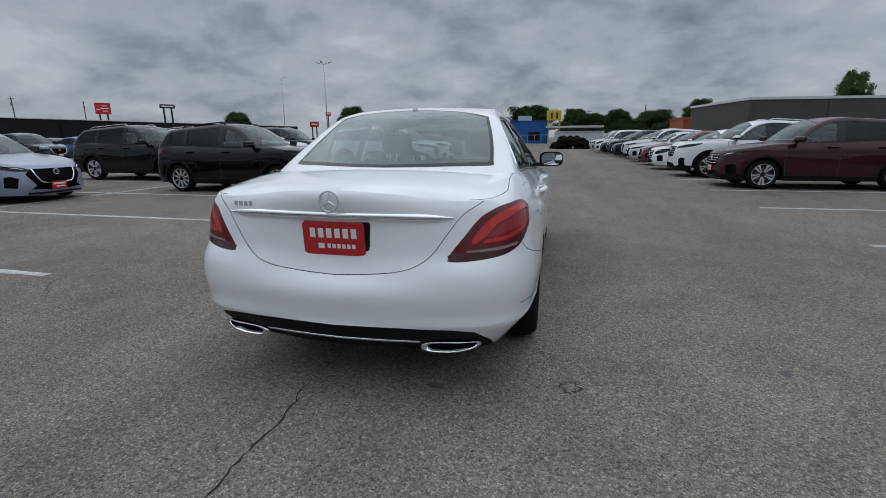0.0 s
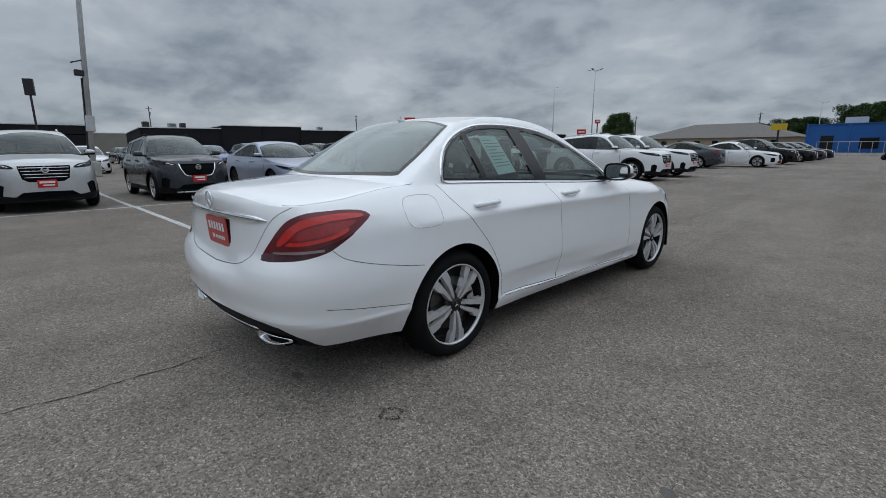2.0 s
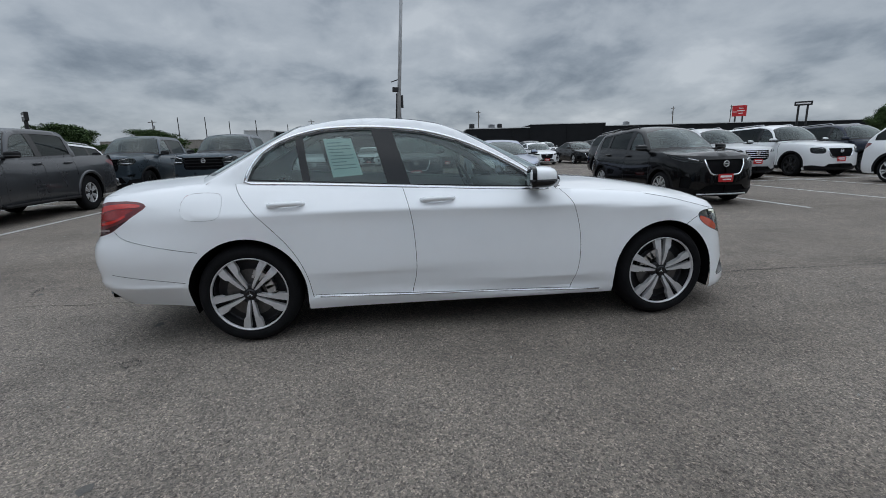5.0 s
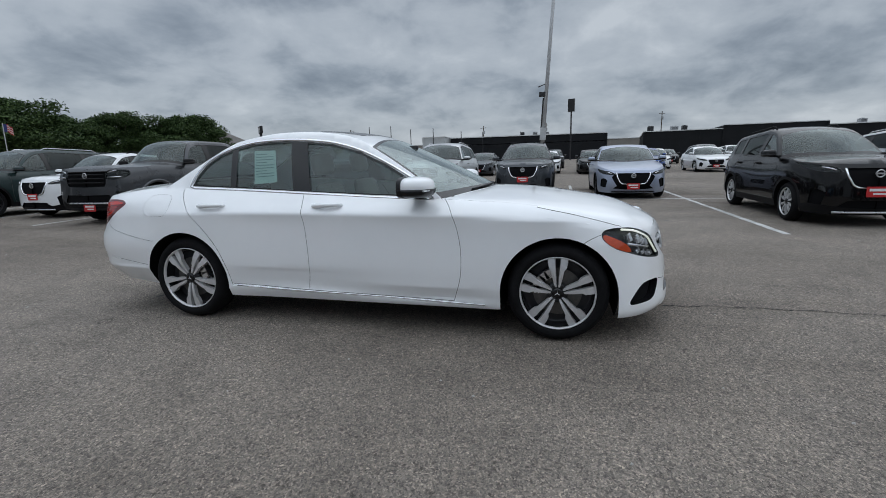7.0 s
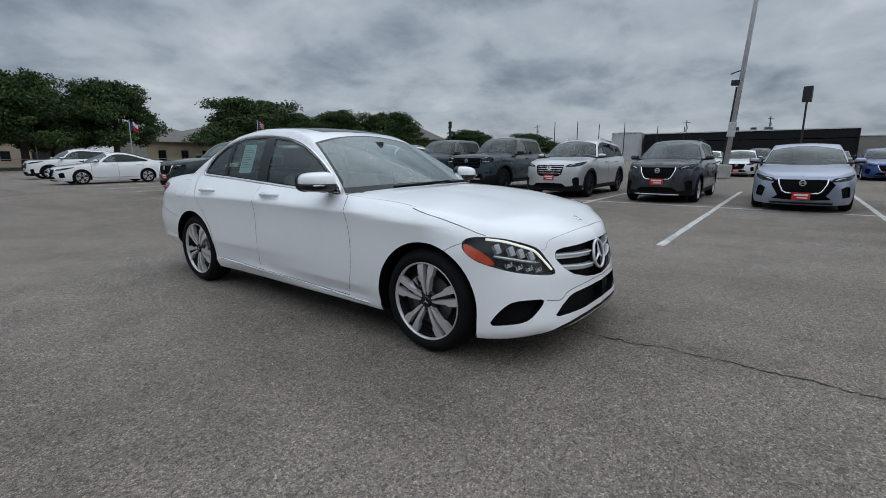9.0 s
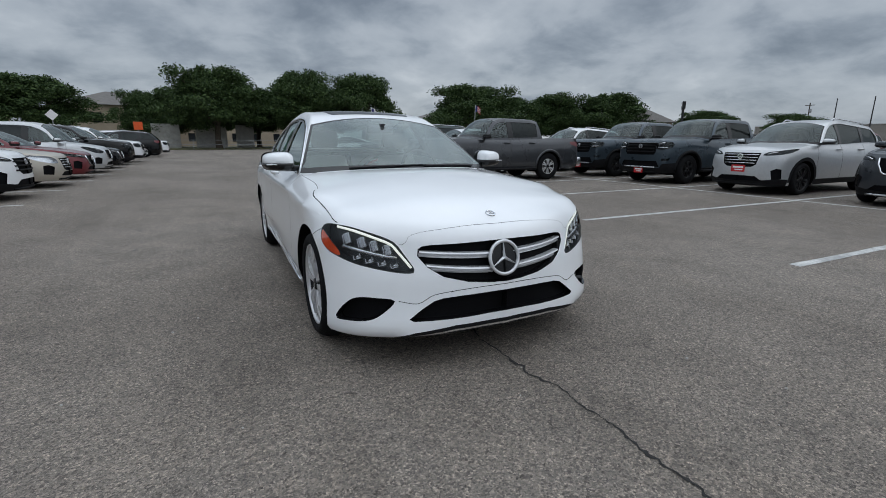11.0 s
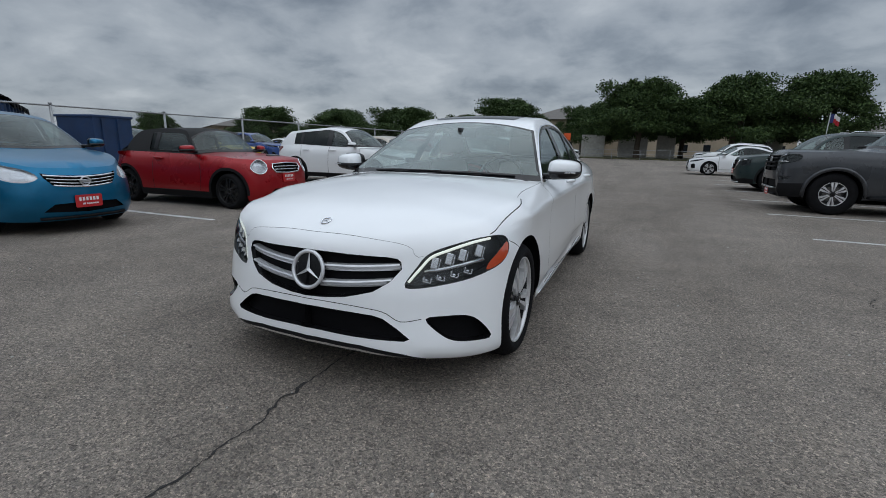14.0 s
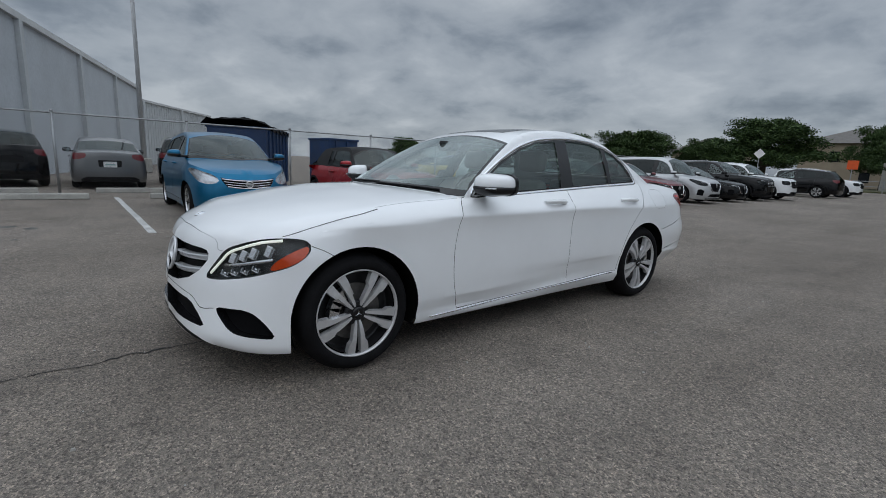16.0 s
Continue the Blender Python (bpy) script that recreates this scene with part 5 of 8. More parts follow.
    p = on(("r", 0.0), 0.965)
    c = Vector((0, p.y - 0.004, 0.966))
    bm = bmesh.new()
    ring(bm, c, 0.045, 0.0045, (1, 0, 0), (0, 0, 1))
    part("emblem_ring", bm, M["emblem"], e, smooth=True)
    bm = bmesh.new()
    star(bm, c, 0.044, (1, 0, 0), (0, 0.05, 1), (0, -1, 0), 0.006)
    part("emblem_star", bm, M["emblem"], e)
    b = new("model_badge")
    b.parent = car
    p = on(("r", 0.475), 0.935)
    bars(b, (-0.475, p.y - 0.002, 0.938), (1, -0.1, 0), (0, 0, 1), (0, -1, 0), [(-0.042, 0, 0.020, 0.022), (-0.014, 0, 0.020, 0.022), (0.014, 0, 0.020, 0.022), (0.042, 0, 0.020, 0.022)], M["emblem"])
    bm = bmesh.new()
    add_box(bm, (0.012, -2.308, 0.80), (0.33, 0.02, 0.16), bevel=0.01)
    part("plate_holder", bm, M["plastic"], car)
    dealer_plate(car, (0.0, -2.325, 0.795), -4, -1, 0.30, 0.155)
    for sg in (1, -1):
        bm = bmesh.new()
        q = []
        for f, o in ((1.0, 0.0), (0.96, -0.012), (0.80, -0.012), (0.78, 0.06)):
            row = []
            for t in np.linspace(0, 2 * PI, 28, endpoint=False):
                cx, cz = math.copysign(abs(math.cos(t)) ** 0.6, math.cos(t)), math.copysign(abs(math.sin(t)) ** 0.75, math.sin(t))
                x = 0.53 + 0.138 * cx * f
                z = 0.312 + 0.027 * cz * f * (1 if cx < 0 else 1 - 0.35 * cx) + 0.010 * cx
                row.append(bm.verts.new((sg * x, on(("r", 0.50), 0.33).y - 0.010 + o + 0.05 * max(0, cx) ** 2, z)))
            q.append(row)
        for a, b2 in zip(q[:-1], q[1:]):
            for i in range(28):
                bm.faces.new((a[i], a[(i + 1) % 28], b2[(i + 1) % 28], b2[i]))
        t = part("exhaust_tip", bm, M["chrome"], car, "flat chrome exhaust trim", True)
        bm = bmesh.new()
        add_box(bm, (sg * 0.53, -2.245, 0.312), (0.22, 0.06, 0.044), bevel=0.01)
        part("pipe_mouth", bm, M["under"], t)
    bm = bmesh.new()
    add_tube(bm, [tuple(on(("r", abs(x)), 0.325)) if x >= 0 else (-on(("r", -x), 0.325).x, on(("r", -x), 0.325).y, 0.325) for x in np.linspace(-0.40, 0.40, 13)], 0.007, 6)
    part("diffuser_strip", bm, M["chrome"], car, smooth=True)
    bm = bmesh.new()
    prism(bm, [(0.0, 0.0), (0.13, 0.0), (0.03, 0.05), (0.0, 0.045)], Matrix.Translation((-0.012, -1.02, 1.385)) @ Euler((radians(90), 0, radians(90))).to_matrix().to_4x4(), 0.024)
    part("roof_fin", bm, M["white"], car)
    # mirror turn lamps, sill strip, paper in the rear window
    for sg in (1, -1):
        bm = bmesh.new()
        add_box(bm, (sg * 0.935, 0.695, 1.006), (0.15, 0.014, 0.010), Euler((0, 0, radians(-14 * sg))).to_matrix(), 0.004)
        part("mirror_turn_lamp", bm, M["satin"], [o for o in car.children if o.name.startswith("door_mirror")][0 if sg > 0 else 1])
        bm = bmesh.new()
        add_tube(bm, [(sg * (on(y, 0.262 - 0.030 * y).x), y, 0.262 - 0.030 * y) for y in np.linspace(-0.88, 1.05, 20)], 0.005, 6)
        part("sill_strip", bm, M["chrome"], car, smooth=True)
    # wipers and inner mirror
    for pts in (((-0.10, 0.0), (-0.36, 0.005), (-0.62, 0.012)), ((0.46, 0.0), (0.18, 0.006), (-0.12, 0.014))):
        bm = bmesh.new()
        line = []
        for x, up_ in pts:
            y = float(sh.foot(np.array([abs(x)]), 1)[0]) - 0.012 - up_
            line.append((x, y, float(sh.cabin(np.array([x]), np.array([y]))[0]) + 0.010))
        add_tube(bm, smooth_line(line, 12), 0.006, 6)
        part("wiper", bm, M["plastic"], car, smooth=True)
    bm = bmesh.new()
    add_box(bm, (0, 0.27, 1.275), (0.24, 0.035, 0.068), Euler((radians(-12), 0, 0)).to_matrix(), 0.015)
    add_box(bm, (0, 0.31, 1.305), (0.03, 0.08, 0.03), bevel=0.006)
    part("inner_mirror", bm, M["dark_trim"], car, smooth=True)
    pts = [(-0.825, 1.305), (-0.64, 1.305), (-0.565, 1.065), (-0.76, 1.052)]
    bm = bmesh.new()
    A = [bm.verts.new((float(sh.gx(np.array([y]), np.array([z]))[0]) - 0.016, y, z)) for y, z in pts]
    B = [bm.verts.new((v.co.x - 0.001, v.co.y, v.co.z)) for v in A]
    bm.faces.new(A)
    bm.faces.new(B[::-1])
    for i in range(4):
        bm.faces.new((A[i], A[(i + 1) % 4], B[(i + 1) % 4], B[i]))
    s = part("window_sheet", bm, M["paper"], car, "pale green printed sheet inside the rear side window")
    for i in range(9):
        f = 0.10 + 0.085 * i
        P0 = [Vector((*p,)) for p in pts]
        a, b = P0[0].lerp(P0[3], f), P0[1].lerp(P0[2], f)
        a, b = a.lerp(b, 0.1), a.lerp(b, 0.9 if i % 3 else 0.6)
        bm = bmesh.new()
        vs = []
        for y, z in ((a.x, a.y), (b.x, b.y), (b.x, b.y - 0.006), (a.x, a.y - 0.006)):
            vs.append(bm.verts.new((float(sh.gx(np.array([y]), np.array([z]))[0]) - 0.0145, y, z)))
        bm.faces.new(vs)
        part("printed_line", bm, M["print"], s)
    return car


white_sedan()


# ---------------------------------------------------------------- other cars
def auto_glass(sh, k):
    """Side panes between belt and roof rail."""
    y0, y1 = sh.ends()
    ys = np.linspace(y0 + 0.02, y1 - 0.02, 120)
    hi, lo = sh.rail(ys) - k["rail_h"], sh.rimz(ys) + k.get("belt_gap", 0.035)
    ok = (hi - lo > 0.03) & (ys >= k["dlo"][0]) & (ys <= k["dlo"][1])
    ys, hi, lo = ys[ok], hi[ok], lo[ok]

    def pane(a, b, grow=0.0):
        s = (ys >= a) & (ys <= b)
        n = max(1, s.sum() // 14)
        y, h, l = ys[s][::n], hi[s][::n], lo[s][::n]
        return np.vstack([np.stack([y, l - grow], 1), np.stack([y, h + grow], 1)[::-1]])
    d1, q = k["doors"][1], k["quarter"]
    res = [("pane_front", pane(d1 + 0.05, 9), False)]
    if q is None:
        res.append(("pane_rear", pane(-9, d1 - 0.05), False))
    else:
        res += [("pane_rear", pane(q + 0.04, d1 - 0.05), False), ("pane_quarter", pane(-9, q - 0.04), False)]
    res.append(("pillar_trim", pane(-9, 9, 0.012), False))
    return res


def template(kind, L, W, H, wb, fo, c=0.18, hf=0.80, hh=1.0, belt=1.0, hr=1.0, R=0.33, **more):
    """Measures of an everyday car: length, width, height, wheelbase, front overhang; heights of nose, bonnet, belt and tail."""
    yF, yR, w = L / 2, -L / 2, W / 2
    fa = yF - fo
    ra = fa - wb
    rnd, tail = more.pop("round_nose", 1.0), more.pop("round_tail", 1.0)
    k = dict(
        plan=[(0, yF), (0.40 * w, yF - 0.03 * rnd), (0.68 * w, yF - 0.13 * rnd), (0.86 * w, yF - 0.32 * rnd), (0.95 * w, yF - 0.58), (w, fa - 0.15), (w, 0.0), (w, ra), ((1 - 0.03 * tail) * w, yR + 0.42), ((1 - 0.10 * tail) * w, yR + 0.18 * tail), ((1 - 0.28 * tail) * w, yR + 0.06 * tail), (0.4 * w, yR + 0.012 * tail), (0, yR)],
        profiles=[
            (("f", 0.0), [(c - .03, .12), (c + .06, .015), (c + .2, 0), (hf - .25, .012), (hf - .1, .035), (hf, .10)]),
            (("f", 0.68 * w), [(c - .03, .10), (c + .06, .012), (c + .22, 0), (hf - .22, .014), (hf - .08, .045), (hf + .02, .12)]),
            (fa, [(c, .03), (c + .2, .0), (hh - .3, 0), (hh - .16, .015), (hh - .06, .07), (hh, .13)]),
            ((fa + ra) / 2, [(c - .03, .08), (c + .05, .05), (c + .16, .012), ((c + belt) / 2, .0), (belt - .2, .018), (belt - .1, .045), (belt - .02, .09), (belt + .06, .13)]),
            (ra, [(c, .03), (c + .2, .0), (belt - .3, 0), (belt - .14, .018), (belt - .02, .08), (belt + .06, .13)]),
            (("r", 0.72 * w), [(c, .10), (c + .1, .02), (c + .25, 0), (hr - .32, .02), (hr - .1, .05), (hr + .02, .10)]),
            (("r", 0.0), [(c, .10), (c + .1, .02), (c + .25, 0), (hr - .32, .03), (hr - .1, .05), (hr, .08)]),
        ],
        bottom=[(("f", 0.0), c - 0.01), (fa, c + 0.02), (ra, c + 0.02), (("r", 0.0), c + 0.06)],
        axles=(fa, ra), wheel_r=R, rim_r=R * 0.70, track=w - 0.03, arch_gap=0.045, tyre_w=0.21, clear=c, sill=c + 0.14,
        bow=(0.35, -0.18, 0.0), crown=0.10, tumble=(0.30, 0.25), rail_h=0.075, gap=0.010, recess=0.03, step=0.085,
        wheel_style=(5, True, "alloy"), face=-0.02, mirror_at=(w + 0.07, 0.0, belt + 0.09), handle_z=belt - 0.09,
        lite=True, ease=0.03, dark_lamps=True, glass_front="glass_screen", kind=kind, dims=(L, W, H, wb, fo, c, hf, hh, belt, hr, R), tint_rear="glass_dark", tint_back="glass_dark", tint_front="glass", dlo=(-9, 9), quarter=None,
    )
    if kind == "sedan":
        a, rb = 0.30 * L / 2, yR + 0.42
        k.update(top=[(("f", 0), hf), (("f", .6 * w), hf + .01), (fa + .2, hh - .09), (fa - .1, hh - .05), (a + .1, belt - .01), (0, belt), (ra, belt + .03), (yR + .35, hr + .02), (("r", .6 * w), hr - .02), (("r", 0), hr)],
                 cabin=[(a + .42, hh - .03), (a + .32, hh + .02), (a - .1, H - .22), (a - .52, H - .05), (a - .85, H), (a - 1.3, H - .015), (a - 1.75, H - .12), (rb + .1, hr + .09), (rb - .05, hr + .02)],
                 hood=[(yF - .09, hf), (yF - .25, hf + .07), (fa, hh - .035), (a + .2, hh + .02)], deck=[(rb + .4, hr + .06), (rb, hr + .05), (yR + .2, hr + .03), (yR + .07, hr)],
                 mid=a - .8, screen=a - .42, rear_glass=a - 1.72, doors=(a + .28, a - .78, ra), quarter=a - 1.55, dlo=(rb + .45, 9))
    elif kind in ("suv", "hatch", "van"):
        a = {"suv": 0.30, "hatch": 0.36, "van": 0.48}[kind] * L / 2
        rk = more.pop("rake", {"suv": 0.42, "hatch": 0.46, "van": 0.22}[kind])
        dr = more.pop("drop", 0.0)
        k.update(top=[(("f", 0), hf), (("f", .6 * w), hf + .02), (fa + .2, hh - .10), (fa - .1, hh - .04), (a + .1, belt - .01), (0, belt), (ra, belt + .05), (yR + .35, hr), (("r", .6 * w), hr - .02), (("r", 0), hr)],
                 cabin=[(a + .42, hh - .03), (a + .34, hh + .02), (a - .05, H - .24), (a - .42, H - .06), (a - .85, H), (0.2 * yR, H - .2 * dr), (yR + rk + .25, H - .06 - dr), (yR + rk, H - .12 - 1.2 * dr), (yR + .16, hr + .08), (yR + .12, hr + .02), (yR + .10, hr - .10)],
                 hood=[(yF - .09, hf), (yF - .22, hf + .08), (fa, hh - .03), (a + .2, hh + .02)], deck=[(yR + .5, hr), (yR + .2, hr), (yR + .07, hr)],
                 mid=a - .8, screen=a - .36, rear_glass=yR + rk + .10, doors=(a + .26, a - .80, ra), quarter=ra + .15, dlo=(yR + .42, 9), no_deck=False)
        k["bow"] = (0.35, -0.12, -0.3)
    elif kind == "pickup":
        a = 0.285 * L / 2
        cb = a - 1.98
        k.update(top=[(("f", 0), hf), (("f", .6 * w), hf + .02), (fa + .2, hh - .08), (fa - .1, hh - .04), (a + .1, belt - .01), (a - 1, belt), (cb, belt + .03), (cb - .15, belt + .05), (ra, belt + .05), (yR + .3, belt + .05), (("r", .6 * w), belt + .05), (("r", 0), belt + .05)],
                 cabin=[(a + .38, hh - .03), (a + .30, hh + .02), (a - .04, H - .20), (a - .30, H - .045), (a - .7, H), (a - 1.6, H - .01), (cb + .14, H - .05), (cb + .07, H - .13), (cb - .02, belt + .1), (cb - .06, belt - .1)],
                 hood=[(yF - .09, hf), (yF - .2, hf + .07), (fa, hh - .03), (a + .2, hh + .02)], deck=[(cb + .3, belt - .05), (cb, belt - .05), (ra, belt - .05), (yR + .07, belt - .02)],
                 mid=a - .8, screen=a - .34, rear_glass=cb + .15, doors=(a + .26, a - .82, ra), quarter=None, dlo=(cb + .14, 9))
        k["bow"] = (0.35, 0.0, -0.3)
        k["tumble"] = (0.26, 0.2)
    elif kind == "cabrio":
        a = 0.20 * L / 2
        k.update(top=[(("f", 0), hf), (("f", .6 * w), hf + .01), (fa + .15, hh - .08), (fa - .1, hh - .05), (a + .1, belt - .01), (0, belt), (ra, belt + .02), (yR + .3, hr), (("r", .6 * w), hr - .02), (("r", 0), hr)],
                 cabin=[(a + .34, hh - .03), (a + .26, hh + .02), (a, H - .20), (a - .18, H - .05), (a - .5, H), (a - 1.1, H - .005), (a - 1.5, H - .05), (yR + .50, H - .20), (yR + .36, hr + .08), (yR + .32, hr + .01)],
                 hood=[(yF - .09, hf), (yF - .25, hf + .07), (fa, hh - .03), (a + .2, hh + .02)], deck=[(yR + .6, hr + .03), (yR + .3, hr + .03), (yR + .07, hr)],
                 mid=a - .5, screen=a - .14, rear_glass=None, doors=(a + .22, a - .95, ra), quarter=None, dlo=(a - 1.12, 9), drop_parts=("fog_intake",), roof_mat="soft_top", cabin_side="soft_top")
        k["bow"] = (0.30, -0.15, -0.2)
    d0, d1, _ = k["doors"]
    zs = k["sill"]
    if kind == "cabrio":
        k["rear_door"] = []
    else:
        rear_y = {"pickup": d1 - .98}.get(kind, ra + R + 0.02)
        k["rear_door"] = [(rear_y, zs), (rear_y, R + .15), (rear_y - .16, R + .45), (rear_y - .22, 1.5)] if kind != "pickup" else [(rear_y, zs), (rear_y, 1.5)]
    k["seams"] = [[(d0, belt + .1), (d0, belt - .2), (d0 + .02, .6), (d0 - .02, zs)], [(d1, belt + .1), (d1, belt - .3), (d1, .6), (d1, zs)], [(d0 - .02, zs), ((d0 + d1) / 2, zs), (d1, zs)]]
    if k["rear_door"]:
        k["seams"] += [[(y, z) for y, z in k["rear_door"]], [(d1, zs), ((d1 + k["rear_door"][0][0]) / 2, zs), (k["rear_door"][0][0], zs)]]
    k["handles"] = (d1 + 0.14, k["rear_door"][-1][0] + 0.22) if k["rear_door"] else (d1 + 0.14,)
    k["mirror_at"] = (w + 0.06, d0 - 0.22, belt + 0.09)
    g = more.pop("grille", None) or [(0.0, -0.05), (0.46, -0.05), (0.40, -0.30), (0.30, -0.36), (0.0, -0.37)]
    hl = more.pop("head", None)
    k["regions"] = [
        ("headlight", [(("f", .56 * w), hf - .16), (("f", .62 * w), hf - .04), (("f", .80 * w), hf + .01), (yF - .62, hf + .035), (yF - .60, hf - .02), (yF - .40, hf - .10), (("f", .75 * w), hf - .16)] if hl is None else hl(w, yF, hf), True),
        ("grille", [(("f", x * w), hf + z) for x, z in g], False),
        ("intake", [(("f", 0), c + .22), (("f", .42 * w), c + .21), (("f", .55 * w), c + .12), (("f", 0), c + .09)], False),
        ("fog_intake", [(("f", .70 * w), c + .34), (("f", .80 * w), c + .39), (("f", .865 * w), c + .37), (("f", .875 * w), c + .17), (("f", .74 * w), c + .15)], False),
        ("taillight", [(("r", .60 * w), hr - .05), (("r", .82 * w), hr - .04), (yR + .36, hr - .05), (yR + .32, hr - .13), (("r", .88 * w), hr - .22), (("r", .62 * w), hr - .16)], True),
        ("rear_plate_field", [(("r", 0), hr - .22), (("r", .30 * w), hr - .22), (("r", .28 * w), hr - .40), (("r", 0), hr - .40)], False),
    ]
    if kind == "pickup":
        k["regions"] = [r_ for r_ in k["regions"] if r_[0] != "intake"] + [
            ("intake", [(("f", 0), hf - .54), (("f", .60 * w), hf - .53), (("f", .70 * w), hf - .69), (("f", 0), hf - .70)], False),
            ("fog_lamp", [(("f", .76 * w), hf - .46), (("f", .90 * w), hf - .455), (("f", .885 * w), hf - .52), (("f", .765 * w), hf - .53)], False),
            ("chin_band", [(("f", 0), hf - .72), (("f", .70 * w), hf - .71), (("f", .80 * w), hf - .60), (("f", .93 * w), hf - .58), (yF - .45, hf - .60), (yF - .45, 0), (("f", 0), 0)], False)]
    if kind == "suv":
        k["regions"].append(("chin_band", [(("f", 0), c + .13), (("f", .6 * w), c + .13), (("f", .82 * w), c + .17), (yF - .45, c + .15), (yF - .45, 0), (("f", 0), 0)], False))
    k.update(more)
    k["side_glass"] = None
    return k


def front_trim(car, k, style, plate=True, chrome="chrome"):
    """Badge, grille bars, V strips and plate on the nose."""
    sh = car_shells[car.name]
    L, W, H, wb, fo, c, hf, hh, belt, hr, R = k["dims"]
    w = W / 2

    def on(x, z, push=0.0):
        p = sh.lower(np.array([[sh.at(("f", abs(x))), z]]), push)[0]
        return Vector((math.copysign(p[0], x) if x else 0.0, p[1], p[2]))

    def bar(pts, r, name="grille_bar", mat=chrome, squash=1.0):
        bm = bmesh.new()
        add_tube(bm, [on(x, z, -0.006) for x, z in pts], r, 6)
        part(name, bm, M[mat], car, smooth=True)
    zc = hf - (0.155 if style == "wide" else 0.13)
    if style in ("v", "v_bars"):
        for sg in (1, -1):
            bar([(sg * .47 * w, hf - .05), (sg * .44 * w, hf - .16), (sg * .36 * w, hf - .30), (sg * .30 * w, hf - .335), (sg * .16 * w, hf - .345)], 0.016, "grille_strip")
    if style in ("bars", "v_bars"):
        for i in range(4):
            z = hf - .09 - .062 * i
            bar([(x, z) for x in np.linspace(-.43 * w + .02 * i, .43 * w - .02 * i, 9)], 0.010)
    if style == "dark":
        for i in range(3):
            z = hf - .11 - .085 * i
            bar([(x, z) for x in np.linspace(-.50 * w, .50 * w, 9)], 0.017, mat="plastic")
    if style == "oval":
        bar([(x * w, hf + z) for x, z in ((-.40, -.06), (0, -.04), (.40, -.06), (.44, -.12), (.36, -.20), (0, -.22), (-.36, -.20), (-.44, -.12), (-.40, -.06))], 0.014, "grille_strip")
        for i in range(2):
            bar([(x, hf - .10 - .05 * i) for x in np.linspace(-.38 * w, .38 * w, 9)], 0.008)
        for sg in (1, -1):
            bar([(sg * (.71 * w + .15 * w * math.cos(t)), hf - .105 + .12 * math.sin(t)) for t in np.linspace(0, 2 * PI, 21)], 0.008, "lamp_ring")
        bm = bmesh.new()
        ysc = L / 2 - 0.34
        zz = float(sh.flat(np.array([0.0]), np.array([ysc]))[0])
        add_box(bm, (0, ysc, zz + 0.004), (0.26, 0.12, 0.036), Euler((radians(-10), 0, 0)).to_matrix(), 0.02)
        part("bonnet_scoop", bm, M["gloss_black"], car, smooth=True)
    if style == "wide":
        for i, e in enumerate((0.50, 0.47, 0.43, 0.40)):
            bar([(x, hf - .10 - .040 * i + .03 * (abs(x) / (e * w)) ** 2) for x in np.linspace(-e * w, e * w, 13)], 0.007 if 0 < i < 3 else 0.011)
    if k.get("dark_lamps") and not k.get("far"):
        # the bright signature inside each lamp
        for sg in (1, -1):
            bar([(sg * .60 * w, hf - .075), (sg * .70 * w, hf - .045), (sg * .80 * w, hf - .030)], 0.013, "lamp_strip", "lamp_blade")
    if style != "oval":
        p = on(0.0, zc, -0.014)
        bm = bmesh.new()
        ring(bm, p, 0.052, 0.009, (-1, 0, 0), (0, 0, 1), 20)
        add_box(bm, p, (0.13, 0.012, 0.022))
        part("nose_badge", bm, M["satin"], car)
    if plate:
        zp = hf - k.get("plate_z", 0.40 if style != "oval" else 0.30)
        p = on(0.0, zp, -0.012)
        dealer_plate(car, p, 0, 1, detail=k.get("plate_detail", False))
    bm = bmesh.new()
    A = [on(x, c + 0.035, -0.004) for x in np.linspace(-.6 * w, .6 * w, 11)]
    add_tube(bm, A, 0.02, 6)
    part("chin_trim", bm, M[k.get("chin", "plastic")], car, smooth=True)


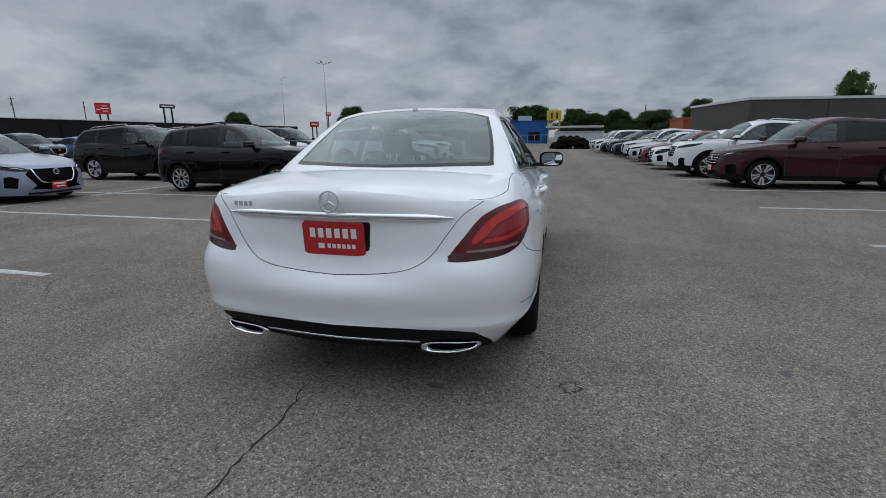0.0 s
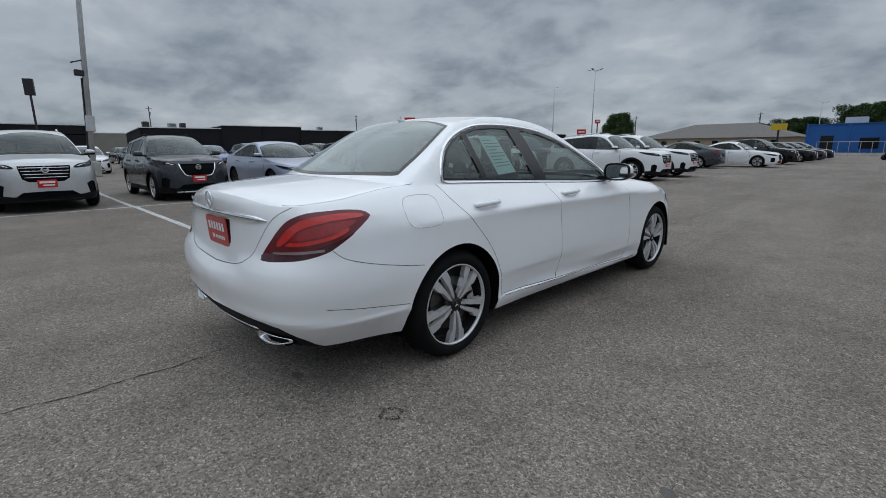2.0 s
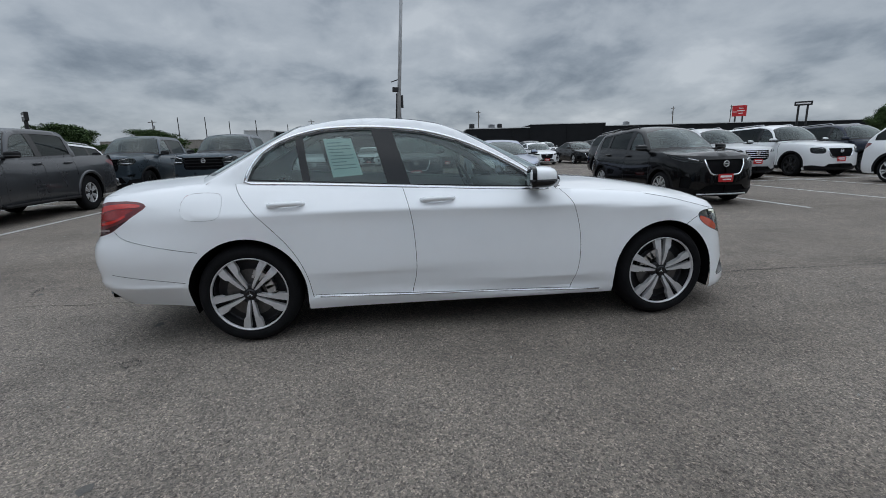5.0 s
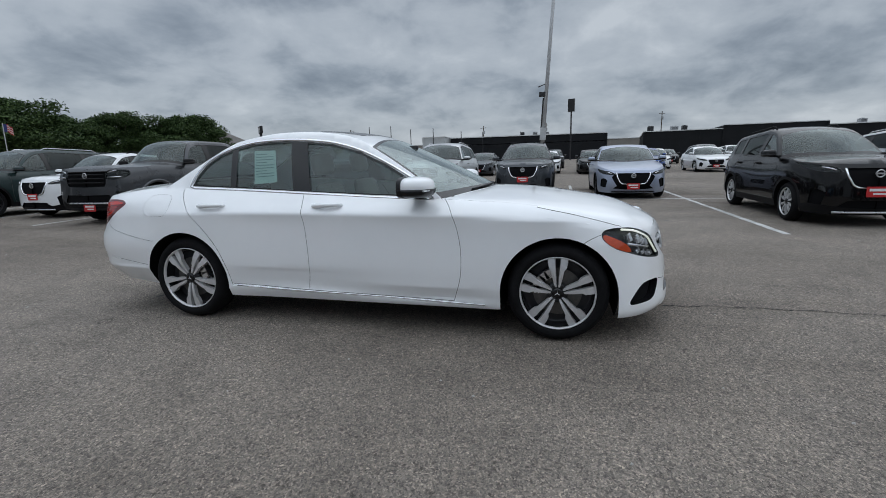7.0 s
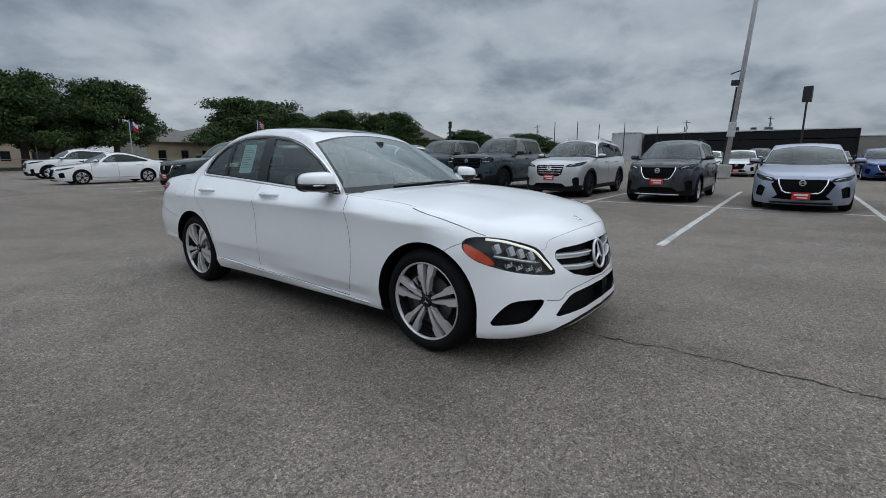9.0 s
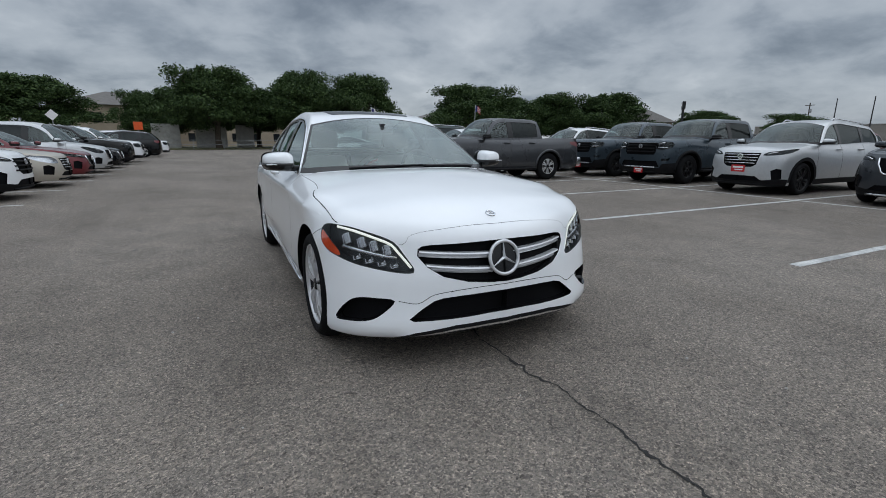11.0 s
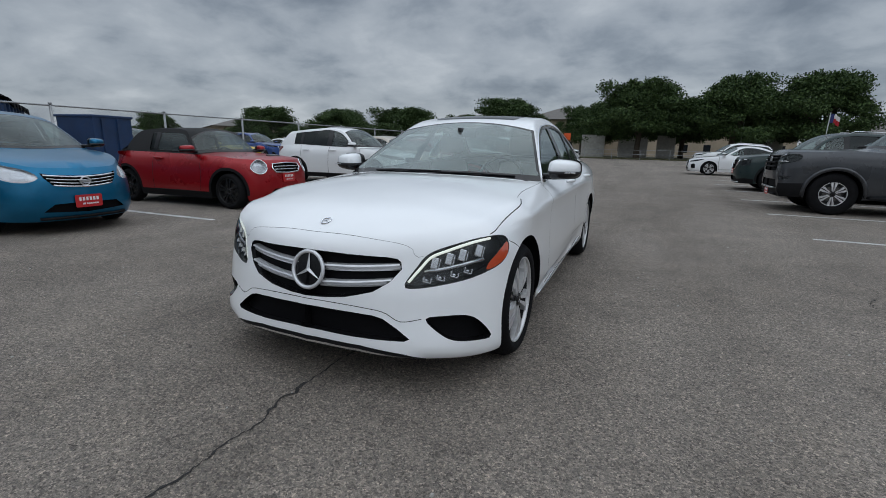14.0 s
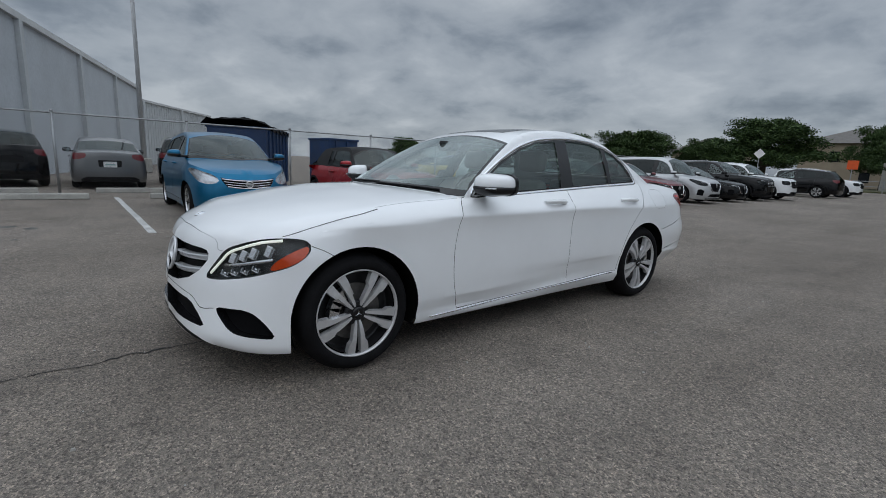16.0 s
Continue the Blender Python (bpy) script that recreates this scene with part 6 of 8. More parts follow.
def pickup_bed(car, k, flare_mat):
    """What a pickup has besides: bumpers, steps under the doors, grille frame, lamp lines, the inside of the bed."""
    sh = car_shells[car.name]
    L, W, H, wb, fo, c, hf, hh, belt, hr, R = k["dims"]
    w = W / 2

    def on(x, z, push=0.0):
        p = sh.lower(np.array([[sh.at(("f", abs(x))), z]]), push)[0]
        return Vector((math.copysign(p[0], x) if x else 0.0, p[1], p[2]))

    def line(name, pts, r, mat):
        bm = bmesh.new()
        add_tube(bm, [on(x * w, hf + z, -0.006) for x, z in pts], r, 6)
        part(name, bm, M[mat], car, smooth=True)
    line("grille_frame", [(x, -0.05) for x in np.linspace(-.55, .55, 9)], 0.018, "gloss_black")
    line("skid_bar", [(x, -0.705) for x in np.linspace(-.56, .56, 9)], 0.018, "satin")
    for sg in (1, -1):
        line("lamp_line", [(sg * x, -0.165) for x in (.60, .70, .80, .88)], 0.012, "lamp_blade")
        fa, ra = k["axles"]
        for ya in (fa, ra):
            q = sh.side([(ya + (R + 0.085) * math.cos(a), R + (R + 0.085) * math.sin(a)) for a in np.linspace(-0.1, PI + 0.1, 19)])
            bm = bmesh.new()
            add_tube(bm, [Vector((sg * v[0], v[1], v[2])) for v in sh.lower(q, 0.006)], 0.036, 8)
            part("arch_flare", bm, flare_mat, car, smooth=True)
        part("side_step", box_bm((sg * (w - 0.02), (fa + ra) / 2, c + 0.06), (0.16, wb - 2.6 * R, 0.06), bevel=0.02), M["plastic"], car, smooth=True)
    part("rear_bumper", box_bm((0, -L / 2 - 0.06, 0.56), (W * 0.9, 0.16, 0.20), bevel=0.04), M["satin"], car, smooth=True)


PAINT = {n: paint(n + "_paint", c, r, m_, f) for n, c, r, m_, f in (
    ("black", (0.003, 0.003, 0.0035), 0.25, 0.0, 0.0), ("charcoal", (0.048, 0.053, 0.060), 0.28, 0.55, 0.06), ("slate", (0.056, 0.074, 0.090), 0.28, 0.55, 0.06), ("gunmetal", (0.066, 0.069, 0.075), 0.28, 0.55, 0.06),
    ("silver", (0.55, 0.56, 0.57), 0.3, 0.55, 0.06), ("lavender", (0.33, 0.37, 0.47), 0.3, 0.45, 0.05), ("maroon", (0.045, 0.010, 0.014), 0.28, 0.2, 0.04), ("red", (0.32, 0.003, 0.008), 0.28, 0.35, 0.03), ("dark_red", (0.14, 0.012, 0.018), 0.28, 0.2, 0.04),
    ("teal", (0.003, 0.135, 0.270), 0.30, 0.70, 0.06), ("blue", (0.015, 0.06, 0.24), 0.28, 0.3, 0.05), ("navy", (0.012, 0.018, 0.035), 0.28, 0.3, 0.04), ("grey", (0.13, 0.135, 0.14), 0.3, 0.5, 0.05), ("gold", (0.46, 0.42, 0.36), 0.32, 0.4, 0.05), ("yellow", (0.62, 0.42, 0.02), 0.3, 0.0, 0.02), ("pearl", (0.78, 0.79, 0.80), 0.3, 0.0, 0.0), ("green", (0.02, 0.035, 0.035), 0.28, 0.2, 0.03))}

ROUND_HEAD = lambda w, yF, hf: [(("f", .71 * w + .145 * w * math.cos(t)), hf - .105 + .115 * math.sin(t)) for t in np.linspace(0, 2 * PI, 14, endpoint=False)]
BIG_HEAD = lambda w, yF, hf: [(("f", .55 * w), hf - .10), (("f", .66 * w), hf - .02), (("f", .84 * w), hf + .03), (yF - .62, hf + .085), (yF - .66, hf + .04), (yF - .46, hf - .06), (("f", .84 * w), hf - .135), (("f", .68 * w), hf - .155)]
SQUARE_HEAD = lambda w, yF, hf: [(("f", .56 * w), hf - .20), (("f", .58 * w), hf - .03), (("f", .85 * w), hf - .02), (yF - .34, hf - .03), (yF - .32, hf - .14), (("f", .84 * w), hf - .21)]
SLIM_HEAD = lambda w, yF, hf: [(("f", .50 * w), hf - .10), (("f", .62 * w), hf - .03), (("f", .84 * w), hf + .0), (yF - .70, hf + .045), (yF - .62, hf + .0), (yF - .40, hf - .06), (("f", .72 * w), hf - .10)]

MODEL = {
    "small_suv": template("suv", 4.30, 1.76, 1.60, 2.62, 0.85, 0.19, 0.94, 1.09, 1.04, 1.08, 0.325, round_nose=0.8, head=SLIM_HEAD, rake=0.40, drop=0.03, dlo=(-1.62, 9), arch_lip=0.05, rails=(-1.35, -0.15), rail_mat="plastic", wheel_style=(10, False, "alloy"), chin="satin"),
    "suv": template("suv", 4.66, 1.84, 1.69, 2.705, 0.93, 0.21, 0.98, 1.14, 1.09, 1.13, 0.36, round_nose=0.75, head=SLIM_HEAD, rake=0.50, drop=0.03, arch_lip=0.075, rails=(-1.55, -0.12), wheel_style=(5, True, "alloy")),
    "big_suv": template("suv", 5.0, 1.97, 1.77, 2.90, 0.95, 0.22, 0.98, 1.18, 1.14, 1.18, 0.38, head=SQUARE_HEAD, drop_parts=("fog_intake",), arch_lip=0.06, rails=(-1.75, -0.12), wheel_style=(6, True, "alloy_dark"), round_nose=0.8),
    "crossover": template("suv", 4.46, 1.855, 1.645, 2.66, 0.89, 0.19, 0.86, 1.07, 1.06, 1.10, 0.345, head=SLIM_HEAD, rake=0.46, drop=0.03, dlo=(-1.45, 9), arch_lip=0.05, wheel_style=(5, True, "alloy")),
    "sedan": template("sedan", 4.66, 1.82, 1.45, 2.71, 0.95, 0.16, 0.74, 0.95, 0.96, 1.02, 0.325, head=SLIM_HEAD, wheel_style=(5, True, "alloy")),
    "big_sedan": template("sedan", 5.05, 1.88, 1.47, 2.88, 1.02, 0.17, 0.76, 0.96, 0.97, 1.02, 0.335, wheel_style=(7, False, "alloy")),
    "hatch": template("hatch", 4.14, 1.695, 1.535, 2.60, 0.83, 0.17, 0.80, 1.03, 1.02, 1.06, 0.31, head=BIG_HEAD, wheel_style=(5, False, "satin"), grille=[(0.0, -0.07), (0.40, -0.05), (0.44, -0.07), (0.36, -0.20), (0.0, -0.23)]),
    "van": template("van", 5.10, 1.95, 1.74, 3.0, 0.95, 0.17, 0.84, 1.08, 1.05, 1.08, 0.335, head=BIG_HEAD, wheel_style=(7, False, "alloy"), rail_h=0.10),
    "pickup": template("pickup", 5.34, 1.87, 1.83, 3.20, 0.93, 0.30, 1.17, 1.28, 1.20, 1.19, 0.405, head=SQUARE_HEAD, arch_lip=0.08, wheel_style=(6, True, "alloy"), round_nose=0.30, round_tail=0.45, plate_z=0.80, dark_mirror=True, drop_parts=("fog_intake",), rail_h=0.10, belt_gap=0.06, rim_r=0.225, grille=[(0.0, -0.055), (0.55, -0.055), (0.575, -0.09), (0.55, -0.30), (0.50, -0.36), (0.0, -0.37)]),
    "cabrio": template("cabrio", 3.66, 1.69, 1.41, 2.47, 0.66, 0.15, 0.85, 0.96, 0.94, 0.94, 0.315, round_nose=0.7, head=ROUND_HEAD, arch_lip=0.05, wheel_style=(5, True, "black_alloy"), grille=[(0.0, -0.05), (0.38, -0.07), (0.42, -0.12), (0.35, -0.19), (0.0, -0.21)]),
}
built = {}


def park(model, colour, x, y, heading, label, name, group="", style="v_bars", plate=True, category="car", **changes):
    """Parks a car with its middle at (x, y); heading: degrees that its nose is turned from +y."""
    m = pose(x, y, 0, 0, 0, heading)
    key = (model, colour, style, plate, tuple(sorted(changes.items())))
    if key in built:
        car = copy_thing(built[key], m)
        car.name = name
        return tagged(car, label, category, group)
    k = dict(MODEL[model])
    k.update(changes)
    hf_, w_ = k["dims"][6], k["dims"][1] / 2
    if "grille" in changes:
        k["regions"] = [(a, [(("f", x_ * w_), hf_ + z_) for x_, z_ in changes["grille"]] if a == "grille" else p_, q_) for a, p_, q_ in k["regions"]]
    if k.get("drop_parts"):
        k["regions"] = [r_ for r_ in k["regions"] if r_[0] not in k["drop_parts"]]
    if k.get("rear_valance"):
        c_ = k["dims"][5]
        k["regions"] = k["regions"] + [("diffuser", [(("r", 0), c_ + .19), (("r", .60 * w_), c_ + .19), (("r", .74 * w_), c_ + .12), (("r", .80 * w_), 0), (("r", 0), 0)], False)]
    k["side_glass"] = auto_glass(Shell(k), k)
    car = build_car(name, k, PAINT[colour], m, label, category, group)
    front_trim(car, k, style, plate)
    if model == "pickup":
        pickup_bed(car, k, PAINT[colour] if k.get("painted_flares") else M["plastic"])
    built[key] = car
    return car


E_, W_ = -90, 90     # noses to +x, noses to -x
NEAR, FAR, RIGHT = "cars in the stalls along the aisle", "cars in the stalls behind", "cars in the stalls by the fence"
# stalls along the aisle, noses to the aisle
park("small_suv", "black", -6.50, 6.10, E_, "black compact crossover with chrome grille strips and red dealer plate", "crossover", NEAR, "v", tint_front="glass")
park("suv", "pearl", -6.0, 14.2, E_, "white crossover with black roof rails and striped grille", "crossover", NEAR, "bars")
park("suv", "pearl", -6.0, 17.0, E_, "white crossover with a silver striped grille", "crossover", NEAR, "bars")
park("sedan", "charcoal", -7.3, 25.7, W_, "dark grey sedan parked tail to the aisle", "sedan", NEAR, "v")
park("sedan", "pearl", -5.2, 28.6, E_, "white sedan with dark windows", "sedan", NEAR, "v")
park("crossover", "black", -5.2, 34.0, E_, "black crossover with tinted windows", "crossover", NEAR, "v")
park("sedan", "black", -5.0, 39.5, E_, "glossy black sedan in the row", "sedan", NEAR, "v", far=True)
park("sedan", "charcoal", -4.9, 43.0, E_, "dark grey sedan in the row", "sedan", NEAR, "v", far=True)
park("sedan", "navy", -4.8, 46.5, E_, "dark blue sedan in the row", "sedan", NEAR, "v", far=True)
park("pickup", "gunmetal", -6.50, -8.15, E_, "gunmetal crew-cab pickup truck with silver wheels", "pickup_truck", NEAR, "dark", category="truck", painted_flares=True)
park("small_suv", "pearl", -6.85, -10.95, E_, "white compact crossover with a black grille", "crossover", NEAR, "v")
park("big_suv", "green", -6.4, -13.55, E_, "very dark green sport utility vehicle with silver chin trim", "suv", NEAR, "v", chin="satin")
park("sedan", "pearl", -5.5, -23.4, E_, "white sedan with silver wheels", "sedan", NEAR, "v", plate=False)
park("suv", "pearl", -6.3, -31.6, E_, "white crossover under the trees", "crossover", NEAR, "bars", far=True)
# second line of stalls
park("suv", "silver", -11.8, -2.35, E_, "silver crossover with a broad striped grille", "crossover", FAR, "bars", wheel_style=(5, True, "black_alloy"))
park("small_suv", "charcoal", -11.7, 0.50, E_, "grey compact crossover with chrome grille strips", "crossover", FAR, "v")
park("sedan", "lavender", -11.47, 3.40, E_, "pale lavender blue sedan with a wide black grille", "sedan", FAR, "v", grille=((0.0, -0.06), (0.50, -0.06), (0.60, -0.16), (0.42, -0.42), (0.0, -0.44)), wheel_style=(5, True, "black_alloy"))
park("suv", "black", -11.9, 8.50, E_, "black crossover with chrome window line", "crossover", FAR, "v")
park("suv", "silver", -11.9, 11.3, E_, "silver white crossover with a striped grille", "crossover", FAR, "bars", wheel_style=(5, True, "black_alloy"))
park("big_suv", "pearl", -12.2, 14.4, E_, "white large sport utility vehicle with roof rails", "suv", FAR, "v")
park("big_suv", "navy", -12.2, 17.3, E_, "dark blue large sport utility vehicle", "suv", FAR, "v")
park("pickup", "slate", -12.3, -5.3, E_, "slate blue crew-cab pickup truck with black grille", "pickup_truck", FAR, "dark", category="truck", wheel_style=(6, True, "black_alloy"))
park("pickup", "slate", -12.6, -8.15, E_, "slate blue pickup truck with black wheels", "pickup_truck", FAR, "dark", category="truck", wheel_style=(6, True, "black_alloy"))
park("suv", "pearl", -12.2, -11.0, E_, "white crossover with a paper sheet in its window", "crossover", FAR, "bars")
# third line, farther off
for model, colour, x, y, lab, nm in (("sedan", "charcoal", -27.2, -3.4, "dark grey sedan in the far stalls", "sedan"), ("suv", "dark_red", -27.4, -8.2, "dark red crossover in the far stalls", "crossover"), ("sedan", "pearl", -29.0, 0.7, "white sedan in the far stalls", "sedan"),
                                     ("sedan", "black", -27.2, 3.5, "black sedan in the far stalls", "sedan"), ("sedan", "blue", -27.4, 6.6, "bright blue sedan in the far stalls", "sedan"), ("sedan", "pearl", -27.5, 10.0, "white sedan with red plate in the far stalls", "sedan"),
                                     ("sedan", "black", -27.5, 13.0, "black sedan in the far stalls", "sedan"), ("crossover", "charcoal", -27.6, 16.0, "grey crossover in the far stalls", "crossover"), ("sedan", "blue", -27.5, 19.2, "blue sedan in the far stalls", "sedan"),
                                     ("suv", "pearl", -27.5, 22.4, "white crossover in the far stalls", "crossover"), ("sedan", "navy", -27.5, 25.6, "dark blue sedan in the far stalls", "sedan"), ("sedan", "black", -27.5, 29.0, "black sedan in the far stalls", "sedan"),
                                     ("sedan", "charcoal", -40.0, -6.0, "dark sedan in the last stalls", "sedan"), ("crossover", "black", -40.0, 1.0, "black crossover in the last stalls", "crossover"), ("sedan", "pearl", -40.0, 14.0, "white sedan in the last stalls", "sedan"),
                                     ("sedan", "black", -40.0, 20.0, "black sedan in the last stalls", "sedan"), ("sedan", "charcoal", -40.0, 27.0, "grey sedan in the last stalls", "sedan"), ("sedan", "navy", -40.0, 34.0, "dark blue sedan in the last stalls", "sedan")):
    park(model, colour, x, y, E_, lab, nm, "cars in the far stalls", "v", far=True)
for i, (model, colour, x, y) in enumerate((("crossover", "black", -27.3, -13.5), ("sedan", "pearl", -33.5, 8.2), ("crossover", "charcoal", -33.5, 11.6), ("sedan", "navy", -33.5, 4.2), ("sedan", "pearl", -33.5, -1.5), ("crossover", "black", -33.5, 17.5), ("sedan", "charcoal", -48, 6.0), ("sedan", "black", -48, 12.0), ("crossover", "pearl", -48, 18.0), ("sedan", "blue", -48, 24.0))):
    park(model, colour, x, y, E_, {"pearl": "white", "charcoal": "dark grey", "navy": "dark blue"}.get(colour, colour) + " " + model + " in the far stalls of the lot", model, "cars in the far stalls", "v", far=True)
# stalls by the fence, noses to the aisle
park("hatch", "teal", 7.10, 0.45, W_, "metallic teal blue hatchback with red dealer plate", "hatchback", RIGHT, "wide", plate_detail=True, dark_lamps=False, drop_parts=("fog_intake",), grille=((0.0, -0.09), (0.40, -0.07), (0.53, -0.045), (0.50, -0.10), (0.40, -0.20), (0.0, -0.235)))
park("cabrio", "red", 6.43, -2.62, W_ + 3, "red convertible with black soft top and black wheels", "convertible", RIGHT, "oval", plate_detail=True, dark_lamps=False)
park("crossover", "pearl", 6.95, -8.0, W_, "white crossover with dark windows and silver wheels", "crossover", RIGHT, "dark", plate=False)
park("big_sedan", "gold", 7.2, -10.9, W_, "pale gold sedan with a chrome grille", "sedan", RIGHT, "bars", plate=False, dark_lamps=False)
park("sedan", "dark_red", 7.0, -13.7, W_, "dark red sedan with clear headlamps", "sedan", RIGHT, "v", plate=False)
park("van", "silver", 7.2, -16.6, W_, "silver minivan with sliding doors", "minivan", RIGHT, "v", plate=False)
park("sedan", "black", 7.0, -19.4, W_, "black sedan beside a silver minivan", "sedan", RIGHT, "v", plate=False)
park("big_suv", "black", 7.1, -22.3, W_, "black sport utility vehicle with a slotted grille", "suv", RIGHT, "bars", plate=False)
park("big_suv", "pearl", 7.0, -25.2, W_, "white sport utility vehicle with amber turn lamps", "suv", RIGHT, "dark", plate=False, far=True)
park("suv", "black", 6.6, -33.0, E_, "black sport utility vehicle parked tail to the aisle", "suv", RIGHT, "v", plate=False, far=True)
park("big_suv", "pearl", 6.6, -37.0, W_, "white truck-like utility vehicle at the row's end", "suv", RIGHT, "dark", plate=False, far=True)
park("crossover", "maroon", 7.04, 9.05, W_, "deep maroon crossover with silver wheels", "crossover", RIGHT, "bars")
park("suv", "pearl", 6.85, 12.2, W_, "white crossover with chrome grille bars", "crossover", RIGHT, "bars", plate=False)
park("big_sedan", "pearl", 7.0, 15.4, W_, "white sedan with low nose", "sedan", RIGHT, "bars", plate=False)
park("sedan", "dark_red", 6.9, 18.3, W_, "dark red sedan by the fence", "sedan", RIGHT, "v", plate=False)
park("sedan", "silver", 6.8, 21.2, W_, "silver sedan parked by the fence", "sedan", RIGHT, "v", plate=False, far=True)
park("crossover", "silver", 6.8, 24.1, W_, "silver crossover parked by the fence", "crossover", RIGHT, "v", plate=False, far=True)
park("sedan", "navy", 6.7, 27.0, W_, "dark blue sedan in the row", "sedan", RIGHT, "v", plate=False, far=True)
park("crossover", "charcoal", 6.6, 30.0, W_, "dark grey crossover in the row", "crossover", RIGHT, "v", plate=False, far=True)
park("sedan", "black", 6.5, 33.0, W_, "black sedan beside a silver minivan", "sedan", RIGHT, "v", plate=False, far=True)
park("van", "pearl", 6.5, 36.2, W_, "white van parked in the row", "van", RIGHT, "v", plate=False, far=True)
park("van", "silver", 6.4, 39.6, W_, "silver van at the end of the row", "van", RIGHT, "v", plate=False, far=True)
# behind the fence
BACK = "cars behind the fence"
grey_car = park("sedan", "grey", 15.2, 2.0, E_, "silver grey sedan with red tail lamps behind the fence", "sedan", BACK, "v", plate=False, rear_valance=True)
bars(dealer_plate(grey_car, (0, -2.345, 0.69), 0, -1, 0.31, 0.155, False, "plate_grey"), (0, -2.347, 0.69), (1, 0, 0), (0, 0, 1), (0, -1, 0), [(0, 0, 0.22, 0.05)], M["print"])
park("hatch", "black", 15.6, 4.5, E_ + 12, "black hatchback with red tail lamps behind the fence", "hatchback", BACK, "v", plate=False, rear_valance=True)
park("crossover", "black", 17.0, -0.6, E_ - 10, "black crossover behind the fence", "crossover", BACK, "v", plate=False)
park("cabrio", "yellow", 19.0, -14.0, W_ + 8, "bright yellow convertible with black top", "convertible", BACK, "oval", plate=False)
park("crossover", "charcoal", 19.5, -9.5, W_ + 4, "dark grey crossover behind the fence", "crossover", BACK, "v", plate=False)
park("suv", "blue", 21.0, -18.0, W_, "blue crossover behind the fence", "crossover", BACK, "v", plate=False, far=True)
park("sedan", "pearl", 22.0, -22.0, W_, "white sedan behind the fence", "sedan", BACK, "v", plate=False, far=True)


# ---------------------------------------------------------------- ground
def ground_material():
    """Worn pale asphalt: bound stones, patches, stains."""
    m = bpy.data.materials.new("asphalt")
    m.use_nodes = True
    n, l = m.node_tree.nodes, m.node_tree.links
    b = n["Principled BSDF"]
    tc = n.new("ShaderNodeTexCoord")

    def tex(kind, scale, detail=4.0, rough=0.6, **kw):
        t = n.new(kind)
        t.inputs["Scale"].default_value = scale
        if kind == "ShaderNodeTexNoise":
            t.inputs["Detail"].default_value, t.inputs["Roughness"].default_value = detail, rough
        l.new(tc.outputs["Object"], t.inputs["Vector"])
        return t

    def ramp(src, stops):
        r = n.new("ShaderNodeValToRGB")
        el = r.color_ramp.elements
        el[0].position, el[0].color = stops[0][0], (*stops[0][1], 1)
        el[1].position, el[1].color = stops[-1][0], (*stops[-1][1], 1)
        for p, c in stops[1:-1]:
            e = el.new(p)
            e.color = (*c, 1)
        l.new(src, r.inputs["Fac"])
        return r.outputs["Color"]

    def mul(a, b_, f=1.0):
        x = n.new("ShaderNodeMix")
        x.data_type, x.blend_type = "RGBA", "MULTIPLY"
        x.inputs["Factor"].default_value = f
        l.new(a, x.inputs["A"])
        l.new(b_, x.inputs["B"])
        return x.outputs["Result"]
    patch = tex("ShaderNodeTexNoise", 0.22, 6, 0.6)
    mid = tex("ShaderNodeTexNoise", 1.9, 6, 0.65)
    stone = tex("ShaderNodeTexVoronoi", 135)
    grit = tex("ShaderNodeTexNoise", 210, 3, 0.7)
    col = ramp(patch.outputs["Fac"], [(0.30, (0.151, 0.1333, 0.1178)), (0.5, (0.197, 0.1758, 0.1565)), (0.70, (0.231, 0.2085, 0.1885))])
    col = mul(col, ramp(mid.outputs["Fac"], [(0.28, (0.80, 0.80, 0.80)), (0.5, (1, 1, 1)), (0.72, (1.12, 1.11, 1.09))]))
    # wear along the aisle
    mp = n.new("ShaderNodeMapping")
    mp.inputs["Scale"].default_value = (0.75, 0.10, 1.0)
    mp.inputs["Rotation"].default_value = (0, 0, radians(6))
    l.new(tc.outputs["Object"], mp.inputs["Vector"])
    wear = n.new("ShaderNodeTexNoise")
    wear.inputs["Scale"].default_value, wear.inputs["Detail"].default_value, wear.inputs["Roughness"].default_value = 1.0, 7, 0.62
    l.new(mp.outputs["Vector"], wear.inputs["Vector"])
    col = mul(col, ramp(wear.outputs["Fac"], [(0.30, (0.78, 0.77, 0.76)), (0.5, (1, 1, 1)), (0.70, (1.10, 1.10, 1.10))]))
    sep = n.new("ShaderNodeSeparateColor")
    l.new(stone.outputs["Color"], sep.inputs[0])
    col = mul(col, ramp(sep.outputs[0], [(0.0, (0.48, 0.48, 0.48)), (0.40, (0.93, 0.92, 0.91)), (0.8, (1.13, 1.11, 1.08)), (1.0, (1.85, 1.77, 1.68))]))
    pebble = tex("ShaderNodeTexVoronoi", 76)
    sep2 = n.new("ShaderNodeSeparateColor")
    l.new(pebble.outputs["Color"], sep2.inputs[0])
    col = mul(col, ramp(sep2.outputs[0], [(0.0, (0.64, 0.63, 0.62)), (0.16, (0.92, 0.92, 0.91)), (0.5, (1.0, 1.0, 1.0)), (0.86, (1.08, 1.07, 1.05)), (1.0, (1.40, 1.36, 1.31))]))
    col = mul(col, ramp(grit.outputs["Fac"], [(0.26, (0.44, 0.44, 0.44)), (0.5, (1, 1, 1)), (0.74, (1.62, 1.60, 1.57))]))
    l.new(col, b.inputs["Base Color"])
    b.inputs["Roughness"].default_value = 0.88
    b.inputs["Specular IOR Level"].default_value = 0.25
    bp = n.new("ShaderNodeBump")
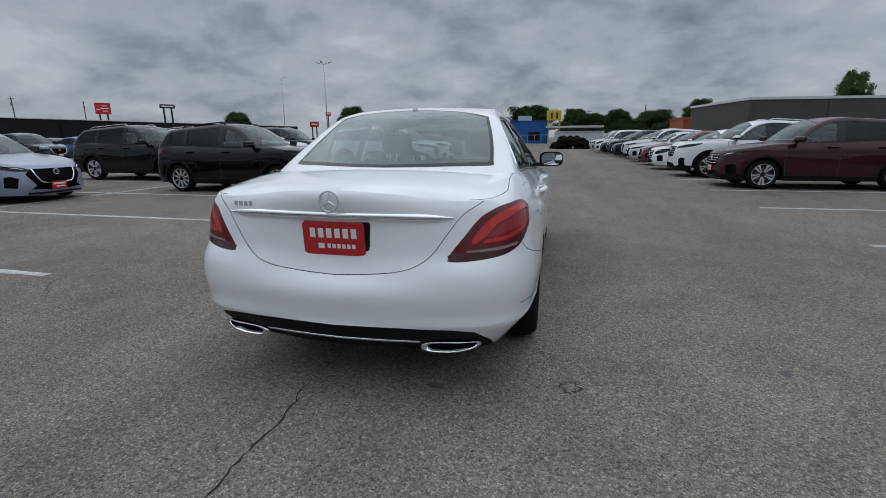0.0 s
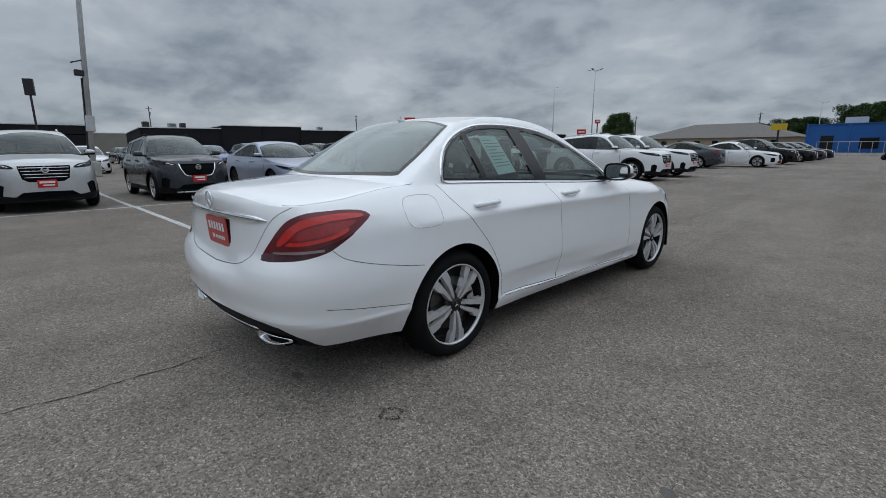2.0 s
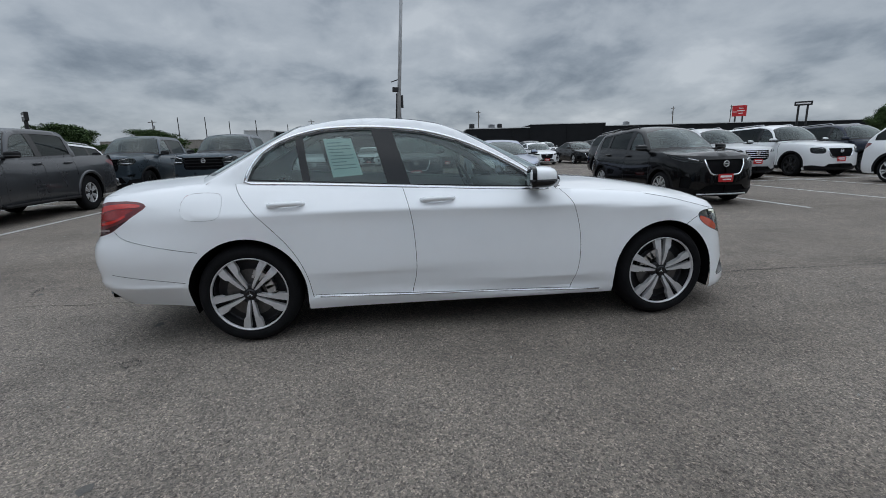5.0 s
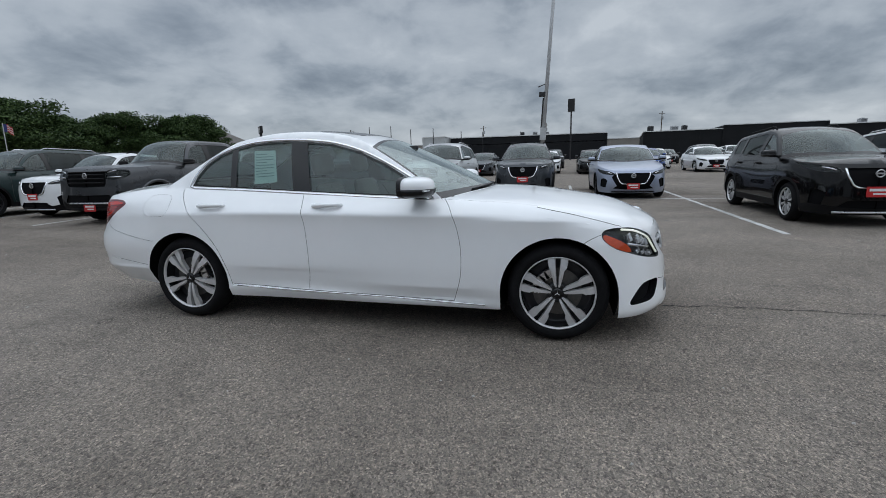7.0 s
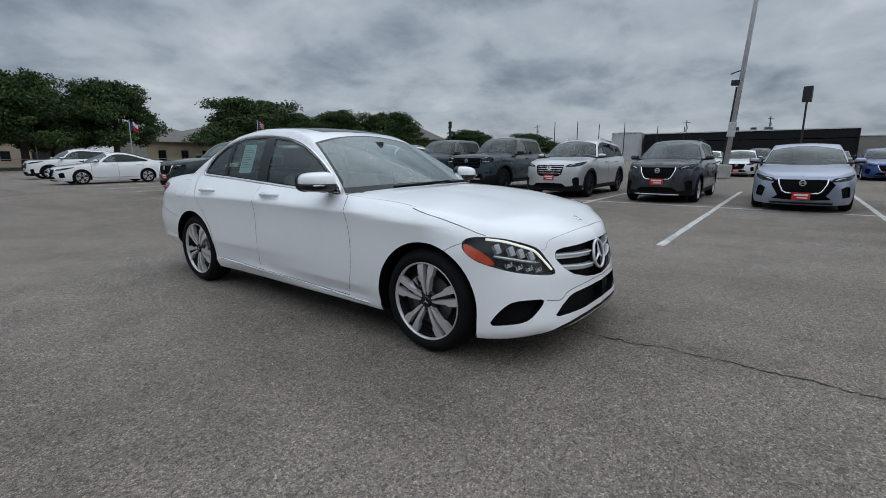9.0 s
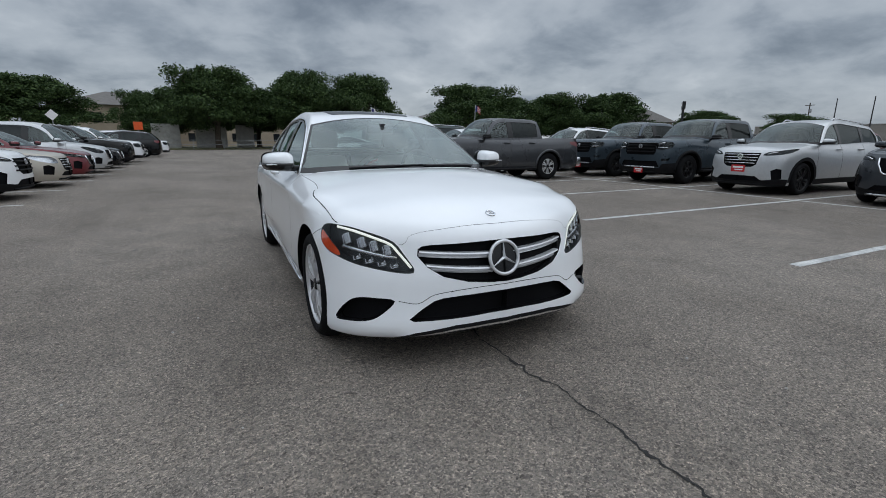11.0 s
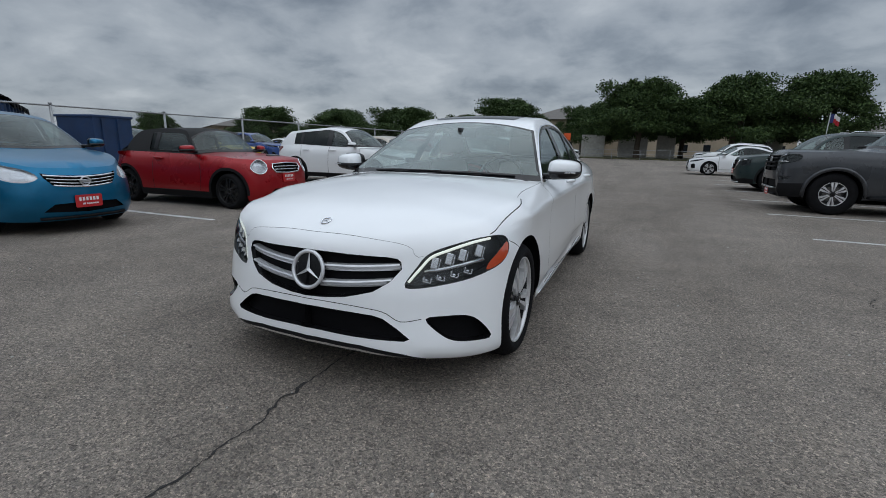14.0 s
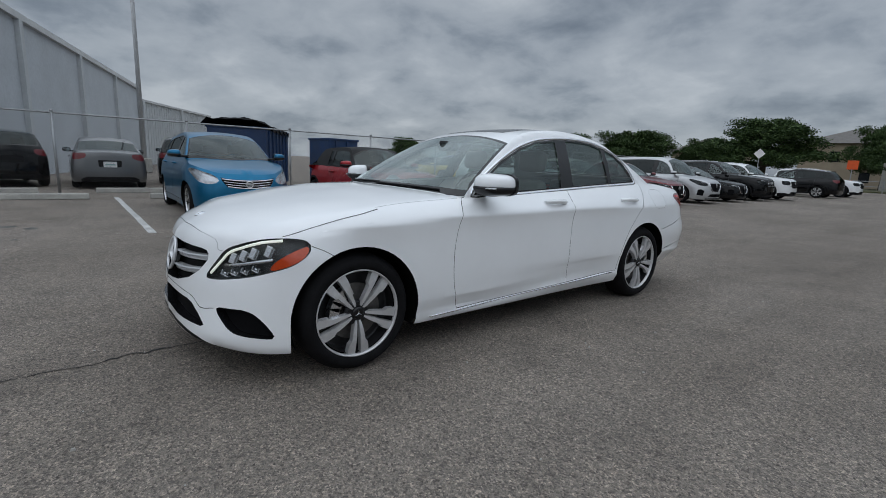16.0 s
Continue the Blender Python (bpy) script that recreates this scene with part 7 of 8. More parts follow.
    bp.inputs["Strength"].default_value = 0.55
    bp.inputs["Distance"].default_value = 0.006
    l.new(stone.outputs["Distance"], bp.inputs["Height"])
    bp2 = n.new("ShaderNodeBump")
    bp2.inputs["Strength"].default_value = 0.4
    bp2.inputs["Distance"].default_value = 0.004
    l.new(grit.outputs["Fac"], bp2.inputs["Height"])
    l.new(bp.outputs["Normal"], bp2.inputs["Normal"])
    l.new(bp2.outputs["Normal"], b.inputs["Normal"])
    return m


M["asphalt"] = ground_material()
M["line_paint"] = material("worn_line_paint", (0.42, 0.42, 0.41), 0.75, vary=0.28, scale=5, fine=0.3, bump=0.3, bump_scale=220, tint=(0.52, 0.52, 0.50), coords="Object")
M["crack"] = material("crack_shadow", (0.020, 0.019, 0.018), 0.95, vary=0.4, scale=30)
M["stain"] = material("dark_stain", (0.10, 0.095, 0.088), 0.85, vary=0.35, scale=12, fine=0.3)
M["concrete"] = material("concrete", (0.38, 0.37, 0.34), 0.85, vary=0.18, scale=3, fine=0.15, bump=0.3, bump_scale=60)
M["galv"] = material("galvanised_steel", (0.34, 0.35, 0.36), 0.5, 0.6, vary=0.2, scale=10)
M["old_wire"] = material("weathered_wire", (0.10, 0.10, 0.10), 0.6, 0.4, vary=0.2, scale=10)
M["pole"] = material("grey_pole_paint", (0.50, 0.51, 0.52), 0.55, 0.2, vary=0.12, scale=5)
M["dark_metal"] = material("dark_metal", (0.03, 0.03, 0.032), 0.5, 0.3, vary=0.2, scale=8)
M["warehouse"] = material("grey_metal_siding", (0.50, 0.53, 0.56), 0.6, 0.1, vary=0.10, scale=0.6, fine=0.06)
M["siding_light"] = material("pale_siding", (0.52, 0.54, 0.55), 0.6, vary=0.08, scale=0.6, fine=0.06)
M["dark_wall"] = material("dark_painted_block", (0.017, 0.018, 0.020), 0.9, spec=0.15, vary=0.2, scale=0.5, fine=0.15)
M["taupe_wall"] = material("taupe_painted_wall", (0.070, 0.066, 0.060), 0.85, vary=0.15, scale=0.5, fine=0.12)
M["white_roof"] = material("white_membrane", (0.62, 0.63, 0.63), 0.7, vary=0.08, scale=1)
M["blue_wall"] = material("blue_painted_block", (0.012, 0.10, 0.34), 0.7, vary=0.12, scale=0.8, fine=0.1)
M["orange_wall"] = material("orange_brick", (0.34, 0.085, 0.035), 0.8, vary=0.18, scale=1, fine=0.15)
M["tan_wall"] = material("tan_stucco", (0.36, 0.30, 0.22), 0.85, vary=0.12, scale=0.8, fine=0.08)
M["far_tan"] = material("weathered_tan_wall", (0.27, 0.25, 0.225), 0.85, vary=0.12, scale=0.3, fine=0.08)
M["roof"] = material("grey_shingle", (0.15, 0.14, 0.13), 0.9, vary=0.2, scale=2, fine=0.2)
M["dumpster"] = material("blue_dumpster_paint", (0.008, 0.036, 0.11), 0.55, vary=0.25, scale=2, fine=0.12, bump=0.1, bump_scale=20)
M["tarp"] = material("black_tarpaulin", (0.008, 0.008, 0.009), 0.9, spec=0.08, vary=0.3, scale=5, bump=0.4, bump_scale=8)
M["sign_red"] = material("red_sign_face", (0.50, 0.02, 0.025), 0.4, vary=0.05, scale=2)
M["sign_black"] = material("black_sign_face", (0.012, 0.012, 0.013), 0.4, vary=0.1, scale=2)
M["machine_yellow"] = material("yellow_machine_paint", (0.60, 0.40, 0.02), 0.5, vary=0.12, scale=2, fine=0.1)
M["orange_cloth"] = material("orange_cloth", (0.70, 0.10, 0.02), 0.7, vary=0.1, scale=3)
M["flag_red"] = material("flag_red", (0.45, 0.02, 0.03), 0.7, vary=0.1, scale=4)
M["flag_white"] = material("flag_white", (0.70, 0.70, 0.70), 0.7, vary=0.05, scale=4)
M["flag_blue"] = material("flag_blue", (0.02, 0.03, 0.14), 0.7, vary=0.1, scale=4)
M["bark"] = material("oak_bark", (0.075, 0.06, 0.045), 0.95, vary=0.3, scale=4, fine=0.3, bump=0.6, bump_scale=25)
M["window_dark"] = material("dark_window", (0.012, 0.014, 0.016), 0.08)


def leaf_material(name, a, b_):
    m = bpy.data.materials.new(name)
    m.use_nodes = True
    n, l = m.node_tree.nodes, m.node_tree.links
    p = n["Principled BSDF"]
    gm = n.new("ShaderNodeNewGeometry")
    r = n.new("ShaderNodeValToRGB")
    r.color_ramp.elements[0].color, r.color_ramp.elements[1].color = (*a, 1), (*b_, 1)
    l.new(gm.outputs["Random Per Island"], r.inputs["Fac"])
    l.new(r.outputs["Color"], p.inputs["Base Color"])
    p.inputs["Roughness"].default_value = 0.75
    p.inputs["Specular IOR Level"].default_value = 0.2
    return m


M["leaf"] = leaf_material("oak_leaves", (0.018, 0.038, 0.013), (0.074, 0.118, 0.038))
M["leaf_light"] = leaf_material("bright_leaves", (0.03, 0.06, 0.015), (0.09, 0.14, 0.04))
M["grass"] = material("dry_grass", (0.07, 0.085, 0.035), 0.95, vary=0.35, scale=1.5, fine=0.3, tint=(0.12, 0.115, 0.06))

rng = np.random.default_rng(5)


def structure(name, bm, mat, label, category, smooth=False):
    return tagged(part(name, bm, mat, None, smooth=smooth), label, category, kind="structure")


bm = bmesh.new()
bmesh.ops.create_grid(bm, x_segments=60, y_segments=60, size=1500)
structure("ground", bm, M["asphalt"], "worn pale grey asphalt of the car lot", "ground")


# parking stripes: lines across the stalls and long lines between the rows
def stripe(x0, y0, x1, y1, w=0.10):
    d = np.array([x1 - x0, y1 - y0])
    L = np.linalg.norm(d)
    n = max(2, int(L / 0.25))
    t = d / L
    q = np.array([-t[1], t[0]])
    bm = bmesh.new()
    A, B = [], []
    for i in range(n + 1):
        p = np.array([x0, y0]) + d * i / n
        e0, e1 = rng.uniform(-0.008, 0.008, 2)
        A.append(bm.verts.new((*(p + q * (w / 2 + e0)), 0.004)))
        B.append(bm.verts.new((*(p - q * (w / 2 + e1)), 0.004)))
    for i in range(n):
        bm.faces.new((A[i], A[i + 1], B[i + 1], B[i]))
    structure("parking_stripe", bm, M["line_paint"], "worn white parking stripe on asphalt", "road marking")


left_y = [-29.4, -26.6, -23.8, -21.0, -18.2, -15.4, -12.5, -9.6, -6.72, -3.88, -1.0, 1.9, 4.7, 7.3, 9.9, 12.75, 15.6, 18.4, 21.2, 24.1, 27.0, 29.9, 32.8, 35.6, 38.4, 41.2]
for y in left_y:
    stripe(-3.65, y, -9.25, y + rng.uniform(-0.03, 0.03))
    stripe(-9.35, y, -15.0, y + rng.uniform(-0.05, 0.08))
stripe(-9.3, -30, -9.3, 42)
right_y = [-29.2, -26.4, -23.6, -20.8, -18.0, -15.1, -12.3, -9.45, -6.6, -3.75, -0.92, 1.92, 4.92, 7.8, 10.65, 13.6, 16.5, 19.4, 22.3, 25.2, 28.1, 31.0, 34.0, 37.5, 41.0]
for y in right_y:
    stripe(4.5, y, 10.3, y + 0.12)
for y in (-12, -4, 4, 12, 20, 28):
    stripe(-24.6, y + 0.9, -30.2, y + 0.9)


# cracks: thin uneven bands
def crack(name, pts, w, seed):
    r = np.random.default_rng(seed)
    P = smooth_line(pts, 420 if name == "ground_crack" else 90)
    t = np.gradient(P, axis=0)
    t /= np.linalg.norm(t, axis=1)[:, None]
    n = np.stack([-t[:, 1], t[:, 0]], 1)
    j = np.cumsum(r.normal(0, 0.007, len(P)))
    j -= np.convolve(np.pad(j, 12, "edge"), np.ones(25) / 25, "valid")
    C = P + n * (j + r.normal(0, 0.0035, len(P)))[:, None]
    slow = np.convolve(r.random(len(P) + 20), np.ones(21) / 21, "valid")
    ww = w * np.clip(0.15 + 5.0 * (slow - 0.42), 0.10 if len(P) > 100 else 0.8, 1.5) * (0.3 + 1.0 * r.random(len(P)))
    bm = bmesh.new()
    A = [bm.verts.new((*p, 0.003)) for p in C + n * ww[:, None] / 2]
    B = [bm.verts.new((*p, 0.003)) for p in C - n * ww[:, None] / 2]
    for i in range(len(P) - 1):
        bm.faces.new((A[i], A[i + 1], B[i + 1], B[i]))
    structure(name, bm, M["crack"], "thin dark crack across the asphalt", "crack")


crack("ground_crack", [(-0.01, 2.0), (-0.01, 2.25), (-0.025, 2.52), (-0.055, 2.75), (-0.06, 3.0), (-0.045, 3.2), (-0.05, 3.4), (-0.01, 4.1), (0.0, 5.7), (-0.1, 10.0)], 0.017, 1)
crack("ground_crack", [(-0.02, 2.0), (-0.02, 0.5), (-0.15, -1.2), (-0.23, -2.1), (-0.20, -2.5), (-0.20, -2.75), (-0.20, -3.05), (-0.24, -3.4), (-0.10, -4.3), (-0.05, -5.8), (0.22, -8.2), (0.38, -12)], 0.011, 2)
crack("ground_crack", [(-3.0, -1.5), (-3.4, -1.1), (-3.2, -0.5), (-3.6, 0.0)], 0.012, 3)
crack("ground_crack", [(-0.24, -3.5), (-0.9, -3.75), (-1.61, -3.69), (-2.45, -3.65), (-3.0, -3.72)], 0.012, 4)


def blot(x, y, r, seed, mat="stain", name="ground_stain"):
    rr = np.random.default_rng(seed)
    bm = bmesh.new()
    k = rr.uniform(0.5, 1.3, 22)
    k = (k + np.roll(k, 1) + np.roll(k, -1)) / 3
    bm.faces.new([bm.verts.new((x + r * k[i] * math.cos(i * 2 * PI / 22) * 1.3, y + r * k[i] * math.sin(i * 2 * PI / 22), 0.0025)) for i in range(22)])
    structure(name, bm, M[mat], "small dark stain on the asphalt", "stain")


crack("ground_scar", [(1.03, -1.99), (1.06, -1.95), (1.11, -1.96), (1.13, -2.0), (1.10, -2.04), (1.05, -2.03), (1.03, -1.99)], 0.012, 9)
for i, (x, y, r) in enumerate(((4.5, 3.36, 0.04), (5.46, 3.26, 0.09), (5.73, 3.52, 0.11), (2.2, -1.6, 0.03), (2.9, 0.4, 0.025), (-0.6, -3.6, 0.03), (2.3, -2.9, 0.03), (-2.6, 3.2, 0.03), (-1.9, 5.0, 0.025), (0.42, -2.12, 0.035), (-5.0, 3.4, 0.06), (-4.3, -5.2, 0.05), (5.2, -4.6, 0.06), (5.0, 6.3, 0.05))):
    blot(x, y, r, 20 + i)
# loose grit on the lot
bm = bmesh.new()
for _ in range(260):
    x, y = rng.uniform(-4.5, 5.5), rng.uniform(-6.5, 7.5)
    if abs(x) < 1.0 and abs(y) < 2.4:
        continue
    s = rng.uniform(0.003, 0.009)
    add_box(bm, (x, y, s * 0.4), (s * 2, s * 1.5, s), Euler((0, 0, rng.uniform(0, 3))).to_matrix(), taper=(0.6, 0.6))
tagged(part("grit", bm, M["concrete"], None), "loose pale grit scattered on the asphalt", "gravel", kind="stuff")


# ---------------------------------------------------------------- fence, wheel stops, yard
def wheel_stop(x, y, L=1.8, rz=90):
    bm = box_bm((0, 0, 0.065), (L, 0.15, 0.13), bevel=0.02, taper=(0.99, 0.72))
    ob = part("wheel_stop", bm, M["concrete"], None)
    ob.matrix_basis = pose(x, y, 0, 0, 0, rz)
    tagged(ob, "pale concrete wheel stop on asphalt", "wheel stop", "wheel stops along the fence")


for y in (3.45, 0.5, -2.4, -5.2, 6.4, 9.2, 12.0, 14.9):
    wheel_stop(10.0, y, rz=90 + rng.uniform(-2, 2))
for y in (3.9, 1.0):
    wheel_stop(11.75, y + 0.5, rz=90)

FX = 11.4
fence = thing("chain_link_fence", pose(FX, 0, 0), "tall galvanised chain-link fence with top rail", "fence")
ys = [8.6, 5.85, 3.1, 0.3, -2.5, -5.3, -8.1, -10.9, -13.7, -16.5, -19.3, -22.1, -24.9]
for y in ys:
    bm = bmesh.new()
    add_tube(bm, [(0, y, 0), (0, y, 1.92)], 0.030, 8)
    add_tube(bm, [(0, y, 1.92), (0, y, 1.97)], 0.036, 8)
    part("post", bm, M["galv"], fence, smooth=True)
bm = bmesh.new()
add_tube(bm, [(0, ys[0], 1.90), (0, ys[-1], 1.90)], 0.021, 8)
part("top_rail", bm, M["galv"], fence, smooth=True)
bm = bmesh.new()
y = ys[-1]
while y < ys[0]:
    for sg in (1, -1):
        a, b2 = (y, 0.05), (y + sg * 1.83, 1.88)
        if ys[-1] <= b2[0] <= ys[0]:
            v = [bm.verts.new((sg * 0.003 + e, a[0] + f, a[1])) for e, f in ((0, -0.0012), (0, 0.0012))] + [bm.verts.new((sg * 0.003, b2[0] + f, b2[1])) for f in (0.0012, -0.0012)]
            bm.faces.new(v)
    y += 0.075
o = part("wire_mesh", bm, M["old_wire"], fence, "diamond wire mesh")
o["kind"] = "stuff"


def dumpster(x, y, rz, sx, sy, sz, tarp, label):
    d = thing("dumpster", pose(x, y, 0, 0, 0, rz), label, "dumpster")
    part("container", box_bm((0, 0, 0.12 + sz / 2), (sx, sy, sz), bevel=0.03), M["dumpster"], d)
    for i in range(int(sx / 0.55)):
        xx = -sx / 2 + 0.3 + i * 0.55
        for sg in (1, -1):
            part("rib", box_bm((xx, sg * (sy / 2 + 0.025), 0.12 + sz / 2), (0.09, 0.06, sz - 0.1), bevel=0.01), M["dumpster"], d)
    part("rim", box_bm((0, 0, 0.12 + sz), (sx + 0.08, sy + 0.08, 0.08), bevel=0.02), M["dumpster"], d)
    for sg in (1, -1):
        part("skid", box_bm((0, sg * sy * 0.35, 0.06), (sx, 0.12, 0.12)), M["dark_metal"], d)
    if tarp:
        bm = bmesh.new()
        n = 24
        r = np.random.default_rng(3)
        def drape(i, j):
            a, b_ = i / n, j / 10
            out = max(0.0, abs(b_ - 0.5) - 0.42) / 0.08
            z = 0.19 + sz + 0.12 * math.sin(PI * b_) * (0.6 + 0.4 * math.sin(i * 0.8)) - 0.22 * out * (0.6 + 0.4 * math.sin(i * 1.7)) + r.normal(0, 0.02)
            return (-sx / 2 - 0.2 + (sx + 0.4) * a, -sy / 2 - 0.12 + (sy + 0.24) * b_, z + (0.10 if i < 3 else 0) - (0.14 if i == n else 0))
        V = [[bm.verts.new(drape(i, j)) for j in range(11)] for i in range(n + 1)]
        for i in range(n):
            for j in range(10):
                bm.faces.new((V[i][j], V[i + 1][j], V[i + 1][j + 1], V[i][j + 1]))
        part("tarpaulin", bm, M["tarp"], d, "crumpled black tarpaulin", True)
    return d


dumpster(14.5, -2.25, -30, 3.6, 1.8, 1.85, True, "blue steel waste container under a black tarpaulin")
dumpster(15.7, -5.9, -80, 1.4, 1.5, 1.75, False, "blue steel waste bin")


# ---------------------------------------------------------------- buildings
def hall(name, p0, p1, depth, h, wall, label, bay=6.0, ribs=0.0, roof="white_roof", cap=0.25, windows=(), category="building", side=1, posts=None):
    """A long low building whose front wall runs from p0 to p1; depth goes away to its left (side 1) or right (-1)."""
    p0, p1 = Vector((*p0, 0)), Vector((*p1, 0))
    t = (p1 - p0).normalized()
    L = (p1 - p0).length
    b = thing(name, Matrix.Translation(p0) @ Matrix.Rotation(math.atan2(t.y, t.x), 4, "Z"), label, category)
    part("wall", box_bm((L / 2, side * depth / 2, h / 2), (L, depth, h)), M[wall], b)
    part("roof_edge", box_bm((L / 2, side * depth / 2, h + cap / 2), (L + 0.3, depth + 0.3, cap)), M[roof], b)
    n = max(1, int(L / bay))
    for i in range(n + 1):
        part("pilaster", box_bm((L * i / n, -side * 0.08, h / 2), (0.28, 0.16, h)), M[posts or wall], b)
    if ribs:
        bm = bmesh.new()
        for i in range(int(L / ribs)):
            add_box(bm, (ribs * (i + 0.5), -side * 0.015, h / 2), (0.05, 0.03, h))
        o = part("siding_rib", bm, M[wall], b)
        o["kind"] = "stuff"
    for x, z, w, hh in windows:
        part("window", box_bm((x, -side * 0.04, z), (w, 0.10, hh)), M["window_dark"], b)
    return b


hall("warehouse", (13.6, 5.75), (38.5, -1.0), 14, 5.4, "warehouse", "long pale grey metal warehouse with white roof edge", 6.0, 0.0, cap=0.22, posts="siding_light")
hall("warehouse", (38.8, -1.3), (50, -8.0), 10, 4.6, "siding_light", "lower pale grey metal shed", 5.0, 0.4, cap=0.15)
hall("showroom", (-78, 130), (-93, 17), 40, 4.9, "dark_wall", "long low dark commercial building with white roof edge", 9.0, cap=0.14, side=-1)
hall("showroom", (-89.1, 45), (-91.1, 30), 38, 5.5, "dark_wall", "taller dark part of the commercial building", 7.0, cap=0.14, side=-1)
hall("store", (-112, 12), (-112, -25), 30, 5.8, "dark_wall", "distant dark commercial building", 9.0, cap=0.2, side=-1)
hall("store", (-142, 60), (-142, -80), 20, 5.2, "far_tan", "distant long tan building with flat roof", 12.0, cap=0.2, side=-1)
hall("store", (-107.5, -25.6), (-107.5, -31.0), 20, 6.0, "siding_light", "pale grey metal shed with white roof edge", 5.0, cap=0.2, side=-1)
part("wall_stripe", box_bm((18.5, -0.03, 4.1), (37, 0.06, 0.14)), M["white_roof"], bpy.data.objects["store"])


def roof_unit(x, y, z, sx, sy, sz, mat):
    """A cooling unit on a flat roof: casing, curb, fan ring, grille slats."""
    u = thing("rooftop_unit", pose(x, y, z, 0, 0, 0), "boxy metal cooling unit on a flat roof", "cooling unit", "cooling units on the roofs")
    part("casing", box_bm((0, 0, sz / 2 + 0.12), (sx, sy, sz), bevel=0.04), M[mat], u)
    part("curb", box_bm((0, 0, 0.06), (sx * 0.9, sy * 0.9, 0.12)), M["dark_metal"], u)
    bm = bmesh.new()
    ring(bm, Vector((0, 0, sz + 0.14)), 0.35 * min(sx, sy), 0.05, (1, 0, 0), (0, 1, 0), 16)
    part("fan_ring", bm, M["dark_metal"], u)
    for i in range(3):
        part("slat", box_bm((sx / 2 + 0.02, 0, 0.12 + sz * (0.3 + 0.2 * i)), (0.04, sy * 0.8, 0.06)), M["dark_metal"], u)


for x, y, z, sx, sy, sz, mat in ((-113.5, -7.4, 6.0, 1.0, 0.9, 0.6, "dark_metal"), (-113.5, -4.4, 6.0, 1.0, 1.1, 0.5, "galv"), (-114, -1.9, 6.0, 1.2, 1.6, 0.5, "galv"), (-96.2, 18.6, 5.04, 1.1, 1.0, 0.9, "dark_metal"), (-96.0, 22.8, 5.04, 1.1, 1.3, 0.75, "galv"), (-96.0, 24.6, 5.04, 1.0, 0.9, 0.8, "dark_metal"), (-93.5, 52.0, 5.04, 1.1, 1.0, 0.7, "galv")):
    roof_unit(x, y, z, sx, sy, sz, mat)
hall("shop", (-0.8, 92), (-11.0, 92), 14, 4.3, "blue_wall", "single-storey bright blue painted shop", 5.0, cap=0.12, roof="blue_wall", windows=((7.6, 1.5, 1.6, 2.2), (2.6, 1.4, 2.2, 1.6)), side=-1)
hall("shop", (39, 102), (26, 102), 12, 4.7, "orange_wall", "orange brick commercial building", 6.0, cap=0.3, roof="orange_wall", windows=((4, 1.6, 2.4, 1.4), (9, 1.6, 2.4, 1.4)), side=-1)
hall("store", (58, 75.5), (27.1, 71.4), 20, 6.1, "taupe_wall", "dark grey flat-roofed store", 8.0, cap=0.35, side=-1)
hall("block_wall", (7.1, 64), (0.8, 64), 0.3, 1.95, "siding_light", "low white wall at the end of the lot", 5.0, cap=0.05, side=-1)
part("roof_box", box_bm((-5.6, 97, 4.95), (2.6, 3, 1.0)), M["siding_light"], None)
tagged(bpy.data.objects["roof_box"], "pale rooftop unit on the blue shop", "roof unit")


def house(x, y, rz, w, d, h, rh, wall, label):
    b = thing("house", pose(x, y, 0, 0, 0, rz), label, "house")
    part("wall", box_bm((0, 0, h / 2), (w, d, h)), M[wall], b)
    bm = bmesh.new()
    o = 0.6
    V = [bm.verts.new(p) for p in ((-w / 2 - o, -d / 2 - o, h), (w / 2 + o, -d / 2 - o, h), (w / 2 + o, d / 2 + o, h), (-w / 2 - o, d / 2 + o, h), (-w / 2 + d / 2, 0, h + rh), (w / 2 - d / 2, 0, h + rh))]
    for f in ((0, 1, 5, 4), (1, 2, 5), (2, 3, 4, 5), (3, 0, 4), (3, 2, 1, 0)):
        bm.faces.new([V[i] for i in f])
    part("roof", bm, M["roof"], b)
    for i in range(int(w / 3.5)):
        for sg in (1, -1):
            for z in ([1.5, 4.2] if h > 5 else [1.5]):
                part("window", box_bm((-w / 2 + 2 + i * 3.5, sg * (d / 2 + 0.02), z), (1.1, 0.08, 1.4)), M["window_dark"], b)
    return b


house(13.4, -85, 5, 13, 10, 6.0, 2.2, "tan_wall", "two-storey tan apartment house with dark hipped roof")
house(29.6, -75, -20, 8.5, 7, 4.4, 2.2, "tan_wall", "small tan house behind the oaks")
house(-30, -75, 10, 11, 8, 3.4, 2.1, "tan_wall", "low tan house between two oaks")
house(-8, -96, -4, 30, 14, 4.8, 2.4, "tan_wall", "wide tan apartment house behind the oaks")
house(-45, -86, 8, 22, 13, 4.4, 2.2, "tan_wall", "tan apartment house with shingled roof")
house(-69, -57, 48, 10, 8, 4.2, 2.6, "tan_wall", "tan house with a steep roof beside the trees")
house(52, -46, -35, 16, 8, 3.0, 1.4, "tan_wall", "low tan building behind the fence trees")
house(-30, 118, 0, 30, 18, 2.8, 3.2, "tan_wall", "low building with a wide grey hipped roof")
# pale entrance walls under the oaks
for x, y, w in ((6.0, -63, 3.0), (1.0, -64, 3.6), (-3.0, -64, 2.2), (-14, -66, 4.0), (-22, -66, 3.0)):
    b = part("garden_wall", box_bm((x, y, 1.5), (w, 0.4, 3.0), bevel=0.03), M["concrete"], None)
    tagged(b, "pale upright garden wall under the oaks", "wall", "pale garden walls")
bm = bmesh.new()
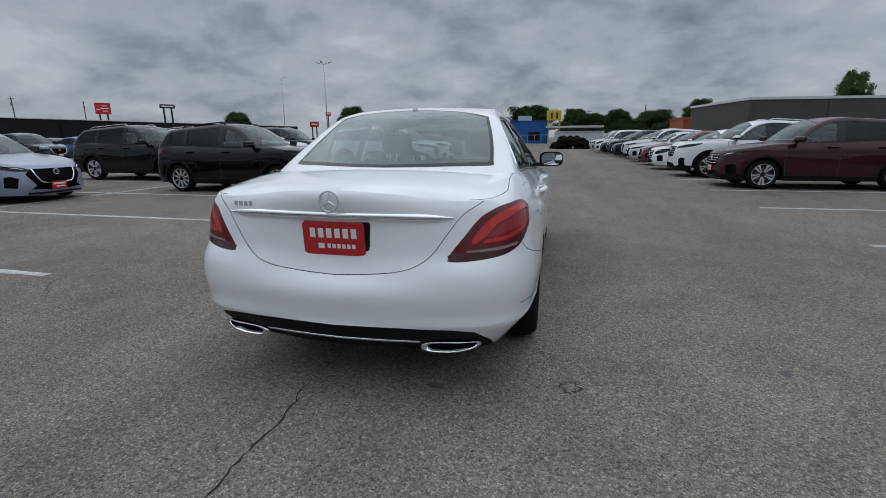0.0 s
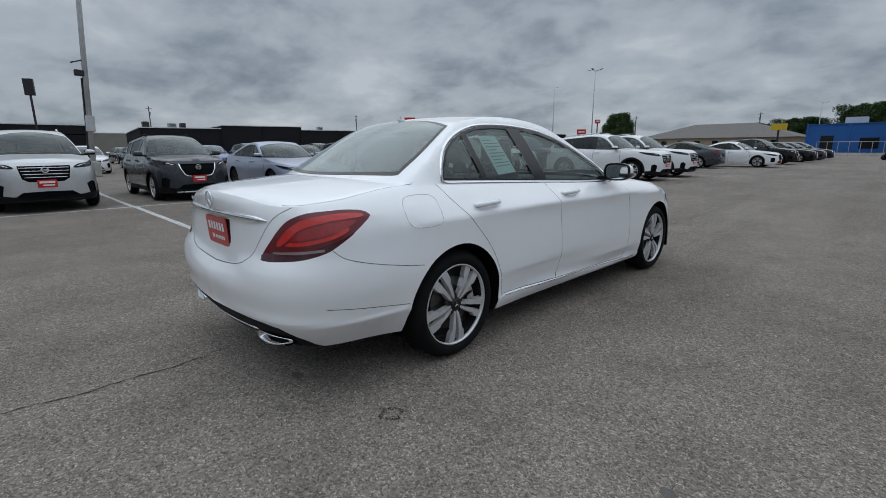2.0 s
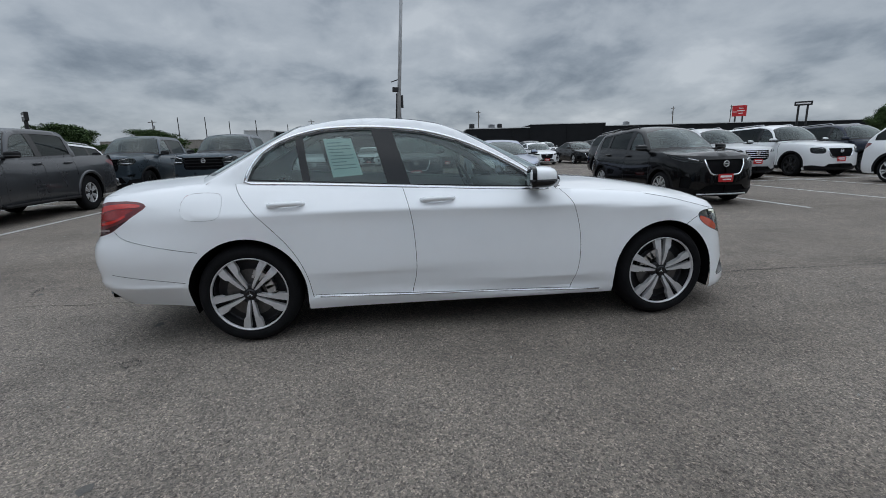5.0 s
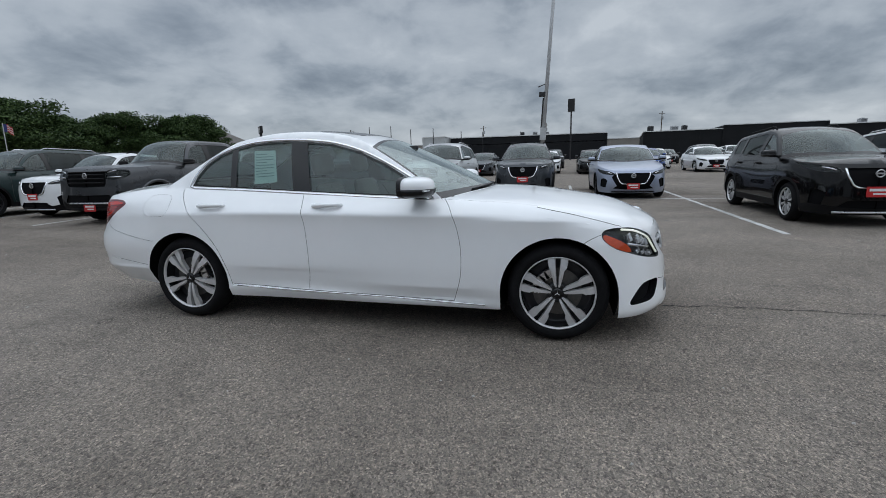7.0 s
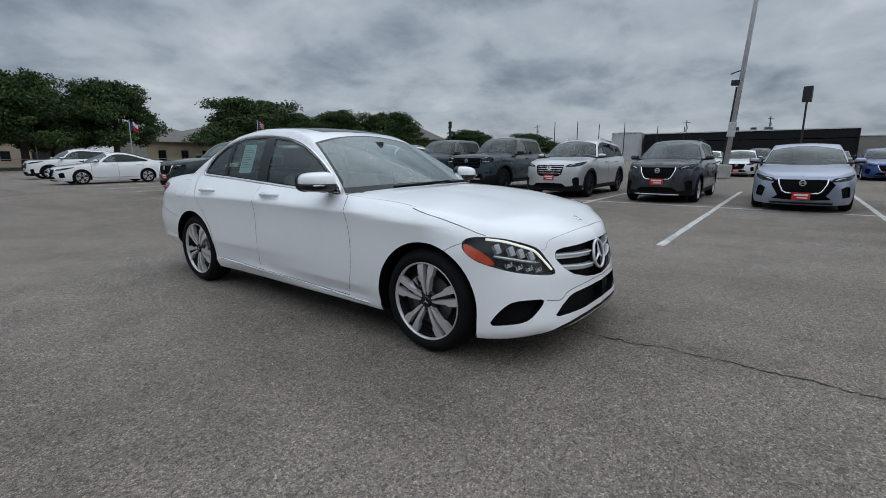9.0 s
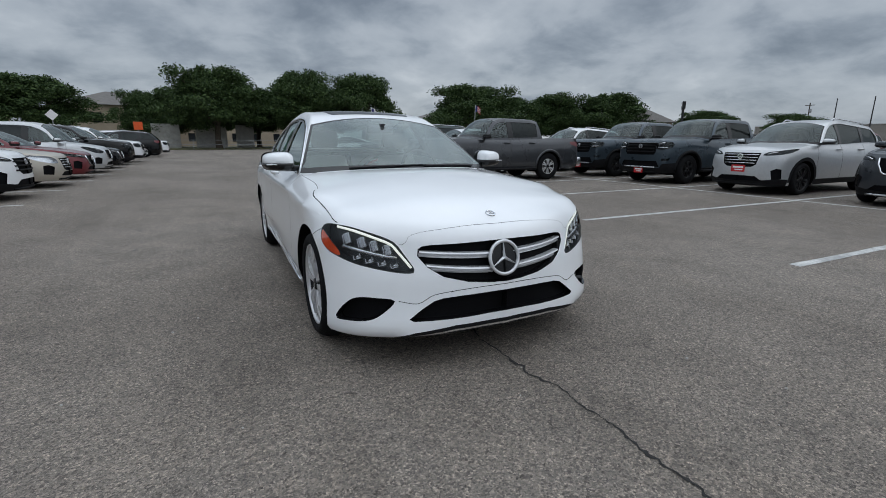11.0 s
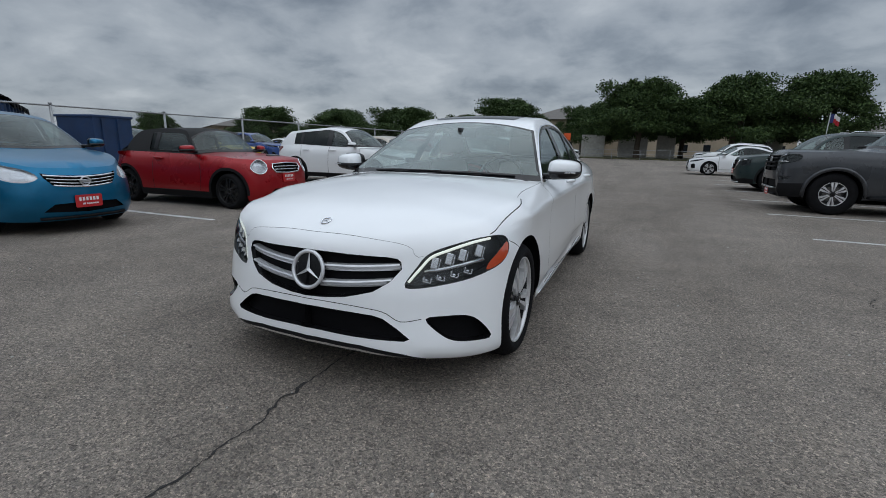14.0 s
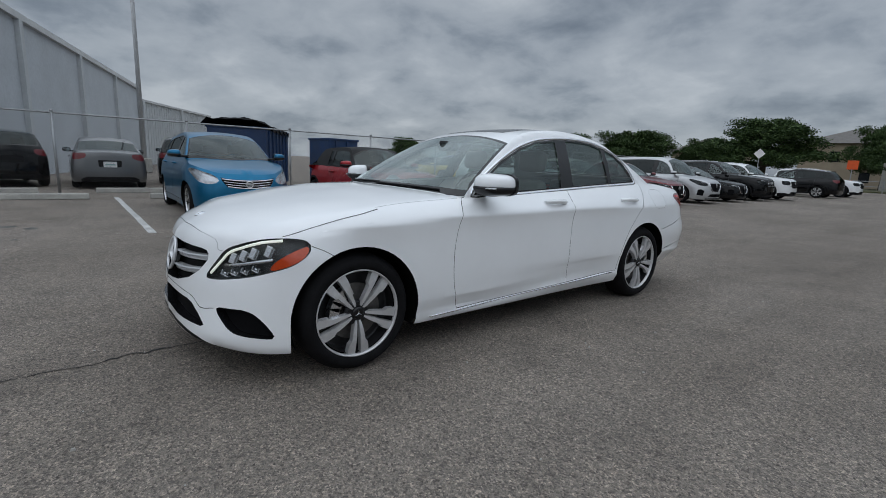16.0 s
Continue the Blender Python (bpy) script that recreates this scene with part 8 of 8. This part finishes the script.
add_box(bm, (0, -66, 0.06), (150, 18, 0.12))
structure("grass_verge", bm, M["grass"], "dry grass verge beyond the lot", "grass")
far_fence = thing("pipe_fence", pose(0, -56.6, 0), "low pale pipe fence before the grass verge", "fence")
for i in range(26):
    bm = bmesh.new()
    add_tube(bm, [(-45 + i * 3.2, 0, 0), (-45 + i * 3.2, 0, 1.1)], 0.035, 6)
    part("post", bm, M["galv"], far_fence)
for z in (1.08, 0.6):
    bm = bmesh.new()
    add_tube(bm, [(-45, 0, z), (35, 0, z)], 0.03, 6)
    part("rail", bm, M["galv"], far_fence)
white_fence = thing("railing", pose(0, 58, 0), "pale metal railing before the blue shop", "fence")
for i in range(8):
    bm = bmesh.new()
    add_tube(bm, [(-5.2 + i * 0.85, 0, 0), (-5.2 + i * 0.85, 0, 1.5)], 0.03, 6)
    part("post", bm, M["galv"], white_fence)
for z in (1.5, 0.2):
    bm = bmesh.new()
    add_tube(bm, [(-5.2, 0, z), (0.75, 0, z)], 0.03, 6)
    part("rail", bm, M["galv"], white_fence)


# a heap of tyres
def torus(bm, c, R, r, rot):
    m = Matrix.Translation(c) @ rot.to_4x4()
    g = []
    for i in range(16):
        a = 2 * PI * i / 16
        g.append([bm.verts.new(m @ Vector(((R + r * math.cos(b)) * math.cos(a), (R + r * math.cos(b)) * math.sin(a), r * 1.2 * math.sin(b)))) for b in np.linspace(0, 2 * PI, 8, endpoint=False)])
    for i in range(16):
        for j in range(8):
            bm.faces.new((g[i][j], g[(i + 1) % 16][j], g[(i + 1) % 16][(j + 1) % 8], g[i][(j + 1) % 8]))


heap = thing("tyre_heap", pose(2.5, 47.6, 0), "heap of worn black tyres against a white wall", "tyres")
for i in range(90):
    bm = bmesh.new()
    lay = i % 5
    torus(bm, (rng.uniform(-1.9, 1.9) * (1 - 0.10 * lay), rng.uniform(-0.7, 0.7), 0.14 + 0.22 * lay), 0.27, 0.10, Euler((rng.uniform(-0.5, 0.5) + (1.2 if i % 3 == 0 else 0), rng.uniform(-0.5, 0.5), 0)).to_matrix())
    part("tyre", bm, M["rubber"], heap, smooth=True)


# ---------------------------------------------------------------- poles, signs, flags
def light_pole(x, y, h, label, heads=2, boxes=False, lean=0.0, r=0.11):
    p = thing("light_pole", pose(x, y, 0, 0, lean, -90 if lean else rng.uniform(0, 90)), label, "street lamp")
    part("base", box_bm((0, 0, 0.35), (0.55, 0.55, 0.7), bevel=0.05), M["concrete"], p)
    bm = bmesh.new()
    add_tube(bm, [(0, 0, 0.7), (0, 0, h)], [r, r * 0.6], 10)
    part("mast", bm, M["pole"], p, smooth=True)
    for i in range(heads):
        a = i * 2 * PI / heads
        bm = bmesh.new()
        add_tube(bm, [(0, 0, h - 0.15), (0.9 * math.cos(a), 0.9 * math.sin(a), h + 0.05)], 0.035, 6)
        part("arm", bm, M["pole"], p)
        part("lamp_head", box_bm((1.15 * math.cos(a), 1.15 * math.sin(a), h + 0.08), (0.62, 0.34, 0.14), Euler((0, -0.35, a)).to_matrix(), 0.03), M["pole"], p)
    if boxes:
        part("camera_box", box_bm((0.22, 0, 4.6), (0.36, 0.24, 0.26), bevel=0.03), M["dark_metal"], p, "dark camera housing")
        part("meter_box", box_bm((0.0, 0.2, 2.4), (0.34, 0.16, 0.7), bevel=0.02), M["pole"], p)
        bm = bmesh.new()
        add_tube(bm, [(0, 0, 5.2), (0.5, 0, 5.0)], 0.03, 6)
        add_tube(bm, [(0.14, 0, 0.7), (0.14, 0, 4.4)], 0.045, 6)
        part("conduit", bm, M["dark_metal"], p)
    return p


light_pole(-24.4, 0.4, 15, "tall grey light pole with camera boxes", 3, True, -3.6, 0.125)
light_pole(-41, 78, 14.6, "tall grey light pole with lamp heads", 4)
light_pole(-66, 104, 16, "tall grey light pole", 1)
light_pole(24.9, 0.10, 14, "pale grey light pole beside the warehouse", 2)
light_pole(-12, 110, 9, "distant dark lamp post", 1, r=0.08)


def utility_pole(x, y, h, label="weathered wooden utility pole"):
    p = thing("utility_pole", pose(x, y, 0, rng.uniform(-1, 1), rng.uniform(-1, 1), rng.uniform(0, 180)), label, "utility pole")
    bm = bmesh.new()
    add_tube(bm, [(0, 0, 0), (0, 0, h)], [0.16, 0.10], 8)
    part("post", bm, M["bark"], p)
    part("crossarm", box_bm((0, 0, h - 0.5), (2.0, 0.12, 0.12)), M["bark"], p)
    part("transformer", box_bm((0.25, 0, h - 1.6), (0.4, 0.4, 0.8), bevel=0.12), M["galv"], p)


for x, y, h in ((-120, 80, 11), (-125, 26, 11), (-118, -2, 9), (-120, -18, 9), (-112, -52, 9), (-130, 105, 12), (-60, 140, 10), (-30, 150, 10), (10, 145, 9), (25, 140, 10)):
    utility_pole(x, y, h)
for x, y, h in ((-98, -41, 8.5), (-104, -33, 8), (-100, -36.5, 8.6), (-106, -28, 8.2), (-110, -22, 7.4), (-112, -17, 7.2), (-115, -8, 7)):
    p = thing("flag_pole", pose(x, y, 0), "slim bare grey mast", "mast", "bare masts")
    bm = bmesh.new()
    add_tube(bm, [(0, 0, 0), (0, 0, h)], [0.13, 0.08], 6)
    part("mast", bm, M["dark_metal"], p)


def sign(x, y, rz, h, w, hh, mat, label, bars_=(), legs=2):
    s = thing("pole_sign", pose(x, y, 0, 0, 0, rz), label, "sign")
    for i in range(legs):
        xx = (i - (legs - 1) / 2) * w * 0.5
        bm = bmesh.new()
        add_tube(bm, [(xx, 0, 0), (xx, 0, h)], 0.16, 8)
        part("leg", bm, M["dark_metal"], s)
    part("panel", box_bm((0, 0, h + hh / 2), (w, 0.5, hh), bevel=0.04), M[mat], s)
    for a, b, ww, h2 in bars_:
        for sg in (1, -1):
            part("printed_bar", box_bm((a, sg * 0.262, h + hh / 2 + b), (ww, 0.03, h2)), M["plate_white"], s)
    return s


sign(-88, 74.0, 52, 6.3, 2.6, 2.2, "sign_red", "tall red dealer sign with white bars", ((0.3, 0.5, 0.8, 0.13), (0.3, -0.5, 0.8, 0.13), (0.3, 0.0, 1.3, 0.16), (-0.8, -0.2, 0.7, 0.14)))
sign(-69.7, 71, 45, 6.9, 2.5, 0.7, "sign_black", "dark sign on two legs", ((0, 0, 2.0, 0.22),))
sign(-60, 108, 40, 4.2, 2.2, 1.3, "sign_red", "distant red sign with a pale bar", ((0, 0, 1.5, 0.3),))
sign(-62, 120, 40, 7.4, 1.4, 1.0, "sign_red", "small distant red and white sign", ((0, 0.1, 0.9, 0.3),), 1)
sign(-96.5, 3.6, 70, 9.6, 1.3, 2.5, "sign_black", "tall slim dark pylon sign", (), 1)
sign(-70.3, -50.1, 40, 6.3, 3.0, 1.2, "sign_black", "dark roadside sign with pale print", ((0, 0.1, 2.2, 0.3),))
sign(-16.1, 98.6, 0, 3.8, 2.4, 1.1, "machine_yellow", "small yellow roadside sign on a post", (), 1)


def flag(x, y, h, kind, label):
    f = thing("flag", pose(x, y, 0, 0, rng.uniform(-3, 3), rng.uniform(-20, 20)), label, "flag")
    bm = bmesh.new()
    add_tube(bm, [(0, 0, 0), (0, 0, h)], 0.04, 6)
    part("pole", bm, M["pole"], f)
    pieces = [("flag_red", 0, 0.5), ("flag_white", 0.5, 1.0)] if kind == "two" else [("flag_red" if i % 2 == 0 else "flag_white", i / 7, (i + 1) / 7) for i in range(7)]
    for mat, a, b in pieces:
        bm = bmesh.new()
        x0 = -0.32
        V = [[bm.verts.new((x0 - 0.45 * i / 8, 0.09 * math.sin(i * 1.1) + 0.03 * j, h - 0.1 - 0.75 * (1 - (a + (b - a) * j)) - 0.35 * (i / 8) ** 1.5)) for j in (0, 1)] for i in range(9)]
        for i in range(8):
            bm.faces.new((V[i][0], V[i + 1][0], V[i + 1][1], V[i][1]))
        part("stripe", bm, M[mat], f, smooth=True)
    bm = bmesh.new()
    V = [[bm.verts.new((-0.04 - 0.28 * i / 3, 0.03 * j, h - 0.1 - 0.75 * (1 - j))) for j in (0, 1)] for i in range(4)]
    for i in range(3):
        bm.faces.new((V[i][0], V[i + 1][0], V[i + 1][1], V[i][1]))
    part("canton", bm, M["flag_blue"], f, smooth=True)


flag(-10.4, -58, 6.6, "stripes", "hanging striped flag on a pole")
flag(-15.0, -47, 4.6, "two", "red white and blue flag on a leaning pole")
flag(-30, -50, 5.6, "stripes", "hanging striped flag on a slim pole")
b = part("warning_banner", box_bm((7.3, -49.5, 2.4), (0.75, 0.06, 0.75), bevel=0.02), M["orange_cloth"], None)
bm = bmesh.new()
add_tube(bm, [(7.3, -49.5, 0), (7.3, -49.5, 2.05)], 0.04, 6)
o = part("post", bm, M["galv"], b)
tagged(b, "bright orange square banner on a post", "sign")
b = part("roof_marker", box_bm((12.2, -42.9, 3.0), (0.6, 0.04, 0.6), Euler((0, radians(45), 0)).to_matrix()), M["plate_white"], None)
bm = bmesh.new()
add_tube(bm, [(12.2, -42.9, 0), (12.2, -42.9, 2.6)], 0.035, 6)
part("post", bm, M["galv"], b)
tagged(b, "white diamond sign on a post", "sign")


def hopper():
    e = thing("hopper", pose(0.3, 91.0, 0, 0, 0, 6), "yellow steel hopper on a frame above the shop canopy", "hopper")
    for x in (-1.1, 1.1):
        for y in (-0.8, 0.8):
            part("leg", box_bm((x, y, 2.2), (0.18, 0.18, 4.4)), M["machine_yellow"], e)
    part("bin", box_bm((0, 0, 5.3), (2.6, 2.0, 1.8), bevel=0.06, taper=(1.0, 1.0)), M["machine_yellow"], e)
    for x in (-0.5, 0.5):
        part("slot", box_bm((x, -1.01, 5.2), (0.35, 0.06, 1.1)), M["dark_metal"], e)
    part("hood", box_bm((0, 0, 6.35), (1.9, 1.5, 0.35), bevel=0.1, taper=(0.6, 0.6)), M["galv"], e)


hopper()
canopy = thing("canopy", pose(4.1, 88.5, 0), "long pale flat canopy beside the blue shop", "canopy")
part("roof", box_bm((0, 0, 3.05), (10.4, 3.0, 0.35), bevel=0.04), M["siding_light"], canopy)
for x in (-4.9, -1.6, 1.6, 4.9):
    part("post", box_bm((x, -1.2, 1.44), (0.16, 0.16, 2.88)), M["dark_metal"], canopy)


# ---------------------------------------------------------------- trees
def oak(seed, h, spread, leaf="leaf", clumps=120, per=430, size=0.21):
    """A tapered trunk with limbs and a crown of many small leaves in clumps."""
    r = np.random.default_rng(seed)
    t = thing("oak_tree", Matrix(), "broad dark green live oak", "tree", "trees round the lot")
    bm = bmesh.new()
    th = h * 0.26
    add_tube(bm, [(0, 0, 0), (0.05, 0.02, th * 0.5), (0.0, 0.1, th)], [0.34, 0.26, 0.24], 8)
    tips = []
    for i in range(7):
        a = i * 2 * PI / 7 + r.uniform(-0.3, 0.3)
        d = spread * r.uniform(0.35, 0.75)
        z = h * r.uniform(0.5, 0.85)
        add_tube(bm, [(0, 0.05, th * 0.92), (d * 0.4 * math.cos(a), d * 0.4 * math.sin(a), th + (z - th) * 0.55), (d * math.cos(a), d * math.sin(a), z)], [0.15, 0.09, 0.03], 6)
        tips.append((d * math.cos(a), d * math.sin(a), z))
    part("trunk", bm, M["bark"], t)
    V = []
    for i in range(clumps):
        if i < 7:
            c = np.array(tips[i])
        else:
            a, q = r.uniform(0, 2 * PI), r.uniform(0.10, 1.0) ** 0.55
            zz = r.uniform(0.0, 1.0)
            rad = spread * q * (1 - 0.62 * zz ** 1.8) * (0.86 + 0.20 * math.sin(3 * a + seed) + 0.10 * math.sin(7 * a))
            c = np.array([rad * math.cos(a), rad * math.sin(a), h * (0.27 + 0.66 * zz) - 0.14 * h * q * zz])
        cr_ = spread * r.uniform(0.09, 0.23)
        m_ = int(per * (cr_ / (0.17 * spread)) ** 1.6)
        d, u, w = (r.normal(0, 1, (m_, 3)) for _ in range(3))
        d /= np.linalg.norm(d, axis=1)[:, None]
        u /= np.linalg.norm(u, axis=1)[:, None]
        w = np.cross(u, w)
        w /= np.linalg.norm(w, axis=1)[:, None]
        p = c + d * cr_ * (1.05 * r.random(m_) ** 0.42 * r.uniform(0.75, 1.35, m_))[:, None] * np.array([1, 1, 0.62])
        s = (size * r.uniform(0.55, 1.35, m_))[:, None]
        V.append(np.stack([p - u * s * 0.5, p + w * s * 0.30, p + u * s * 0.5, p - w * s * 0.30], 1).reshape(-1, 3))
    V = np.vstack(V)
    F = np.arange(len(V)).reshape(-1, 4)
    o = link_mesh("crown", V, F, M[leaf], t, smooth=False)
    o["kind"] = "stuff"
    return t


# place, height and half width of each tree
kinds = [oak(11, 9.0, 5.0), oak(12, 9.0, 5.0), oak(13, 9.0, 5.0), oak(14, 9.0, 5.0, "leaf_light", 80)]
spots = [(18.6, -64, 8.0, 5.6), (9.0, -73, 7.6, 3.4), (0.3, -59.5, 9.6, 5.2), (-9.6, -58.8, 9.4, 5.0), (-17.6, -58.6, 9.6, 4.8), (-35.5, -61, 9.7, 6.5), (-46, -64, 8.2, 5.5), (-52, -61, 8.8, 5.5), (-60, -56.5, 9.0, 6.2), (-74, -48, 6.0, 5.0), (-82, -39, 5.4, 5.0),
         (34.5, -62, 6.9, 5.5), (26.5, -68, 6.0, 4.0), (33.7, -44.4, 5.0, 4.2), (40.2, -38.8, 5.3, 3.7), (47.5, -30.3, 4.0, 2.2), (45, -60, 6.6, 5.0), (-5.0, -67, 8.0, 4.5), (-13.5, -66, 8.2, 4.5), (5.2, -66, 7.4, 4.2),
         (-6.3, 130.8, 9.9, 6.3), (5.9, 131, 8.6, 4.2), (16.4, 130.3, 8.2, 5.0), (25.6, 129, 8.0, 6.0), (32.4, 116.8, 9.4, 3.6), (39.4, 114.7, 8.8, 3.6), (-18, 134, 7.6, 6.0), (-27, 132, 6.4, 5.0), (-55.9, 72.2, 6.0, 2.8), (-36.3, 78.8, 7.1, 2.8), (52.5, 98, 12.6, 3.0), (11, 133, 7.4, 4.5)]
for i, (x, y, H_, R_) in enumerate(spots):
    c = copy_thing(kinds[3 if (x, y) == (52.5, 98) else i % 3], pose(x, y, 0, 0, 0, rng.uniform(0, 360)))
    c.scale = (R_ / 3.9, R_ / 3.9, H_ / 8.1)
for t in kinds:
    for o in list(t.children):
        bpy.data.objects.remove(o)
    bpy.data.objects.remove(t)
